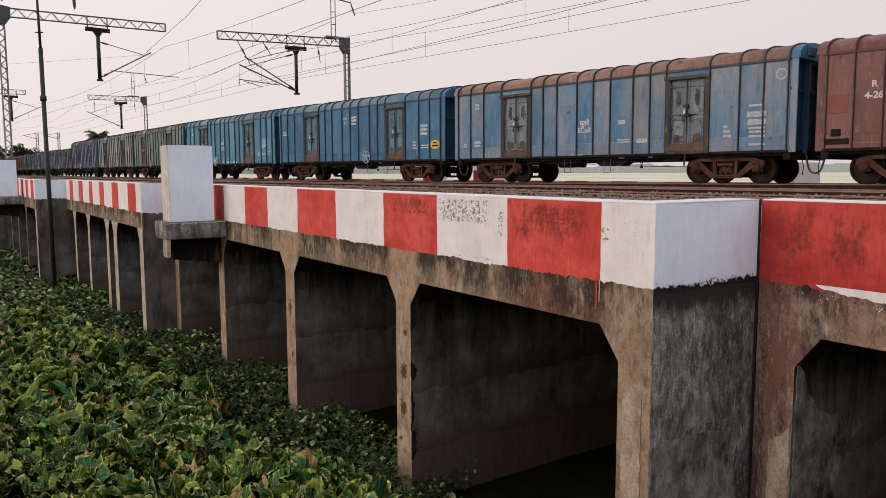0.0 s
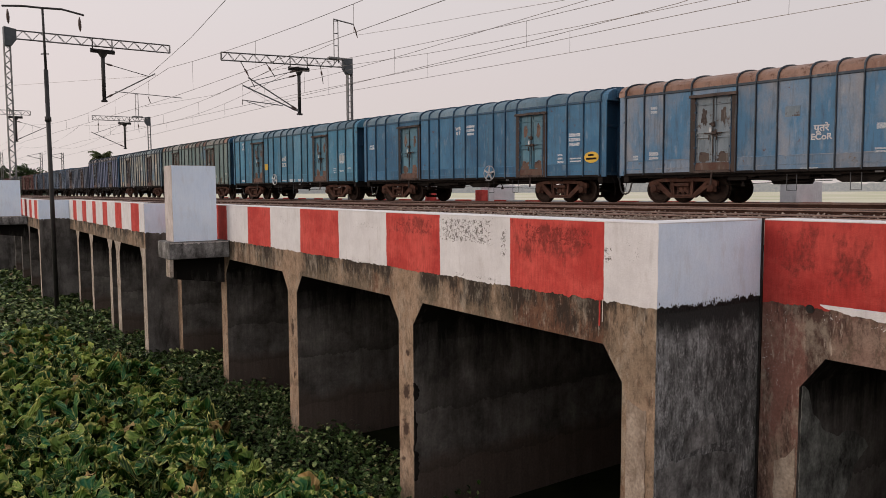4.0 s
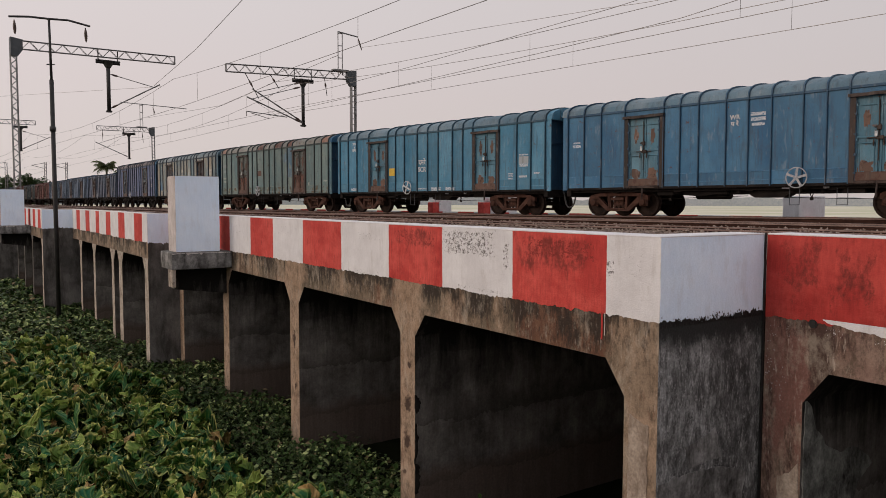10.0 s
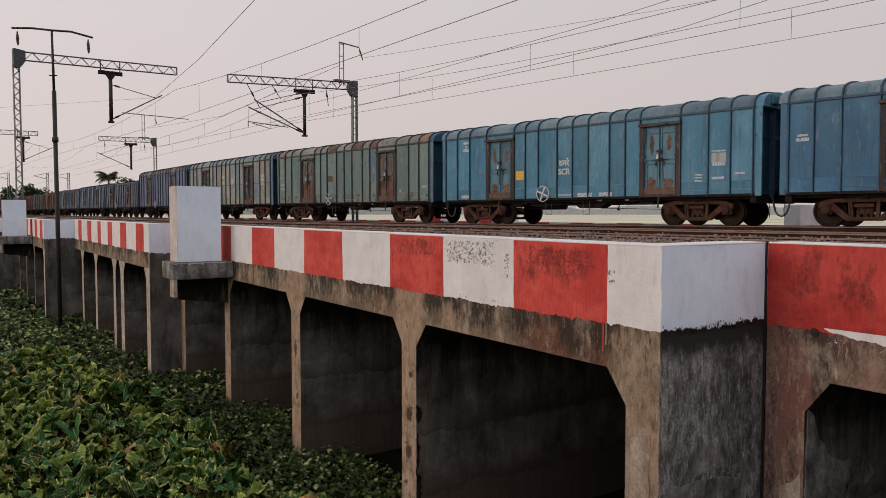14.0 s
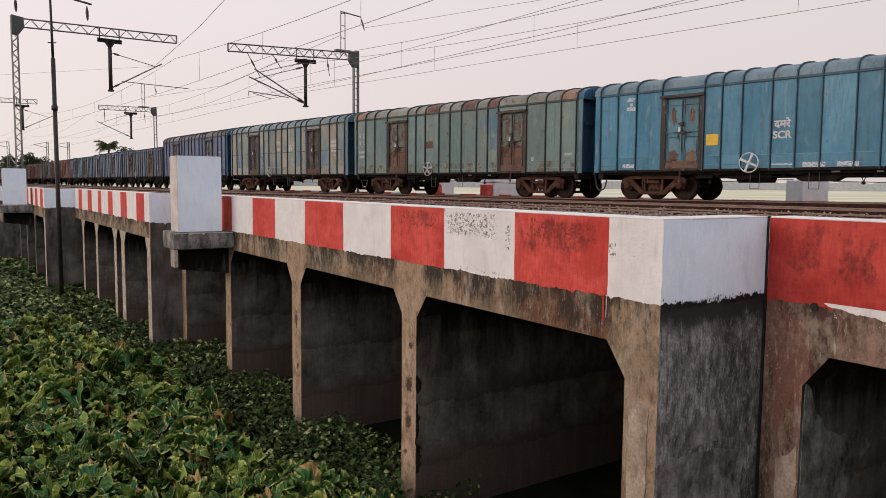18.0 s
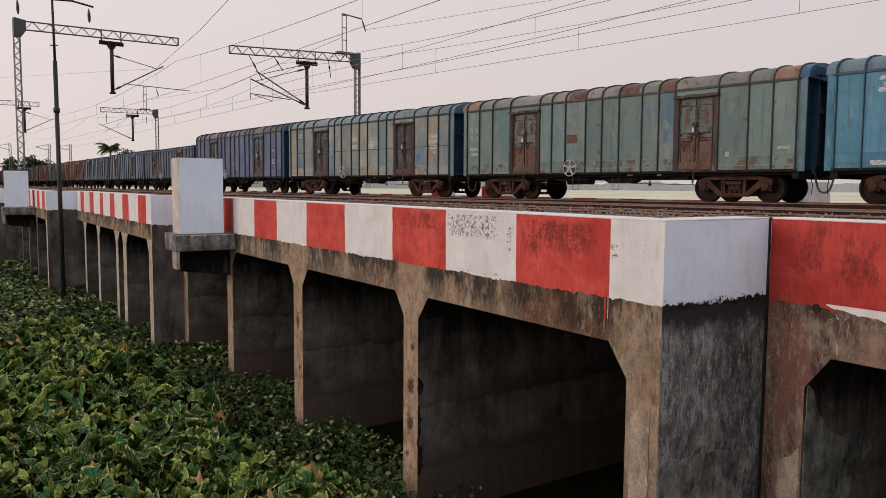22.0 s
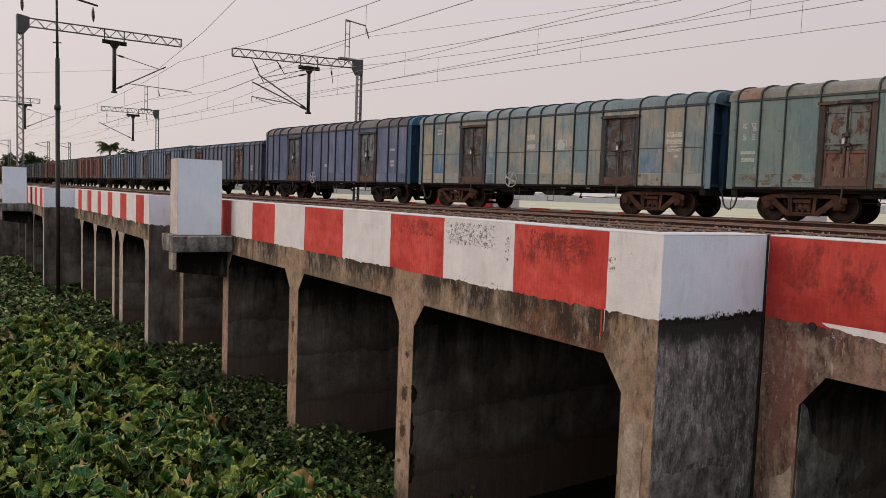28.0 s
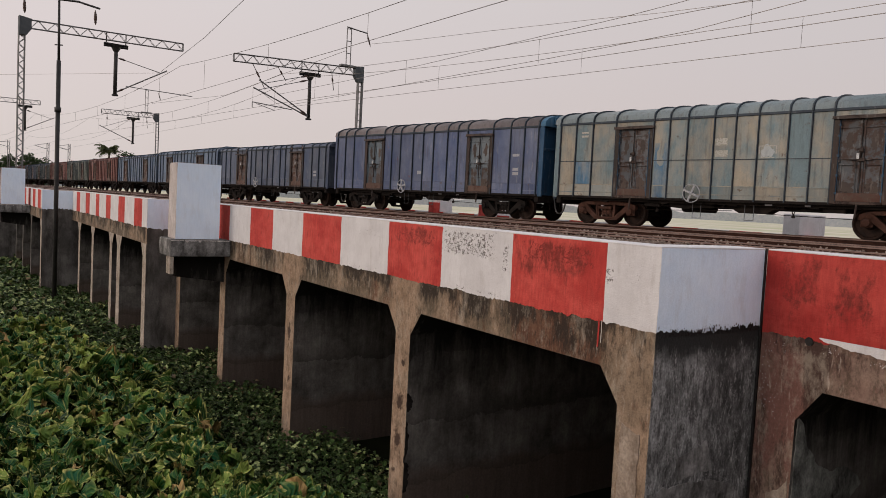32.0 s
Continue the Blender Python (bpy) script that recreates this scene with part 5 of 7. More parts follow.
def build_panel(bm, w, z0, z1, seed=0):
    """A thin sheet, dented and a little bulged between its ribs."""
    if z1 - z0 < 0.6:
        box(bm, -w / 2, w / 2, -0.03, 0.0, z0, z1)
        return
    nx, nz = 6, 14
    rows = []
    for i in range(nx + 1):
        x, fx = -w / 2 + w * i / nx, math.sin(math.pi * i / nx)
        row = []
        for k in range(nz + 1):
            z, fz = z0 + (z1 - z0) * k / nz, math.sin(math.pi * k / nz) ** 0.6
            d = fx * fz * (0.010 + 0.020 * noise.noise((x * 1.6 + seed * 3.7, z * 1.1, seed * 1.9)) + 0.012 * noise.noise((x * 4.0, z * 3.0 + seed, 5.0)))
            row.append(bm.verts.new((x, d, z)))
        rows.append(row)
    for a, b in zip(rows, rows[1:]):
        for k in range(nz):
            bm.faces.new((a[k], a[k + 1], b[k + 1], b[k])).smooth = True
    bmesh.ops.recalc_face_normals(bm, faces=list(bm.faces))
    bm.normal_update()
    if bm.faces[:][0].normal.y < 0:
        bmesh.ops.reverse_faces(bm, faces=list(bm.faces))
    box(bm, -w / 2, w / 2, -0.05, -0.035, z0, z1)


def build_rib(bm, z0, z1):
    prism(bm, [(-0.019, -0.01), (-0.013, 0.066), (0.013, 0.066), (0.019, -0.01)], "z", z0, z1)


def build_door_leaf(bm, w, h):
    """One leaf: a dished sheet in a raised frame, double bars at mid height, a framed inset below."""
    box(bm, -w / 2, w / 2, 0.0, 0.02, 0.0, h, 0.004)
    for z, t in ((0.20, 0.022), (h * 0.455, 0.018), (h * 0.525, 0.026), (h * 0.90, 0.022)):
        box(bm, -w / 2 + 0.01, w / 2 - 0.01, 0.02, 0.055, z - t, z + t, 0.008)
    for x in (-w / 2 + 0.045, w / 2 - 0.045):
        box(bm, x - 0.024, x + 0.024, 0.02, 0.05, 0.03, h - 0.03, 0.008)
    for x in (-w / 2 + 0.115, w / 2 - 0.115):
        box(bm, x - 0.010, x + 0.010, 0.02, 0.036, 0.24, h * 0.44, 0.003)


def build_door_head(bm, w, z1, seed):
    """The dented drip rail over a door."""
    n = 14
    rows = []
    for k in range(n + 1):
        x = -w / 2 - 0.1 + (w + 0.2) * k / n
        d = 0.022 * noise.noise((x * 3.0, seed * 2.7, 0.0))
        e = 0.02 * noise.noise((x * 4.0, seed * 1.3, 5.0))
        rows.append([bm.verts.new(p) for p in ((x, 0.0, z1 + d), (x, 0.14 + e, z1 + d - 0.01), (x, 0.13 + e, z1 + 0.075 + d), (x, 0.0, z1 + 0.10 + d))])
    for a, b in zip(rows, rows[1:]):
        for k in range(4):
            bm.faces.new((a[k], a[(k + 1) % 4], b[(k + 1) % 4], b[k]))
    bm.faces.new(rows[0]), bm.faces.new(rows[-1][::-1])
    bmesh.ops.recalc_face_normals(bm, faces=list(bm.faces))


def build_latch(bm):
    tube(bm, (0, 0.03, -0.62), (0, 0.03, 1.0), 0.016, sides=6)
    box(bm, -0.30, 0.30, 0.0, 0.03, -0.015, 0.015, 0.006)
    box(bm, -0.12, 0.07, 0.0, 0.06, -0.05, 0.05, 0.012)
    box(bm, -0.07, 0.05, 0.0, 0.08, 0.20, 0.33, 0.02)
    tube(bm, (-0.06, 0.05, 0.33), (0.10, 0.06, 0.27), 0.03, sides=6)
    for x in (-0.13, 0.12):
        tube(bm, (x, 0.04, -0.05), (x, 0.05, -0.22), 0.022, sides=6)
    tube(bm, (0, 0.05, -1.2), (0.03, 0.06, -1.6), 0.03, sides=6)


def build_lock_rod(bm):
    tube(bm, (0, 0, 0.02), (0, 0, 2.28), 0.02, sides=6)
    for z in (0.25, 0.75, 1.30, 1.85, 2.15):
        box(bm, -0.035, 0.035, -0.03, 0.03, z - 0.03, z + 0.03)


def build_rust_patch(bm, seed, wide=0.13, tall=0.25):
    """A ragged blot of rust with short runs below it."""
    n = 56
    rim = []
    for k in range(n):
        a = 2 * math.pi * k / n
        c, d = math.cos(a), math.sin(a)
        q = 0.8 + 0.40 * noise.noise((c * 1.4, d * 1.4, seed * 3.1)) + 0.20 * noise.noise((c * 4.0, d * 4.0, seed * 5.7))
        if d < -0.2:
            q += 0.7 * max(0.0, noise.noise((c * 8.0, seed * 2.0, 1.0)))
        rim.append((wide * c * min(q, 1.15), tall * d * q))
    prism(bm, rim, "y", 0.0, 0.003)


def build_hinge(bm):
    tube(bm, (0, 0, -0.07), (0, 0, 0.07), 0.03, sides=8)
    box(bm, -0.10, 0.10, -0.02, 0.015, -0.03, 0.03)


def wagon(index, paint, low_paint, roof_paint, door_paint, lower_door, label, rise=0.52, eave=3.59, sill=0.98, detail=True, wheel_at=None):
    ob = thing("covered_wagon", Matrix(), label, "freight wagon", "freight wagons")
    # gables and corners keep lighter paint; end walls hold the gap's shade
    gable_paint = {0: "red", 1: "blue", 2: "blue", 3: "teal", 4: "blue", 5: "dull_roof", 6: "blue"}.get(index)
    corner_paint = {1: "grey_blue", 2: "blue", 3: "teal", 4: "end_teal", 5: "dull_roof", 6: "end_blue"}.get(index)
    # ribs and cornice take a darker paint that holds their shade
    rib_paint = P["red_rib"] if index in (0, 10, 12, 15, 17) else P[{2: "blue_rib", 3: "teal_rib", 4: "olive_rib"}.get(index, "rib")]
    end_paint = {1: P["end_blue"], 2: P["end_blue"], 3: P["end_blue"], 4: P["end_blue"], 5: P["end_blue"], 6: P["end_blue"]}.get(index, paint)
    piece("roof", ("roof", eave, rise), lambda bm: build_roof(bm, eave, rise), roof_paint, ob)
    xs = sorted({x for r in RIBS for x in (r, -r)})
    for x in xs:
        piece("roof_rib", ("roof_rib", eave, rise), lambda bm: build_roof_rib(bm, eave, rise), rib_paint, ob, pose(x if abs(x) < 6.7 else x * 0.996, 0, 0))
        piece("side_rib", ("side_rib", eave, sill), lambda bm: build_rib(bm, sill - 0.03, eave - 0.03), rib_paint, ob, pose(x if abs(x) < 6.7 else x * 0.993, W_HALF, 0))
    for a, b in zip(xs, xs[1:]):
        w, c = b - a, (a + b) / 2
        if abs(abs(c) - 3.57) < 0.1:
            low, top = sill + 0.02, eave - 0.28
            piece("door_lintel", ("lintel", round(w, 2), eave), lambda bm: build_panel(bm, w, top, eave - 0.0), paint, ob, pose(c, W_HALF, 0))
            dr = piece("door", ("door_head", round(w, 2), eave, index % 4, c > 0), lambda bm: build_door_head(bm, w - 0.14, top, index % 4 + (c > 0) * 0.5), P["frame_rust"], ob, pose(c, W_HALF - 0.005, 0), "rusty framed double door")
            for s in (-1, 1):
                piece("jamb", ("jamb", eave, sill), lambda bm: box(bm, -0.095, 0.06, 0.0, 0.07, low - 0.04, top - 0.002, 0.012), P["jamb_rust"], dr, pose(s * (w - 0.14) / 2, 0, 0))
            piece("threshold", ("threshold", round(w, 2), sill), lambda bm: box(bm, -w / 2 + 0.132, w / 2 - 0.132, 0.0, 0.08, low - 0.05, low + 0.028, 0.01), P["frame_rust"], dr)
            lw = (w - 0.28) / 2
            rods = P.get({2: "blue_rib", 3: "teal_rib", 5: "blue_rib", 1: "blue_rib"}.get(index), P["frame_rust"])
            for s in (-1, 1):
                piece("door_leaf", ("leaf", round(lw, 2), eave, sill), lambda bm: build_door_leaf(bm, lw, top - low), door_paint, dr, pose(s * (lw / 2 + 0.004), -0.045, low))
                piece("lower_leaf_panel", ("lower_leaf", round(lw, 2), eave, sill), lambda bm: box(bm, -lw / 2 + 0.13, lw / 2 - 0.13, 0.0, 0.003, 0.23, (top - low) * 0.43), lower_door, dr, pose(s * (lw / 2 + 0.004), -0.027, low))
                if index == 4:
                    piece("rusted_frame", ("rusted_frame", round(lw, 2)), lambda bm: [box(bm, x0, x1, 0.0, 0.042, z0, z1, 0.006) for x0, x1, z0, z1 in ((-lw / 2 + 0.012, -lw / 2 + 0.10, 0.03, 1.0), (lw / 2 - 0.10, lw / 2 - 0.012, 0.03, 1.0), (-lw / 2 + 0.1, lw / 2 - 0.1, 0.16, 0.24), (-lw / 2 + 0.1, lw / 2 - 0.1, 0.94, 1.02))], lower_door, dr, pose(s * (lw / 2 + 0.004), -0.024, low))
                if detail:
                    for hz in (0.25, 1.15, 2.1):
                        piece("hinge", "hinge", build_hinge, door_paint, dr, pose(s * (lw + 0.03), 0.03, low + hz))
            piece("sill_panel", ("door_sill_panel", round(w, 2)), lambda bm: box(bm, -w / 2 + 0.09, w / 2 - 0.09, 0.0, 0.05, 0.0, 0.24, 0.008), P["brown_door"], dr, pose(0, 0.0, low + 0.03), "rusty brown sill panel")
            if detail:
                piece("latch", "latch", build_latch, P["frame_rust"], dr, pose(0, 0.008, low + 1.18))
                for k in (-1, 1):
                    piece("lock_rod", "lock_rod", build_lock_rod, rods, dr, pose(k * (lw - 0.02), 0.04, low))
                    for dz, wide, tall in ((1.72, 0.11, 0.30), (0.42, 0.24, 0.20)):
                        piece("rust_patch", ("rust_patch", k, dz, c > 0, index % 3), lambda bm: build_rust_patch(bm, k * 7 + dz + index % 3 * 2.3 + (c > 0) * 1.1, wide, tall), P["dark_patch" if index in (0, 1, 5, 6) else "patch_rust"], dr, pose(k * (lw / 2 + 0.02), -0.0225, low + dz), "rust-brown patch")
                piece("seal_tag", "seal_tag", lambda bm: box(bm, -0.035, 0.035, 0.0, 0.012, -0.10, 0.05, 0.004), MARK, dr, pose(0.05, 0.105, low + 1.30), "small white seal tag")
            continue
        dent = (index * 5 + round(c * 3)) % 4
        piece("side_panel", ("panel", round(w, 3), eave, sill, dent), lambda bm: build_panel(bm, w, sill + 0.42, eave, dent), paint, ob, pose(c, W_HALF, 0))
        piece("lower_panel", ("low_panel", round(w, 3), sill), lambda bm: build_panel(bm, w, sill, sill + 0.42), low_paint, ob, pose(c, W_HALF, 0))
    bm = bmesh.new()
    box(bm, -W_LEN / 2, W_LEN / 2, -W_HALF - 0.02, -W_HALF + 0.02, sill, eave)
    part("far_side", bm, paint, ob)
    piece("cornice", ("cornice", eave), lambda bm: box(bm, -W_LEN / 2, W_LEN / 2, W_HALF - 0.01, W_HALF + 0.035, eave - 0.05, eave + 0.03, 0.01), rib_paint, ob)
    piece("sill", ("sill", sill), lambda bm: box(bm, -W_LEN / 2, W_LEN / 2, W_HALF - 0.05, W_HALF + 0.03, sill - 0.07, sill + 0.015, 0.01), UNDER, ob)
    for s in (-1, 1):
        piece("end_wall", ("end_wall", eave, sill), lambda bm: build_end_wall(bm, sill, eave, rise), end_paint, ob, pose(s * W_LEN / 2, 0, 0, 0, 0, 0 if s > 0 else 180))
        back = 0 if s > 0 else 180
        piece("gable", ("end_roof", eave, rise), lambda bm: build_end_roof(bm, eave, rise), (P[gable_paint] if gable_paint else paint) if s < 0 else roof_paint, ob, pose(s * (W_LEN / 2 + 0.001), 0, 0, 0, 0, back), "arched roof end with a louvred box")
        for y in (-0.48, 0.48):
            piece("end_post", ("end_post", eave, sill), lambda bm: build_end_post(bm, sill, eave), end_paint, ob, pose(s * W_LEN / 2, y, 0, 0, 0, back))
        for y in (-1.42, 1.42):
            piece("corner_post", ("corner_post", eave, sill), lambda bm: build_corner_post(bm, sill, eave), P[corner_paint] if corner_paint and s < 0 else paint, ob, pose(s * W_LEN / 2, y, 0, 0, 0, back))
        for z in (eave - 0.02, sill + 1.75, sill + 0.05):
            piece("end_beam", "end_beam", build_end_beam, end_paint, ob, pose(s * (W_LEN / 2 + 0.001), 0, z, 0, 0, back))
        piece("coupler", "coupler", build_coupler, UNDER, ob, pose(s * 6.85, 0, 0.98, 0, 0, 0 if s > 0 else 180), "black knuckle coupler")
    piece("underframe", "underframe", build_underframe, UNDER, ob)
    if detail:
        piece("brake_gear", "brake_gear", build_brake_gear, UNDER, ob)
        for s in (-1, 1):
            piece("brake_hose", "brake_hose", build_hose, HOSE, ob, pose(s * 6.9, 0.62, 0.92, 0, 0, 0 if s > 0 else 180), "curved black rubber brake hose")
            piece("dangling_cable", "dangling_cable", lambda bm: [tube(bm, p, q, 0.012, sides=5, caps=False) for p, q in (((0.0, 0.0, 0.0), (0.10, 0.0, -0.12)), ((0.10, 0.0, -0.12), (0.16, 0.0, -0.42)), ((0.16, 0.0, -0.42), (0.14, 0.0, -0.66)))], UNDER, ob, pose(s * 6.86, 0.95, 0.92, 0, 0, 0 if s > 0 else 180), "thin dangling cable")
        for x in (-1.35, -2.65) if index == 2 else (1.2, -0.52):
            piece("step", "step", build_ladder, STEEL_MID, ob, pose(x, 1.32, 0.72), "thin steel footstep")
        if wheel_at is not None:
            piece("handbrake_wheel", ("handwheel", 4 if index in (3, 5) else 5), lambda bm: build_handwheel(bm, 4 if index in (3, 5) else 5), MARK if index == 3 else MARK_DIM, ob, pose(wheel_at, W_HALF + 0.16, 1.16), "pale spoked handbrake wheel")
    for a, b in ((-6.70, -4.36), (-2.79, 2.79), (4.36, 6.70)):
        for dz in (0.42, 0.15):
            piece("seam_strip", ("seam", round(b - a, 2), round(dz, 2)), lambda bm: box(bm, a - (a + b) / 2, b - (a + b) / 2, 0.0, 0.012, -0.014, 0.014), paint, ob, pose((a + b) / 2, W_HALF, sill + dz))
    if index == 5:
        for a, b in ((-6.70, -4.36), (-2.79, 2.79), (4.36, 6.70)):
            piece("seam_strip", ("seam", round(b - a, 2), 1.25), lambda bm: box(bm, a - (a + b) / 2, b - (a + b) / 2, 0.0, 0.022, -0.012, 0.012), rib_paint, ob, pose((a + b) / 2, W_HALF, sill + 1.25))
    if detail:
        for x, w_ in ((-2.3, 0.16), (-1.2, 0.22)):
            bm = bmesh.new()
            box(bm, x, x + w_, 1.311, 1.316, 0.85, 0.90)
            part("stencil_bar", bm, MARK_DIM, ob)
    # far bogies swap rust brown for black, painting in the shade under them
    bogie_paint = BOGIE if index < 6 else UNDER
    sets = []
    for c in (-4.75, 4.75):
        bg = piece("bogie", "bogie_frame", lambda bm: (box(bm, -0.25, 0.25, -1.0, 1.0, 0.42, 0.68, 0.03), box(bm, -0.15, 0.15, 0.9, 1.12, 0.35, 0.62, 0.02)), bogie_paint, ob, pose(c, 0, 0), "cast bogie, rust-brown near and painted shade-black far")
        for side in (1, -1):
            piece("side_frame", "side_frame", build_side_frame, bogie_paint, bg, pose(0, side * 1.08, 0.52, 0, 0, 0 if side > 0 else 180))
            if side > 0:
                for sx in (-0.17, 0.0, 0.17):
                    piece("coil_spring", "springs", build_spring, bogie_paint, bg, pose(sx, side * 1.06, 0.50))
            for ax in (-1.0, 1.0):
                piece("axle_box", "axle_box", build_axle_box, bogie_paint, bg, pose(ax, side * 1.10, 0.48, 0, 0, 0 if side > 0 else 180))
        for ax in (-1.0, 1.0):
            sets.append((piece("wheelset", "wheelset", build_wheelset, WHEEL, bg, pose(ax, 0, 0.45), "steel wheelset with under-car shade in its colour"), ax))
    return ob, sets


RUST, RUST_RED = (0.10, 0.050, 0.033), (0.17, 0.06, 0.04)
RED_PATCH = wagon_paint("red_repaint", (0.19, 0.046, 0.043), (0.24, 0.062, 0.055), RUST, 0.18)
TINTS = {
    "red": ((0.125, 0.050, 0.050), (0.20, 0.088, 0.084)),
    "grey_blue": ((0.055, 0.160, 0.285), (0.205, 0.222, 0.255)),
    "blue": ((0.021, 0.095, 0.19), (0.060, 0.172, 0.285)),
    "teal": ((0.034, 0.155, 0.255), (0.100, 0.245, 0.350)),
    "olive": ((0.098, 0.168, 0.178), (0.182, 0.222, 0.200)),
    "beige": ((0.145, 0.210, 0.235), (0.320, 0.285, 0.225)),
    "slate": ((0.058, 0.085, 0.175), (0.145, 0.168, 0.245)),
    "navy": ((0.055, 0.078, 0.135), (0.140, 0.158, 0.200)),
    "steel_blue": ((0.07, 0.115, 0.20), (0.17, 0.215, 0.275)),
    "maroon": ((0.150, 0.056, 0.047), (0.215, 0.092, 0.078)),
    "moss": ((0.09, 0.105, 0.085), (0.15, 0.165, 0.14)),
}
P = {
    "olive_roof": wagon_paint("brownish_grey_roof", (0.135, 0.140, 0.130), (0.215, 0.205, 0.180), RUST, 0.34),
    "olive_door": wagon_paint("rusted_green_door", (0.085, 0.115, 0.115), (0.155, 0.165, 0.15), (0.065, 0.036, 0.028), 0.50),
    "end_teal": wagon_paint("dull_teal_end", (0.055, 0.13, 0.165), (0.12, 0.20, 0.225), RUST, 0.28),
    "rust_mix": wagon_paint("patchy_rusted_leaf", (0.055, 0.070, 0.085), (0.125, 0.125, 0.130), (0.070, 0.045, 0.037), 0.56),
    "rust_red": wagon_paint("rust_red_leaf", (0.090, 0.040, 0.029), (0.150, 0.068, 0.048), (0.055, 0.030, 0.024), 0.45),
    "pale_patch": wagon_paint("pale_patch", (0.34, 0.38, 0.40), (0.46, 0.48, 0.48), RUST, 0.3),
    "dull_roof": wagon_paint("dull_blue_roof", (0.075, 0.15, 0.205), (0.17, 0.225, 0.26), RUST, 0.26),
    "grim_roof": wagon_paint("grimy_brown_roof", (0.13, 0.11, 0.115), (0.22, 0.19, 0.185), RUST, 0.3),
    "grey_roof": wagon_paint("blue_grey_roof", (0.14, 0.185, 0.205), (0.22, 0.25, 0.25), RUST, 0.25),
    "red": wagon_paint("faded_red_paint", *TINTS["red"], RUST, 0.30),
    "grey_blue": wagon_paint("greyed_blue_paint", *TINTS["grey_blue"], RUST, 0.26, steep=0.11),
    "blue": wagon_paint("blue_paint", *TINTS["blue"], RUST, 0.30),
    "teal": wagon_paint("teal_blue_paint", *TINTS["teal"], RUST, 0.30),
    "olive": wagon_paint("grey_green_paint", *TINTS["olive"], RUST, 0.31),
    "beige": wagon_paint("worn_beige_and_blue_paint", *TINTS["beige"], RUST, 0.28, steep=0.10),
    "slate": wagon_paint("slate_blue_paint", *TINTS["slate"], RUST_RED, 0.28),
    "navy": wagon_paint("dark_blue_paint", *TINTS["navy"], RUST, 0.30),
    "steel_blue": wagon_paint("steel_blue_paint", *TINTS["steel_blue"], RUST, 0.25),
    "maroon": wagon_paint("oxide_red_paint", *TINTS["maroon"], RUST, 0.35),
    "moss": wagon_paint("mossy_grey_paint", *TINTS["moss"], RUST, 0.30),
    "rust_roof": wagon_paint("rusted_roof", (0.205, 0.108, 0.074), (0.29, 0.185, 0.14), RUST, 0.4),
    "rust_door": wagon_paint("rusted_door", (0.12, 0.10, 0.10), (0.22, 0.20, 0.20), RUST, 0.55),
    "brown_door": wagon_paint("brown_rusted_door", (0.068, 0.038, 0.029), (0.115, 0.066, 0.049), (0.08, 0.04, 0.03), 0.5),
    # rib paints: body colours darkened for grime and for the ribs' own shade
    "rib": wagon_paint("grimy_shaded_rib_paint", (0.014, 0.026, 0.042), (0.035, 0.050, 0.066), (0.05, 0.03, 0.022), 0.15),
    "blue_rib": wagon_paint("grimy_shaded_blue_rib_paint", (0.014, 0.048, 0.092), (0.034, 0.084, 0.140), (0.05, 0.03, 0.022), 0.2),
    "teal_rib": wagon_paint("grimy_shaded_teal_rib_paint", (0.014, 0.050, 0.080), (0.036, 0.082, 0.115), (0.05, 0.03, 0.022), 0.2),
    "olive_rib": wagon_paint("grimy_shaded_green_rib_paint", (0.022, 0.034, 0.036), (0.050, 0.062, 0.060), (0.05, 0.03, 0.022), 0.25),
    # blue of the wagon ends, darkened for soot and the shade between wagons
    "end_blue": wagon_paint("sooty_shaded_blue_end", (0.014, 0.055, 0.115), (0.042, 0.110, 0.19), RUST, 0.25),
    "grim_leaf": wagon_paint("grimy_rusted_leaf", (0.05, 0.052, 0.058), (0.12, 0.11, 0.108), (0.07, 0.036, 0.027), 0.52),
    "red_rib": wagon_paint("grimy_shaded_red_rib_paint", (0.055, 0.024, 0.022), (0.10, 0.042, 0.038), RUST, 0.2),
    "frame_rust": wagon_paint("rusted_door_frame", (0.024, 0.016, 0.014), (0.060, 0.036, 0.028), (0.02, 0.013, 0.011), 0.5),
    "grey_door": wagon_paint("greyed_door", (0.085, 0.125, 0.165), (0.19, 0.225, 0.25), (0.075, 0.050, 0.040), 0.42),
    "jamb_rust": wagon_paint("rusted_jamb", (0.016, 0.011, 0.010), (0.048, 0.027, 0.021), (0.075, 0.040, 0.029), 0.36, steep=0.1),
    "patch_rust": wagon_paint("dull_rust_patch", (0.075, 0.042, 0.032), (0.145, 0.080, 0.056), (0.040, 0.025, 0.021), 0.45),
    "blue_over_beige": wagon_paint("blue_under_worn_beige", (0.060, 0.145, 0.240), (0.225, 0.240, 0.225), RUST, 0.28, steep=0.08),
    "dark_patch": wagon_paint("dark_rust_patch", (0.040, 0.030, 0.028), (0.085, 0.058, 0.046), (0.030, 0.022, 0.020), 0.45),
    "blue_door": wagon_paint("patched_blue_door", (0.05, 0.15, 0.215), (0.12, 0.23, 0.29), (0.15, 0.09, 0.065), 0.34),
}
LOW = {}
for key, mix_rust in (("red", 0.4), ("grey_blue", 0.36), ("blue", 0.26), ("teal", 0.26), ("olive", 0.52), ("beige", 0.36), ("slate", 0.35), ("navy", 0.35), ("steel_blue", 0.3), ("maroon", 0.4), ("moss", 0.4)):
    a, b = TINTS[key]
    LOW[key] = wagon_paint("stained_lower_" + key, a, b, (0.12, 0.078, 0.045), mix_rust, 0.55)
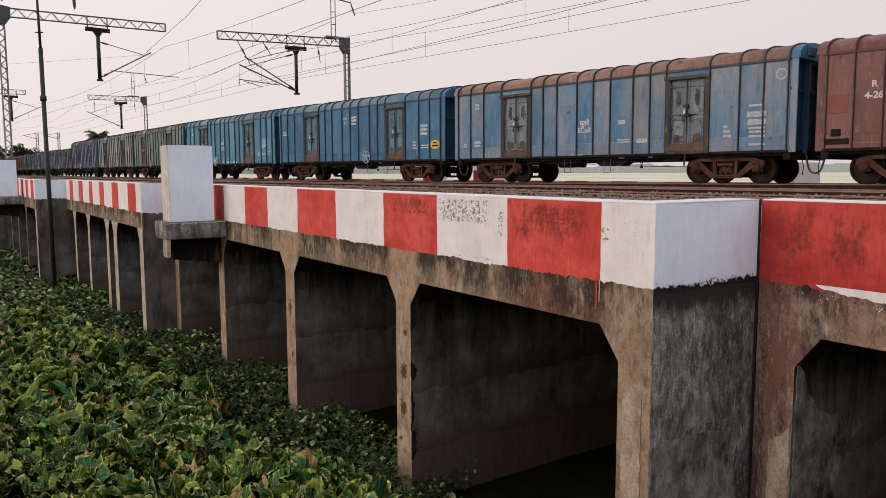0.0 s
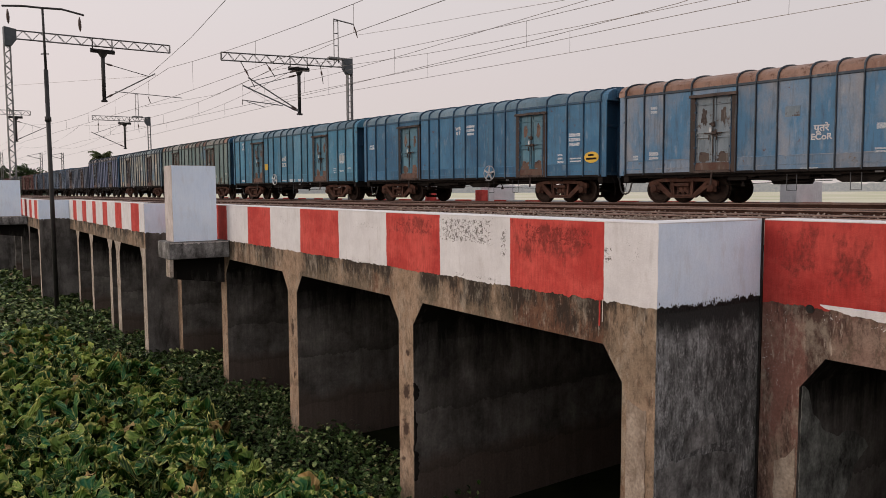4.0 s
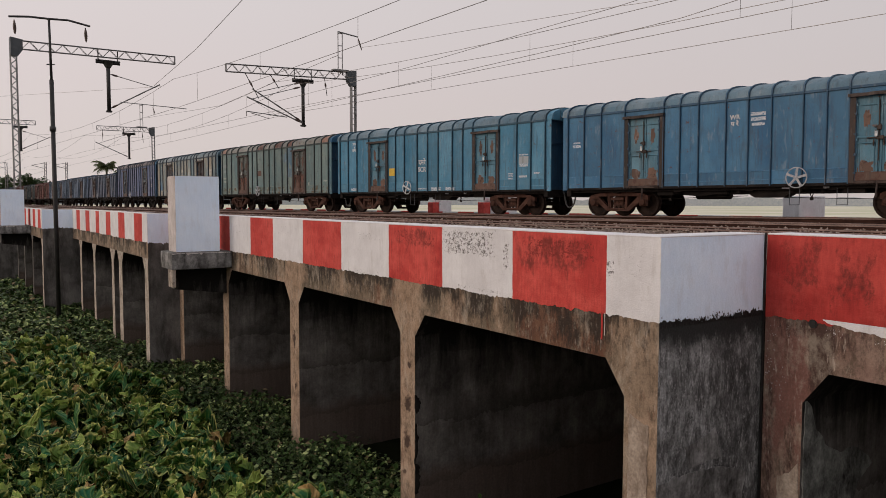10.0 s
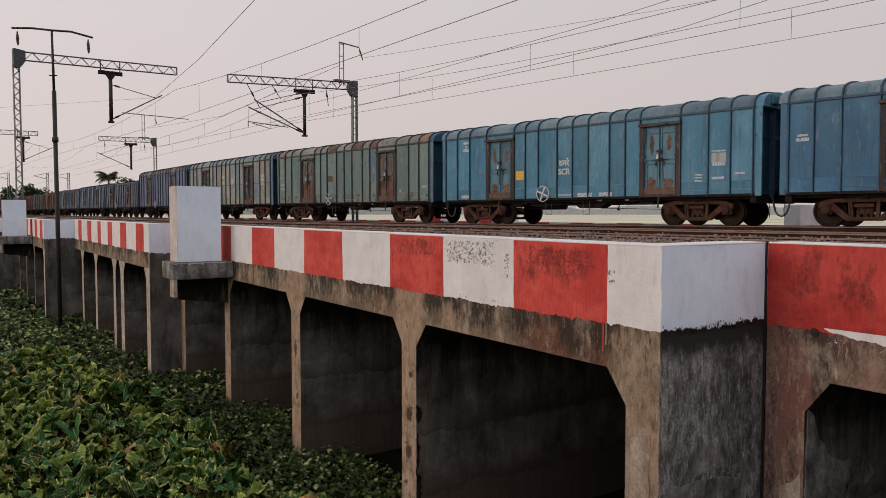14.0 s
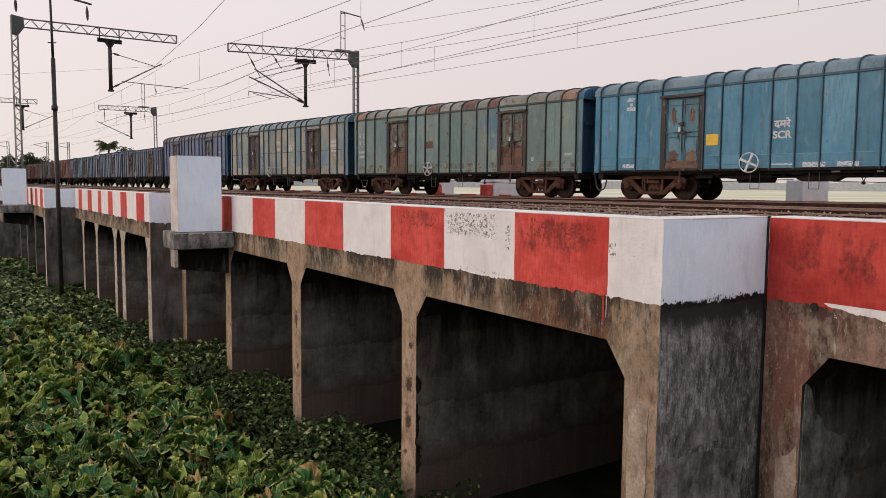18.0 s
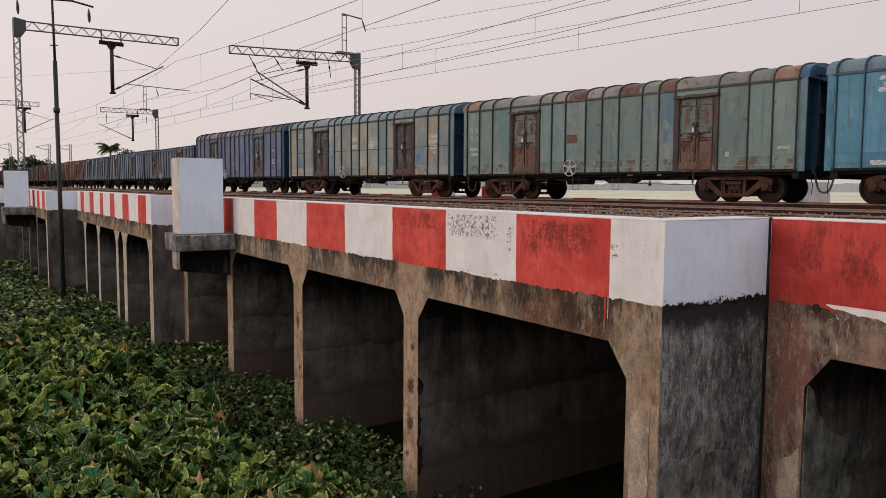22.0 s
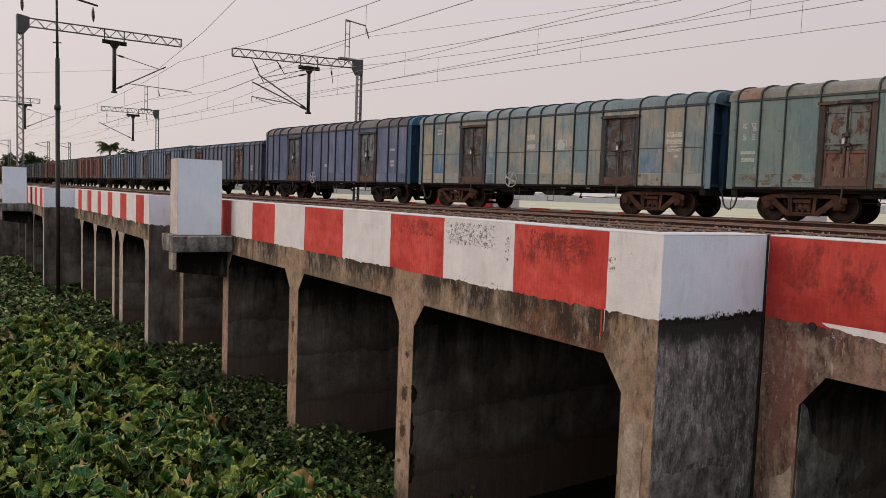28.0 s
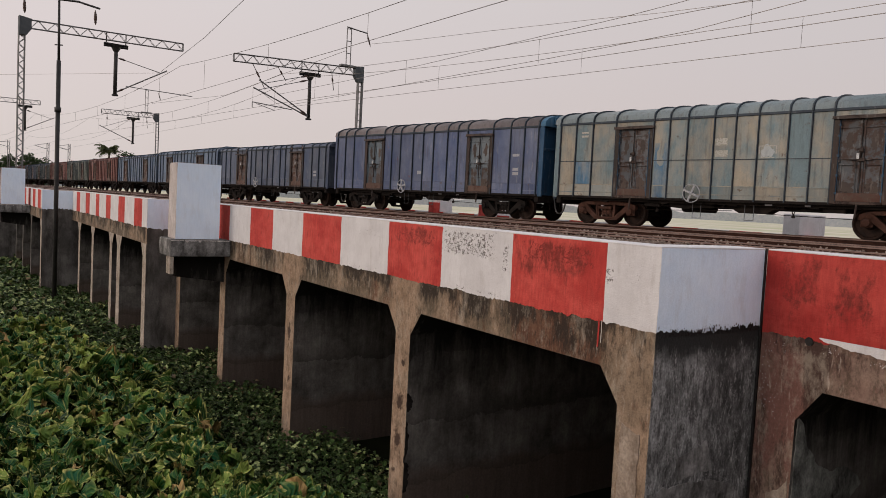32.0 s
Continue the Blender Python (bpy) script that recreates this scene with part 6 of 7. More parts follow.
LOWER_DOORS = {"blue": "blue_door", "olive": "rust_red", "beige": "rust_mix", "slate": "rust_mix", "grey_blue": "grey_door"}
TRAIN = [
    ("red", "red", "rust_door", "faded red covered freight wagon with stencilled letters", 3.59, True, None),
    ("grey_blue", "rust_roof", "grey_door", "greyed blue covered freight wagon with a rusty roof", 3.59, True, None),
    ("blue", "dull_roof", "blue_door", "blue covered freight wagon with rust-stained doors", 3.59, True, -1.5),
    ("teal", "dull_roof", "blue_door", "teal blue covered freight wagon with a yellow plate", 3.59, True, 1.27),
    ("olive", "olive_roof", "olive_door", "grey-green covered freight wagon with rusty brown doors", 3.59, True, 1.27),
    ("beige", "grey_roof", "rust_mix", "worn beige and blue covered freight wagon", 3.59, True, 1.27),
    ("slate", "grim_roof", "grey_door", "slate blue covered freight wagon with rust patches", 3.59, True, 1.27),
    ("navy", "navy", "rust_door", "lower dark blue covered freight wagon", 3.12, True, 1.27),
    ("steel_blue", "steel_blue", "grim_leaf", "steel blue covered freight wagon", 3.16, False, None),
    ("steel_blue", "navy", "rust_door", "lower steel blue freight wagon", 3.12, False, None),
    ("maroon", "maroon", "brown_door", "oxide red freight wagon", 3.12, False, None),
    ("moss", "moss", "rust_door", "mossy grey freight wagon", 3.12, False, None),
    ("maroon", "maroon", "brown_door", "oxide red freight wagon", 3.12, False, None),
    ("moss", "navy", "rust_door", "mossy grey freight wagon", 3.12, False, None),
    ("navy", "navy", "rust_door", "dark blue freight wagon", 3.12, False, None),
    ("maroon", "maroon", "brown_door", "oxide red freight wagon", 3.12, False, None),
    ("navy", "navy", "rust_door", "dark blue freight wagon", 3.12, False, None),
    ("maroon", "maroon", "brown_door", "oxide red freight wagon", 3.12, False, None),
]
WAGONS = []
for i, (p, rf, dr, label, eave, detail, hw) in enumerate(TRAIN):
    WAGONS.append(wagon(i, P[p], LOW[p], P[rf], P[dr], P[LOWER_DOORS.get(p, dr)], label, {3.59: 0.52, 3.16: 0.36, 3.12: 0.30}[eave], eave, detail=detail, wheel_at=hw))


def rolled(t):
    """Metres that the train has rolled by t, slowing a little."""
    return 1.9993 * t - 0.00115 * t * t + 0.02 + 0.12 / (1.0 + math.exp((t - 20.5) * 0.9))


def wagon_pose(i, t):
    """A wagon's pose on the line: its two bogies stay on it."""
    s = FIRST + (i - 1) * W_PITCH - rolled(t)
    a, b = line_at(s - 4.75), line_at(s + 4.75)
    yaw = math.degrees(math.atan2(b[1] - a[1], b[0] - a[0]))
    za, zb = rise_at(s - 4.75), rise_at(s + 4.75)
    return pose((a[0] + b[0]) / 2, (a[1] + b[1]) / 2, RAIL_Z + (za + zb) / 2, 0, math.degrees((za - zb) / 9.5), yaw)


# ---- stencils and plates on the wagons ----
def stencil(parent, text, x, z, size, material=None, label=""):
    """Readable lettering on a wagon's side, a skin proud of the panel."""
    cu = bpy.data.curves.new("lettering", "FONT")
    cu.body, cu.size, cu.extrude, cu.align_x = text, size, 0.002, "CENTER"
    cu.offset = size * 0.03
    cu.materials.append(material or MARK)
    ob = new("lettering", cu)
    ob.parent = parent
    ob.matrix_basis = pose(x, W_HALF + 0.016, z, 90, 0, 180)
    return tagged(ob, label or "white stencilled lettering")


def plate(parent, name, x, z, w, h, material, label=""):
    if name == "stencil_bar":
        ob = piece(name, "stencil_bar", lambda bm: box(bm, -0.5, 0.5, 0.0, 0.005, -0.5, 0.5), material, parent)
        ob.matrix_basis = Matrix.Translation((x, W_HALF + 0.013, z)) @ Matrix.Diagonal((w, 1.0, h, 1.0))
        return None
    bm = bmesh.new()
    box(bm, x - w / 2, x + w / 2, W_HALF + 0.001, W_HALF + 0.020, z - h / 2, z + h / 2, 0.004)
    return part(name, bm, material, parent, label)


red_w, grey_w, blue_w, teal_w, olive_w, beige_w, slate_w, navy_w = [w for w, _ in WAGONS[:8]]
stencil(red_w, "R", 5.50, 2.60, 0.24)
stencil(red_w, "4-26", 5.50, 2.30, 0.25)
plate(red_w, "patch", 6.38, 2.2, 0.5, 0.5, RED_PATCH, "brighter red repaint patch")
plate(red_w, "notice", 6.38, 1.18, 0.62, 0.16, UNDER, "dark notice panel")
plate(red_w, "notice", 6.42, 1.42, 0.26, 0.2, UNDER, "dark notice panel")
stencil(grey_w, "ECoR", 0.37, 1.80, 0.24, MARK)
stencil(grey_w, "\u092a\u0942\u0924\u0930\u0947", 0.37, 2.04, 0.26, MARK)
BARS = {
    grey_w: (BAR_GREY, ((-5.80, 2.33, 0.45, 0.07), (-5.81, 2.07, 0.58, 0.17), (-5.82, 1.84, 0.55, 0.16), (-5.83, 1.66, 0.5, 0.07), (-5.84, 1.55, 0.5, 0.07), (-5.84, 1.42, 0.5, 0.07), (-5.85, 1.18, 0.5, 0.07),
                        (-4.85, 1.74, 0.14, 0.08), (-4.90, 1.60, 0.2, 0.08), (-4.92, 1.46, 0.24, 0.08), (-1.17, 2.08, 0.28, 0.16), (5.64, 3.12, 0.24, 0.09), (5.64, 2.99, 0.24, 0.09),
                        (6.32, 1.56, 0.2, 0.06), (6.32, 1.47, 0.2, 0.06), (5.63, 1.62, 0.34, 0.12), (5.63, 1.48, 0.34, 0.08), (-1.25, 1.48, 0.5, 0.05), (-1.25, 1.40, 0.5, 0.05), (-1.96, 1.42, 0.4, 0.14), (0.68, 1.0, 0.5, 0.05))),
    blue_w: (BAR_BLUE, ((-5.6, 2.45, 0.5, 0.12), (-5.6, 2.28, 0.5, 0.12), (-5.6, 2.11, 0.45, 0.12), (-4.95, 1.75, 0.22, 0.07), (-4.95, 1.62, 0.22, 0.07), (-4.97, 1.49, 0.28, 0.07), (-5.65, 1.6, 0.5, 0.05), (-5.65, 1.5, 0.5, 0.05),
                    (-0.3, 3.10, 0.46, 0.10), (-0.3, 2.95, 0.44, 0.11), (-0.3, 2.79, 0.38, 0.09), (6.32, 2.62, 0.3, 0.06), (6.32, 2.50, 0.36, 0.10))),
    teal_w: (BAR_BLUE, ((5.49, 3.37, 0.3, 0.11), (5.48, 3.20, 0.1, 0.10), (5.47, 3.06, 0.38, 0.12), (5.52, 1.13, 0.5, 0.13), (-0.55, 1.08, 0.62, 0.14), (-1.45, 1.08, 0.55, 0.14), (0.35, 1.10, 0.6, 0.05),
                    (-5.62, 2.34, 0.48, 0.05), (-5.62, 1.94, 0.42, 0.12), (-4.95, 1.62, 0.26, 0.05), (-4.95, 1.53, 0.26, 0.05), (-4.95, 1.43, 0.24, 0.05), (-5.6, 1.5, 0.4, 0.08), (-6.3, 1.62, 0.3, 0.06))),
    olive_w: (BAR_OLIVE, ((6.33, 2.02, 0.45, 0.10), (6.31, 1.8, 0.4, 0.13), (-4.64, 1.48, 0.13, 0.16), (-6.35, 1.62, 0.36, 0.10))),
    beige_w: (BAR_BEIGE, ((0.45, 2.78, 0.42, 0.22), (0.42, 2.42, 0.40, 0.20), (-5.64, 2.66, 0.55, 0.17), (-5.64, 2.44, 0.6, 0.17), (-5.66, 2.20, 0.50, 0.18), (-1.02, 2.62, 0.52, 0.03), (-1.02, 2.28, 0.40, 0.02), (-1.27, 2.5, 0.03, 0.22), (-0.77, 2.5, 0.03, 0.22), (5.62, 3.25, 0.3, 0.07), (5.62, 3.12, 0.3, 0.07))),
    slate_w: (MARK_DIM, ((-5.6, 1.95, 0.3, 0.12), (-5.6, 1.78, 0.3, 0.12), (-5.6, 2.5, 0.35, 0.1), (0.2, 1.8, 0.3, 0.15))),
    navy_w: (MARK_DIM, ((-5.6, 1.8, 0.3, 0.12), (-5.6, 1.62, 0.3, 0.12))),
}
for wagon_thing, (ink, rows) in BARS.items():
    for x, z, w_, h_ in rows:
        plate(wagon_thing, "stencil_bar", x, z, w_, h_, ink)
stencil(blue_w, "WR", 0.42, 2.99, 0.19)
stencil(blue_w, "\u092a \u0930\u0947", 0.42, 2.79, 0.19)
plate(grey_w, "scrap_poster", 1.17, 2.65, 0.42, 0.30, P["grey_door"], "torn pale poster")
bm = bmesh.new()
prism(bm, [(-6.35 + 0.31 * math.cos(k * math.pi / 14), 1.62 + 0.20 * math.sin(k * math.pi / 14)) for k in range(28)], "y", W_HALF + 0.001, W_HALF + 0.020)
oval = part("yellow_plate", bm, YELLOW, blue_w, "oval yellow plate with black lines")
for dx, dz, w_ in ((0.02, 0.075, 0.24), (0.0, -0.05, 0.44)):
    bm = bmesh.new()
    box(bm, -6.35 + dx - w_ / 2, -6.35 + dx + w_ / 2, W_HALF + 0.021, W_HALF + 0.023, 1.62 + dz - 0.035, 1.62 + dz + 0.035)
    part("stencil_bar", bm, UNDER, oval)
stencil(teal_w, "SCR", 0.38, 1.86, 0.30)
stencil(teal_w, "\u0926\u092e\u0930\u0947", 0.38, 2.18, 0.30)
plate(teal_w, "yellow_plate", 2.53, 1.90, 0.40, 0.35, YELLOW, "square yellow plate")
plate(teal_w, "white_box", -5.62, 2.14, 0.48, 0.28, P["pale_patch"], "white-edged number panel")
stencil(olive_w, "S  E", 6.32, 2.40, 0.25, MARK_DIM)
stencil(olive_w, "\u0926  \u092a\u0942", 6.32, 2.74, 0.25, MARK_DIM)
plate(olive_w, "sign", 1.31, 2.22, 0.46, 0.30, P["rust_red"], "rust-red stencilled sign")
bm = bmesh.new()
lathe(bm, [(W_HALF + 0.001, 0.17), (W_HALF + 0.022, 0.17)], (-6.5, 0, 3.17), "y", 24)
part("round_mark", bm, MARK_DIM, grey_w, "faded round white mark")
bm = bmesh.new()
lathe(bm, [(W_HALF + 0.021, 0.12), (W_HALF + 0.024, 0.12)], (-6.5, 0, 3.17), "y", 24)
part("round_mark", bm, P["grey_blue"], grey_w)
for wagon_thing, x, z, wide, tall, coat, seed in ((olive_w, -1.98, 2.95, 0.22, 0.42, "dull_roof", 3), (beige_w, -1.02, 2.46, 0.24, 0.20, "pale_patch", 6), (beige_w, -5.72, 1.96, 0.10, 0.07, "pale_patch", 9)):
    bm = bmesh.new()
    build_rust_patch(bm, seed, wide, tall)
    blot = part("paint_blot", bm, P[coat], wagon_thing, "faded patch of older paint")
    blot.matrix_basis = pose(x, W_HALF + 0.012, z)
for x0, x1, z0, z1 in ((-5.24, -4.40, 1.42, 2.21), (2.22, 2.76, 1.42, 2.80), (-6.66, -6.04, 1.0, 1.38), (2.22, 2.76, 1.0, 1.38), (5.30, 5.98, 1.42, 2.21)):
    bm = bmesh.new()
    box(bm, x0, x1, W_HALF - 0.004, W_HALF + 0.0125, z0, z1, 0.004)
    part("repainted_panel", bm, P["blue_over_beige"], beige_w, "older blue paint showing on a panel")
bm = bmesh.new()
box(bm, -2.79, -2.28, W_HALF - 0.004, W_HALF + 0.0125, 1.9, 3.52, 0.004)
part("repainted_panel", bm, P["dull_roof"], olive_w, "bluish repaint on one panel")
# sheets of the roof replaced or bared to rust on the grey-green wagon
for lo_x, hi_x in ((0.71, 1.47), (-1.47, -0.71), (-2.83, -2.19), (6.02, 6.70), (-6.74, -6.0)):
    bm = bmesh.new()
    pts = roof_arc(3.59, 0.522, W_HALF + 0.016)
    lo_v = [bm.verts.new((lo_x, y, z + 0.003)) for y, z in pts]
    hi_v = [bm.verts.new((hi_x, y, z + 0.003)) for y, z in pts]
    for k in range(len(pts) - 1):
        bm.faces.new((lo_v[k], hi_v[k], hi_v[k + 1], lo_v[k + 1])).smooth = True
    part("roof_sheet", bm, P["rust_roof"] if abs(lo_x) > 6 else P["rust_red"], olive_w, "rusted roof sheet")

# ---- overhead line ----
def lattice(bm, p, q, size, r=0.03, bays=12, flat=False):
    """A square lattice girder from p to q: four chords and zigzag bracing."""
    p, q = Vector(p), Vector(q)
    d = (q - p).normalized()
    side = d.cross(Vector((0, 0, 1)))
    side = side.normalized() if side.length > 0.1 else Vector((1, 0, 0))
    up = side.cross(d).normalized()
    deep = size * (0.3 if flat else 1.0)
    cs = [side * a * deep / 2 + up * b * size / 2 for a, b in ((-1, -1), (1, -1), (1, 1), (-1, 1))]
    for c in cs:
        tube(bm, p + c, q + c, r, sides=4)
    for k in range(bays):
        a, b = p.lerp(q, k / bays), p.lerp(q, (k + 1) / bays)
        for n in (range(4) if not flat else (1, 3)):
            c0, c1 = (cs[n], cs[(n + 1) % 4]) if (k + (n == 1 or n == 0)) % 2 else (cs[(n + 1) % 4], cs[n])
            tube(bm, a + c0, b + c1, r * 0.55, sides=4)


def insulator(parent, p, q, r=0.06):
    p, q = Vector(p), Vector(q)
    bm = bmesh.new()
    turn = (q - p).to_track_quat("Z", "Y").to_matrix()
    outline = [(0.0, 0.35), (0.10, 0.45)]         # one turned spindle with shallow sheds
    for k in range(7):
        full = math.sin(math.pi * (k + 1.2) / 9) ** 0.5
        outline += [(0.12 + k * 0.11, 0.78 * full), (0.15 + k * 0.11, full), (0.20 + k * 0.11, 0.95 * full)]
    outline += [(0.92, 0.45), (1.0, 0.35)]
    rings = []
    for f, wide in outline:
        rings.append([bm.verts.new(p.lerp(q, f) + turn @ Vector((math.cos(a * 0.7854), math.sin(a * 0.7854), 0)) * (r * wide)) for a in range(8)])
    for lo, hi in zip(rings, rings[1:]):
        for a in range(8):
            bm.faces.new((lo[a], lo[(a + 1) % 8], hi[(a + 1) % 8], hi[a]))
    bm.faces.new(rings[0][::-1])
    bm.faces.new(rings[-1])
    return part("insulator", bm, INSULATOR, parent, "ribbed brown porcelain insulator")


def bracket(parent, low, top, tip, steady):
    """A cantilever: bracket tube with insulator, stay, and a steady arm to the contact wire."""
    low, top, tip = Vector(low), Vector(top), Vector(tip)
    insulator(parent, low.lerp(tip, 0.05), low.lerp(tip, 0.20), 0.062)
    bm = bmesh.new()
    tube(bm, low, tip + (tip - low).normalized() * 0.35, 0.036, sides=6)
    part("bracket_tube", bm, STEEL, parent)
    insulator(parent, top.lerp(tip, 0.05), top.lerp(tip, 0.22), 0.058)
    bm = bmesh.new()
    tube(bm, top, tip, 0.022, sides=6)
    part("stay_tube", bm, STEEL, parent)
    if steady:
        a, b = Vector(steady[0]), Vector(steady[1])
        bm = bmesh.new()
        tube(bm, a, b, 0.026, sides=6)
        tube(bm, a.lerp(b, 0.9) + Vector((0, 0, -0.05)), a.lerp(b, 0.45) + Vector((0, 0, -0.22)), 0.018, sides=6)
        tube(bm, b, b + Vector((0, 0, -0.25)), 0.02, sides=6)
        tube(bm, tip, a.lerp(b, 0.25), 0.008, sides=4)
        part("steady_arm", bm, STEEL, parent)


def boom_mast(x, y, tip, height, lattice_post=True, base=-0.6, ext=False, tee=False, drops=(), hangers=(), label="", size=0.42):
    """A mast with a long lattice boom to the point tip (x, y, z). drops: (share of the boom, length, brackets)."""
    ob = thing("boom_mast", Matrix(), label, "catenary mast", "catenary masts")
    top = Vector((x, y, height))
    tip = Vector(tip)
    v = Vector((tip.x - x, tip.y - y, 0)).normalized()
    w = Vector((v.y, -v.x, 0))
    bm = bmesh.new()
    if lattice_post:
        lattice(bm, (x, y, base), (x, y, height - 0.5), 0.27, 0.030, 32)
    else:
        for d in (-0.13, 0.13):
            p = v * d
            box(bm, x + p.x - 0.025, x + p.x + 0.025, y + p.y - 0.13, y + p.y + 0.13, base, height - 0.5)
        for k in range(int((height - base) / 0.33) - 1):
            z = base + 0.25 + k * 0.33
            a = v * 0.13
            tube(bm, (x - a.x, y - a.y - 0.12, z), (x + a.x, y + a.y - 0.12, z), 0.02, sides=4)
    part("mast", bm, STEEL, ob, "grey steel mast")
    bm = bmesh.new()
    a, b = top - v * 0.14, top + v * 0.40
    pts = [(a, 0.32), (b, 0.24), (b, -0.28), (top + v * 0.18, -0.60), (top - v * 0.14, -0.60), (a, -0.28)]
    lo = [bm.verts.new(p - w * 0.2 + Vector((0, 0, z))) for p, z in pts]
    hi = [bm.verts.new(p + w * 0.2 + Vector((0, 0, z))) for p, z in pts]
    bm.faces.new(lo), bm.faces.new(hi[::-1])
    for i in range(6):
        bm.faces.new((lo[i], hi[i], hi[(i + 1) % 6], lo[(i + 1) % 6]))
    bmesh.ops.recalc_face_normals(bm, faces=list(bm.faces))
    part("head_plate", bm, STEEL_MID, ob, "dark gusset plate at the mast head")
    bm = bmesh.new()
    start = top + v * 0.36
    lattice(bm, start, tip, size, 0.026, 20, True)
    for e in (tip,):
        box(bm, e.x - 0.03, e.x + 0.03, e.y - size * 0.15, e.y + size * 0.15, e.z - size / 2, e.z + size / 2)
    part("boom", bm, STEEL, ob, "slender lattice boom")
    for share, length, brackets in drops:
        p = top.lerp(tip, share) - Vector((0, 0, size / 2))
        low = p - Vector((0, 0, length))
        bm = bmesh.new()
        for sgn in (-0.5, 0.5):
            tube(bm, p + v * sgn + Vector((0, 0, size)), p + v * sgn - Vector((0, 0, 0.2)), 0.03, sides=4)
        c0, c1 = p - v * 0.62 - Vector((0, 0, 0.2)), p + v * 0.62 - Vector((0, 0, 0.2))
        for dz in (0.0, -0.09):
            tube(bm, c0 + Vector((0, 0, dz)), c1 + Vector((0, 0, dz)), 0.07, sides=4)
        tube(bm, p - Vector((0, 0, 0.2)), p - Vector((0, 0, 0.55)), 0.34, 0.13, 6)
        tube(bm, p - Vector((0, 0, 0.2)), low, 0.10, sides=8)
        box(bm, low.x - 0.15, low.x + 0.15, low.y - 0.1, low.y + 0.1, low.z - 0.08, low.z + 0.02, 0.02)
        part("drop_arm", bm, STEEL_DARK, ob, "dark drop arm hanging from the boom")
        for rise_low, rise_top, end, steady in brackets:
            bracket(ob, low + Vector((0, 0, rise_low)), low + Vector((0, 0, rise_top)), end, steady)
    for share, dx, dz in hangers:
        p = top.lerp(tip, share) - Vector((0, 0, size / 2))
        q = p + v * dx - Vector((0, 0, dz))
        bm = bmesh.new()
        tube(bm, p, q, 0.022, sides=5)
        part("hanger", bm, STEEL_DARK, ob)
        insulator(ob, p.lerp(q, 0.25), p.lerp(q, 0.55), 0.06)
    if ext:
        bm = bmesh.new()
        p = top + v * ext[0]
        for d in (-0.13, 0.13):
            tube(bm, p + v * d, p + v * d + Vector((0, 0, ext[1])), 0.03, sides=4)
        for k in range(4):
            z = Vector((0, 0, 0.3 + k * (ext[1] - 0.4) / 3))
            tube(bm, p - v * 0.13 + z, p + v * 0.13 + z, 0.025, sides=4)
        box(bm, p.x - 0.5, p.x + 0.5, p.y - 0.15, p.y + 0.15, p.z + 0.22, p.z + 0.32)
        end = p - v * 1.1 + Vector((0, 0, ext[1] - 0.18))
        tube(bm, p + v * (2.0 if tee else 0.15) + Vector((0, 0, ext[1] + (0.1 if tee else 0.0))), end - v * (3.4 if tee else 0.0), 0.04, sides=4)
        part("feeder_frame", bm, STEEL, ob, "small steel frame for the feeder wire")
        insulator(ob, end, end - v * 0.25 - Vector((0, 0, 0.75)), 0.05)
    return ob


boom_mast(15.1, 40.0, (7.75, 40.7, 7.62), 7.75, False, ext=(0.80, 2.5),
          drops=((0.415, 2.75, ((0.1, 2.2, (8.35, 38.4, 5.72), ((10.6, 39.2, 5.0), (8.1, 38.5, 5.08))), (0.15, 2.45, (8.95, 39.2, 6.22), None)),),),
          hangers=((0.86, -0.75, 1.35), (0.67, -0.5, 0.75), (0.24, -0.15, 1.0)), label="grey steel mast with a lattice boom over two tracks")
boom_mast(-2.08, 43.6, (6.0, 44.4, 8.38), 8.22, True,
          drops=((0.555, 2.85, ((0.1, 2.0, (4.62, 43.4, 6.62), None),),),), label="lattice steel mast with a boom reaching over the near track")
boom_mast(13.2, 81.6, (7.9, 82.0, 7.75), 7.75, False, ext=(1.1, 2.6), tee=True,
          drops=((0.44, 2.75, ((0.1, 2.5, (7.7, 80, 6.05), None),),),), hangers=((0.2, -0.1, 1.1), (0.9, 0.0, 1.1)), label="distant grey steel mast with a lattice boom")
boom_mast(-4.9, 86.0, (2.9, 86.4, 8.3), 8.2, True, drops=((0.83, 2.6, ((0.1, 2.0, (3.8, 85.0, 6.7), None),)),), label="distant lattice steel mast with a boom")
for x, y, height in ((4.95, 160.0, 7.7), (11.4, 160.0, 7.8), (15.0, 160.0, 7.9)):
    far_mast = thing("far_mast", pose(x, y, 0), "far steel catenary mast in the haze", "catenary mast", "catenary masts")
    bm = bmesh.new()
    lattice(bm, (0, 0, -4.6), (0, 0, height), 0.36, 0.04, 20)
    part("mast", bm, STEEL, far_mast)
    bm = bmesh.new()
    tube(bm, (0, 0, height - 1.2), (-2.3, 0, height - 0.6), 0.05, sides=5)
    tube(bm, (0, 0, height - 0.1), (-2.3, 0, height - 0.6), 0.04, sides=5)
    part("bracket", bm, STEEL, far_mast)


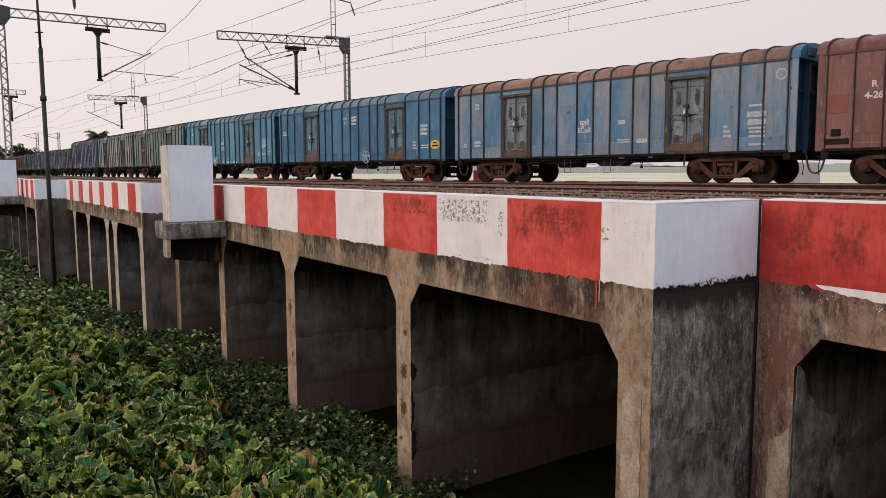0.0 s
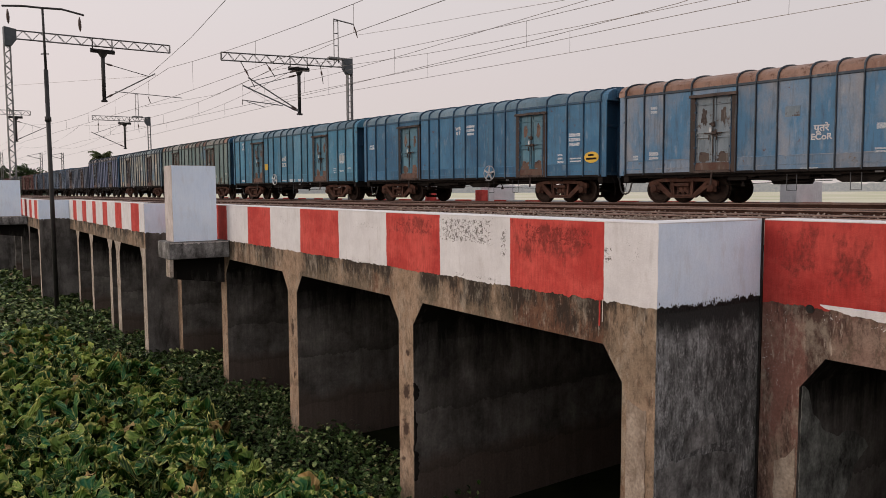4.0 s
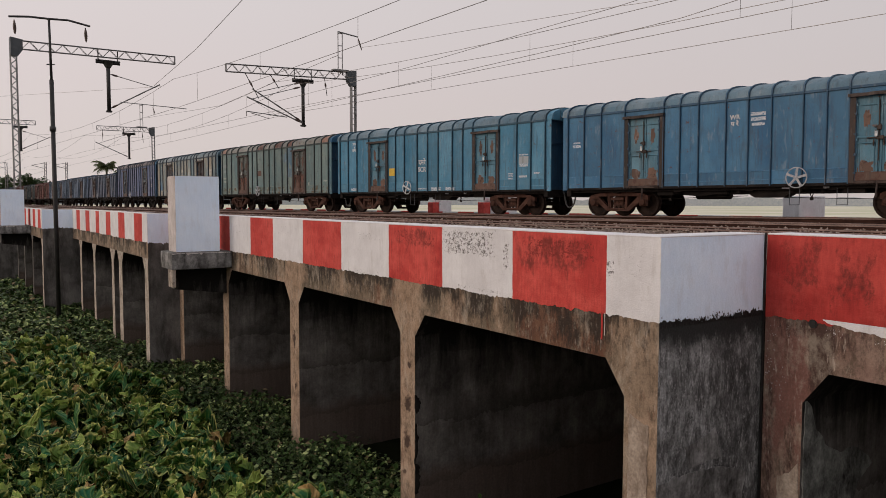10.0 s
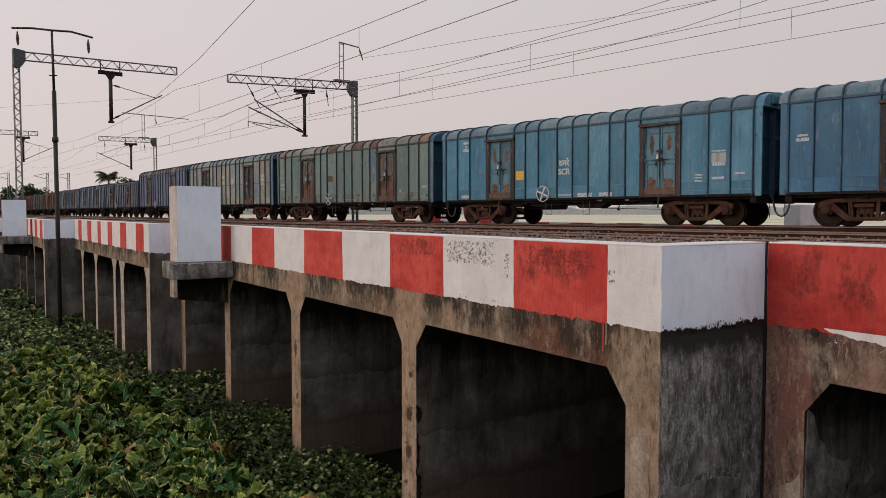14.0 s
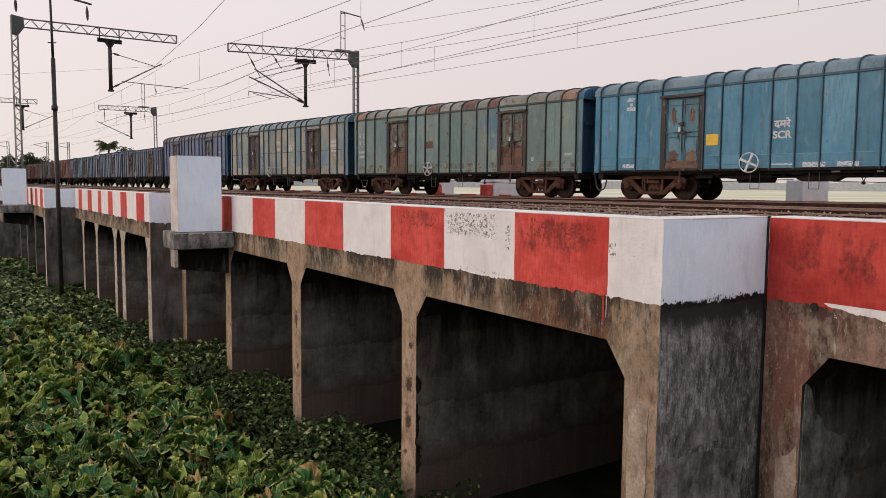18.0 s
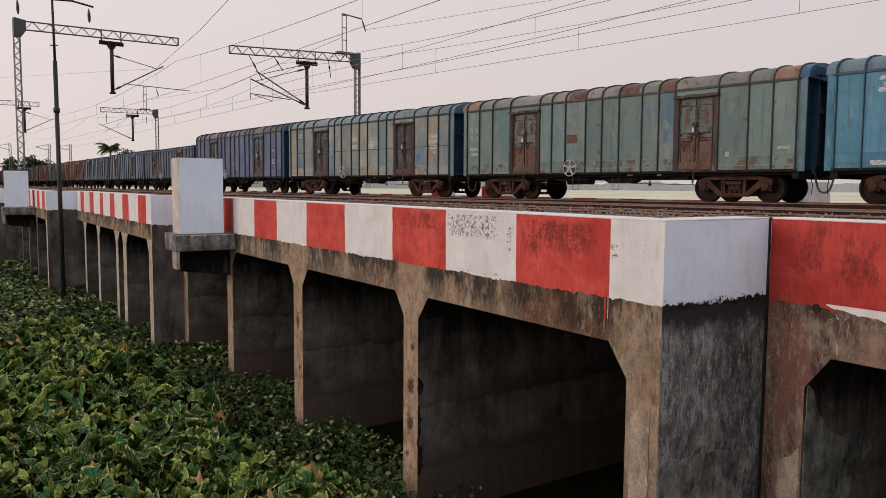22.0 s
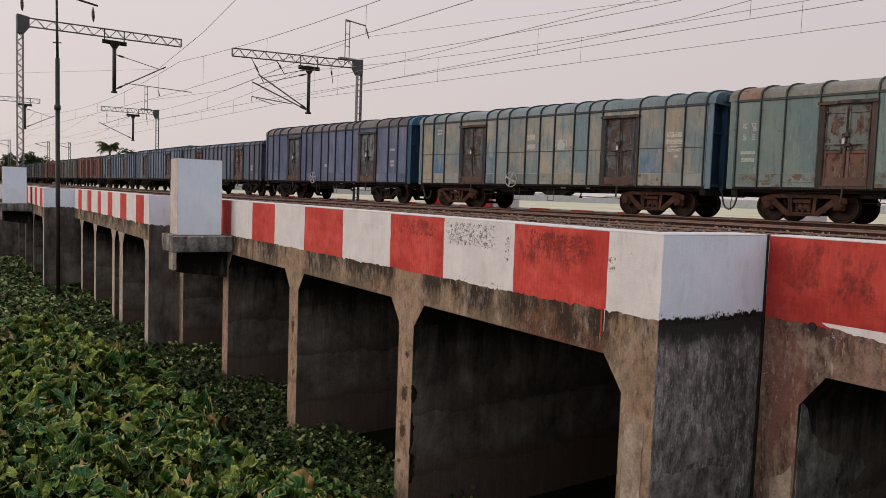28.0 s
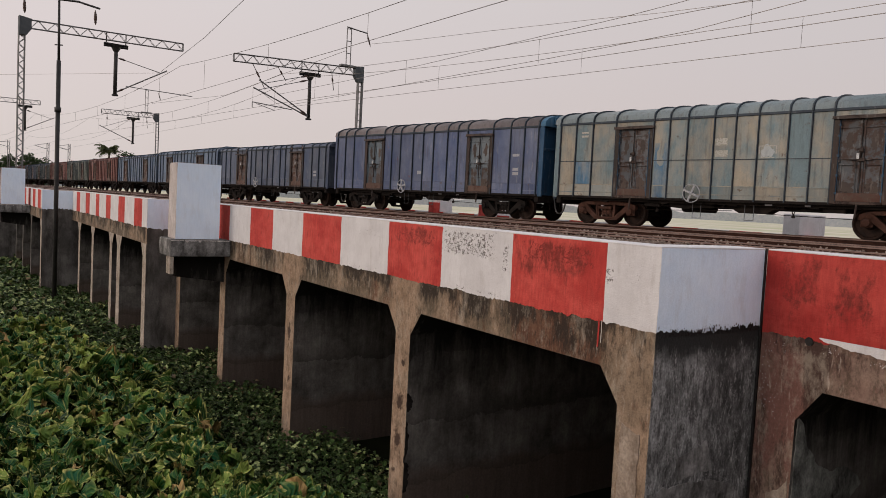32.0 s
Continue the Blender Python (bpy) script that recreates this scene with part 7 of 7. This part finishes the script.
def wire(name, pts, r, label):
    """A thin wire through points, as one unbroken tube."""
    bm = bmesh.new()
    pts = [Vector(p) for p in pts]
    rings = []
    for k, p in enumerate(pts):
        d = (pts[min(k + 1, len(pts) - 1)] - pts[max(k - 1, 0)]).normalized()
        a = d.cross(Vector((0, 0, 1))).normalized()
        b = a.cross(d)
        rings.append([bm.verts.new(p + a * r * math.cos(t) + b * r * math.sin(t)) for t in (0.785, 2.356, 3.927, 5.498)])
    for lo, hi in zip(rings, rings[1:]):
        for i in range(4):
            bm.faces.new((lo[i], lo[(i + 1) % 4], hi[(i + 1) % 4], hi[i]))
    return tagged(new(name, mesh_from(name, bm, WIRE)), label, "wire", "overhead wires")


def span(a, b, z_end, sag, n=12):
    out = []
    for k in range(n + 1):
        f = k / n
        out.append(Vector((a[0] + (b[0] - a[0]) * f, a[1] + (b[1] - a[1]) * f, z_end - sag * 4 * f * (1 - f))))
    return out


# supports of each track's wires, from behind the eye to the far distance
SPANS = (
    ((18.0, -7.0), (11.3, 40.0), (10.3, 82.0), (9.3, 124.0), (8.2, 168.0)),
    ((14.65, -7.0), (10.15, 40.0), (6.8, 82.0), (5.2, 124.0), (4.0, 168.0)),
    ((6.65, -7.0), (5.3, 42.0), (2.2, 84.0), (0.6, 126.0), (-0.8, 170.0)),
)
for posts in SPANS:
    for k, (a, b) in enumerate(zip(posts, posts[1:])):
        cont = span(a, b, 5.36, 0.03)
        mess = span(a, b, 6.95, 0.75 if k == 0 else 0.95)
        wire("catenary_wire", mess, 0.0105, "sagging catenary wire over a track")
        wire("contact_wire", cont, 0.0105, "taut contact wire over a track")
        if k > 1:
            continue
        bm = bmesh.new()
        for i in range(1, 12, 2):
            tube(bm, mess[i], cont[i], 0.007, sides=4, caps=False)
        tagged(new("droppers", mesh_from("droppers", bm, WIRE)), "thin droppers between two wires", "wire", "overhead wires", "stuff")
feeder = [Vector(p) for p in ((14.4, 37.7, 8.95), (15.06, 33.6, 8.7), (15.8, 28.2, 8.42), (16.4, 25.0, 8.27), (17.0, 22.0, 8.15), (17.6, 20.2, 8.1), (18.4, 16.6, 8.02), (19.0, 13.0, 7.95), (20.6, 2.0, 8.0), (22.0, -7.0, 8.3))]
wire("feeder_wire", feeder, 0.0105, "thin feeder wire on the mast frame")
wire("feeder_wire", [Vector((14.3, 40.4, 8.95)), Vector((13.4, 60, 8.0)), Vector((12.6, 81.6, 9.0))], 0.014, "thin feeder wire on the mast frame")
wire("spare_wire", [Vector((9.9, 40.0, 5.1)), Vector((10.3, 30.2, 5.1)), Vector((10.73, 23.6, 5.16)), Vector((11.15, 18.7, 5.23)), Vector((11.58, 13.6, 5.36)), Vector((12.0, 10.6, 5.68)), Vector((12.6, 2, 6.7))], 0.010, "out-of-use contact wire rising between two tracks")
wire("spare_wire", [Vector((10.1, 40.0, 5.85)), Vector((10.6, 30.8, 5.85)), Vector((10.83, 26.5, 5.88)), Vector((11.07, 22.0, 5.98)), Vector((11.3, 18.9, 6.07)), Vector((11.6, 16.2, 6.17)), Vector((12.0, 12.2, 6.4)), Vector((12.8, 2, 7.2))], 0.010, "second catenary wire rising between two tracks")
wire("anchor_wire", [Vector((4.62, 43.4, 6.72)), Vector((4.14, 33.5, 7.0)), Vector((3.04, 23.6, 7.0)), Vector((0.6, 0.8, 7.1)), Vector((-0.6, -10, 7.2))], 0.011, "single wire slanting out to an anchor")
wire("anchor_wire", [Vector((-8.0, 60, 6.6)), Vector((5.0, 43.4, 6.7))], 0.008, "faint wire crossing to the near mast")

# ---- slender pole in the marsh ----
pole = thing("power_pole", pose(-1.77, 31.4, 0.035, 0, 0, -34), "slender dark tubular pole with a crossarm and two insulators", "power pole")
bm = bmesh.new()
tube(bm, (0, 0, MARSH - 0.3), (-0.02, 0, 4.8), 0.082, 0.076, 10)
tube(bm, (-0.02, 0, 2.9), (-0.02, 0, 3.08), 0.112, sides=10)
part("lower_tube", bm, STEEL_DARK, pole)
bm = bmesh.new()
tube(bm, (-0.02, 0, 4.75), (-0.05, 0, 7.02), 0.051, 0.041, 8)
tube(bm, (-0.18, 0, 5.37), (0.11, 0, 5.37), 0.022, sides=6)
part("upper_tube", bm, STEEL_DARK, pole)
bm = bmesh.new()
arm = [(-1.53, 0, 7.12), (-0.79, 0, 7.11), (-0.05, 0, 7.03), (0.66, 0, 6.98), (1.46, 0, 6.76)]
for p, q in zip(arm, arm[1:]):
    tube(bm, p, q, 0.04, sides=6)
part("crossarm", bm, STEEL_DARK, pole)
for x, z in ((-1.34, 7.10), (1.29, 6.80)):
    insulator(pole, (x, 0, z - 0.1), (x + 0.02, 0, z - 0.62), 0.062)

# ---- taro thicket and marsh weed ----
def leaf_field(name, spots, shape, material, label, category, fold=(0.15, 0.55), wavy=0.06, cols=(-1, 0, 1), beats=(4.0, 8.0)):
    """Leaves as one mesh. spots: (x, y, z, heading, tilt, roll, size); shape: rows of (midrib along, margin along, half width, droop)."""
    verts, faces, uvs = [], [], []
    for x, y, z, a, tilt, roll, size in spots:
        m = Euler((roll, tilt, a), "XYZ").to_matrix()
        k = len(verts)
        up = random.uniform(*fold) + (0.9 if fold[1] > 1.0 and random.random() < 0.28 else 0.0)
        curl = random.uniform(0.4, 1.7)
        phase, beat, swing = random.uniform(0, 6.3), random.uniform(*beats), wavy * random.uniform(0.4, 1.3)
        for mid, along, half, droop in shape:
            for sgn in cols:
                w = half * sgn
                wav = swing * math.sin(phase + beat * along + (2.0 if sgn > 0 else 0.0)) * sgn * sgn
                bow = -0.30 * half * sgn ** 4 if len(cols) > 3 else 0.0
                p = m @ Vector((mid + (along - mid) * abs(sgn), w, abs(w) * up - droop * curl + wav + bow))
                verts.append((x + p.x * size, y + p.y * size, z + p.z * size))
        rows, wide = len(shape), len(cols)
        for r in range(rows - 1):
            for c in range(wide - 1):
                i = k + wide * r + c
                faces.append((i, i + wide, i + wide + 1, i + 1))
                v0, v1 = r / (rows - 1) * 4, (r + 1) / (rows - 1) * 4
                u = (abs(cols[c]), abs(cols[c + 1]))
                uvs += [(u[0], v0), (u[0], v1), (u[1], v1), (u[1], v0)]
    me = bpy.data.meshes.new(name)
    me.from_pydata(verts, [], faces)
    layer = me.uv_layers.new(name="uv")
    layer.data.foreach_set("uv", [c for uv in uvs for c in uv])
    me.polygons.foreach_set("use_smooth", [True] * len(faces))
    me.materials.append(material)
    return tagged(new(name, me), label, category, kind="stuff")


HEART = ((-0.02, -0.48, 0.14, 0.16), (0.0, -0.28, 0.38, 0.07), (0.10, 0.02, 0.50, 0.0), (0.32, 0.26, 0.43, 0.04), (0.56, 0.52, 0.27, 0.16), (0.80, 0.78, 0.08, 0.34), (1.0, 1.0, 0.0, 0.52))
OVAL = ((0.0, 0.0, 0.02, 0.0), (0.25, 0.25, 0.30, -0.03), (0.6, 0.6, 0.32, 0.02), (0.95, 0.95, 0.0, 0.16))


def finer(shape, n):
    """The same blade with n rows, eased between the given ones."""
    out = []
    for k in range(n):
        f = k / (n - 1) * (len(shape) - 1)
        i = min(int(f), len(shape) - 2)
        g = f - i
        out.append(tuple(a * (1 - g) + b * g for a, b in zip(shape[i], shape[i + 1])))
    return tuple(out)


def thicket_edge(y):
    """How far towards the bridge the taro grows at y."""
    return -1.35 + 0.4 * max(0.0, min(1.0, (12.0 - y) / 3.0)) - 0.25 * math.sin(y * 0.7) - 0.035 * max(0, y - 14) - 0.22 * max(0, y - 20.5) - 0.25 * noise.noise((y * 0.35, 4.0, 0))


rnd = random.Random(11)
taro, stalk_ends = [], []
tries = 0
while len(taro) < 14000 and tries < 190000:
    tries += 1
    y = 6.0 + 20.5 * rnd.random() ** 1.45
    x = rnd.uniform(-13.5, -0.6)
    if x > thicket_edge(y) or x < -5.6 - 0.22 * y or (x < -6.0 - 0.02 * y and rnd.random() < 0.85):
        continue
    if y > 24.5 + 3.0 * noise.noise((x * 0.8, y * 0.5, 9.0)):
        continue
    if noise.noise((x * 1.7, y * 1.7, 6.0)) < -0.06 and rnd.random() < 0.88:
        continue
    top = -3.72 + 0.36 * noise.noise((x * 0.55, y * 0.55, 1.0)) - 0.25 * max(0.0, min(1.0, (x - thicket_edge(y) + 0.8) / 0.8))
    z = top + 0.16 - 0.95 * rnd.random() ** 1.3
    size = rnd.uniform(0.10, 0.26) + 0.20 * rnd.random() ** 3
    taro.append((x, y, z, rnd.uniform(0, 6.283), rnd.uniform(-0.35, 1.25), rnd.uniform(-0.8, 0.8), size))
    stalk_ends.append((x, y, z))
leaf_field("taro_leaves", [t for t in taro if t[1] < 14.5], finer(HEART, 12), TARO, "dense heart-shaped taro leaves, some yellowed, filling the marsh", "taro plants", (-0.2, 1.3), 0.17, (-1, -0.62, 0, 0.62, 1), (8.0, 15.0))
leaf_field("taro_leaves", [t for t in taro if t[1] >= 14.5], HEART, TARO, "dense heart-shaped taro leaves further along the marsh", "taro plants", (-0.2, 1.3), 0.25, (-1, -0.6, 0, 0.6, 1))
bm_v, bm_f = [], []
for x, y, z in stalk_ends[::2]:
    if y > 20:
        continue
    dx, dy = rnd.uniform(-0.22, 0.22), rnd.uniform(-0.22, 0.22)
    k = len(bm_v)
    for a in range(3):
        c, s = 0.014 * math.cos(a * 2.1), 0.014 * math.sin(a * 2.1)
        bm_v += [(x + dx + c, y + dy + s, MARSH), (x + c * 0.6, y + s * 0.6, z)]
    bm_f += [(k, k + 2, k + 3, k + 1), (k + 2, k + 4, k + 5, k + 3), (k + 4, k, k + 1, k + 5)]
me = bpy.data.meshes.new("taro_stalks")
me.from_pydata(bm_v, [], bm_f)
me.materials.append(STALK)
tagged(new("taro_stalks", me), "pale green taro stalks under the leaves", "taro plants", kind="stuff")

weed = []
while len(weed) < 72000:
    y = 4.5 + 44.0 * rnd.random() ** 1.6
    x = rnd.uniform(-12.0, 7.0)
    e = thicket_edge(y) if y < 21.5 else -30.0
    if x < e - 0.4 - 0.05 * y or x > 0.75 + 0.5 * noise.noise((x * 1.5, y * 0.9, 3.0)) + 0.35 * rnd.random() ** 3 or (y < 8.4 and x > 0.1) or x < -5.8 - 0.14 * y or (x < -6.2 and rnd.random() < 0.8):
        continue
    z = MARSH + 0.12 + 0.30 * rnd.random() + 0.1 * noise.noise((x, y, 2.0))
    far = 1.0 + max(0.0, y - 14) * 0.06
    weed.append((x, y, z, rnd.uniform(0, 6.283), rnd.uniform(-1.0, 0.8), rnd.uniform(-0.7, 0.7), rnd.uniform(0.05, 0.125) * far))
leaf_field("marsh_weed", weed, OVAL, WEED, "low dark green weed carpeting the marsh by the piers", "marsh weed")


# ---- trees beyond the line ----
def palm_tree(x, y, base, height, label):
    ob = thing("palm_tree", pose(x, y, 0), label, "palm tree")
    bm = bmesh.new()
    tube(bm, (0, 0, base), (0.3, 0, base + height), 0.22, 0.14, 8)
    part("trunk", bm, BARK, ob)
    top = Vector((0.3, 0, base + height))
    for k in range(64):
        a = 2 * math.pi * k / 21 + rnd.uniform(-0.3, 0.3)
        lift = rnd.uniform(-0.1, 1.5)
        length = rnd.uniform(0.8, 1.9) * (1.35 if math.cos(a) < -0.3 else 0.9)
        bm = bmesh.new()
        prev = None
        for j in range(9):
            f = j / 8
            r = length * f
            p = top + Vector((math.cos(a) * r, math.sin(a) * r, lift * length * f * 0.75 - 1.1 * length * f * f * 0.42))
            if prev is not None:
                tube(bm, prev, p, 0.05, sides=4, caps=False)
                side = Vector((-math.sin(a), math.cos(a), 0))
                wdt = 1.05 * (1 - f * 0.6)
                for sg in (-1, 1):
                    for q in (0.25, 0.75):
                        m = prev.lerp(p, q)
                        tipv = m + side * sg * wdt + (p - prev) * 1.2 - Vector((0, 0, 0.35))
                        w = (p - prev) * 0.42
                        bm.faces.new([bm.verts.new(v) for v in (m, m + w, tipv)])
            prev = p
        part("frond", bm, FOLIAGE, ob)
    return ob


palm_tree(17.9, 137.0, -4.0, 10.3, "shaggy palm tree beyond the train")


def broad_tree(x, y, h, w, seed):
    ob = thing("far_tree", pose(x, y, MARSH), "hazy broad-leaved tree far along the line", "tree", "far trees")
    r2 = random.Random(seed)
    bm = bmesh.new()
    tube(bm, (0, 0, 0), (0, 0, h * 0.5), 0.3, 0.18, 7)
    for k in range(6):
        a = k * 1.05
        tube(bm, (0, 0, h * (0.3 + 0.04 * k)), (math.cos(a) * w * 0.3, math.sin(a) * w * 0.3, h * 0.75), 0.12, 0.04, 5)
    part("trunk", bm, BARK, ob)
    sp = []
    for k in range(900):
        a, rr, zz = r2.uniform(0, 6.28), r2.random() ** 0.5, r2.random()
        lump = 1 + 0.35 * noise.noise((a * 1.3, zz * 3, seed))
        sp.append((math.cos(a) * rr * w * 0.5 * lump * (1.1 - 0.6 * zz), math.sin(a) * rr * w * 0.5 * lump * (1.1 - 0.6 * zz), h * (0.38 + 0.62 * zz * lump), r2.uniform(0, 6.3), r2.uniform(-0.8, 0.8), r2.uniform(-0.8, 0.8), r2.uniform(0.5, 1.0)))
    crown = leaf_field("crown", sp, OVAL, FOLIAGE, "", "")
    for key in ("category", "kind", "label"):
        if key in crown:
            del crown[key]
    crown.parent = ob
    return ob


for k, (x, y, h, w) in enumerate(((12.8, 215.0, 11.2, 6.0), (36.0, 215.0, 13.3, 7.0), (9.0, 222.0, 10.6, 6.0), (16.5, 226.0, 10.6, 7.0))):
    broad_tree(x, y, h, w, 40 + k)

# far rows of trees, a band along the horizon with haze in its colour
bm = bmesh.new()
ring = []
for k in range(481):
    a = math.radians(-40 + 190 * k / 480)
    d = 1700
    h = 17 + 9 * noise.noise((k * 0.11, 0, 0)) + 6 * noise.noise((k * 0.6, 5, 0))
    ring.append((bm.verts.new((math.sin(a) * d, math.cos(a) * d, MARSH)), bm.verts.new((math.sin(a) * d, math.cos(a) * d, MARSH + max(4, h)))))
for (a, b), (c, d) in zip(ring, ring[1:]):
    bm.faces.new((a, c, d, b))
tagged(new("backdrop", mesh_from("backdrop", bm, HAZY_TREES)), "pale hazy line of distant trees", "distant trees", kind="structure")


def motions():
    """The train rolls by at a steady walking pace; its wheels turn with it."""
    steps = [2.0 * k for k in range(17)]
    for i, (ob, sets) in enumerate(WAGONS):
        walk(ob, [(t, wagon_pose(i, t)) for t in steps])
        if i > 9:
            continue
        for wheelset, ax in sets:
            walk(wheelset, [(0.32 * k, pose(ax, 0, 0.45, 0, -math.degrees(rolled(0.32 * k) / 0.45), 0)) for k in range(101)])


motions()
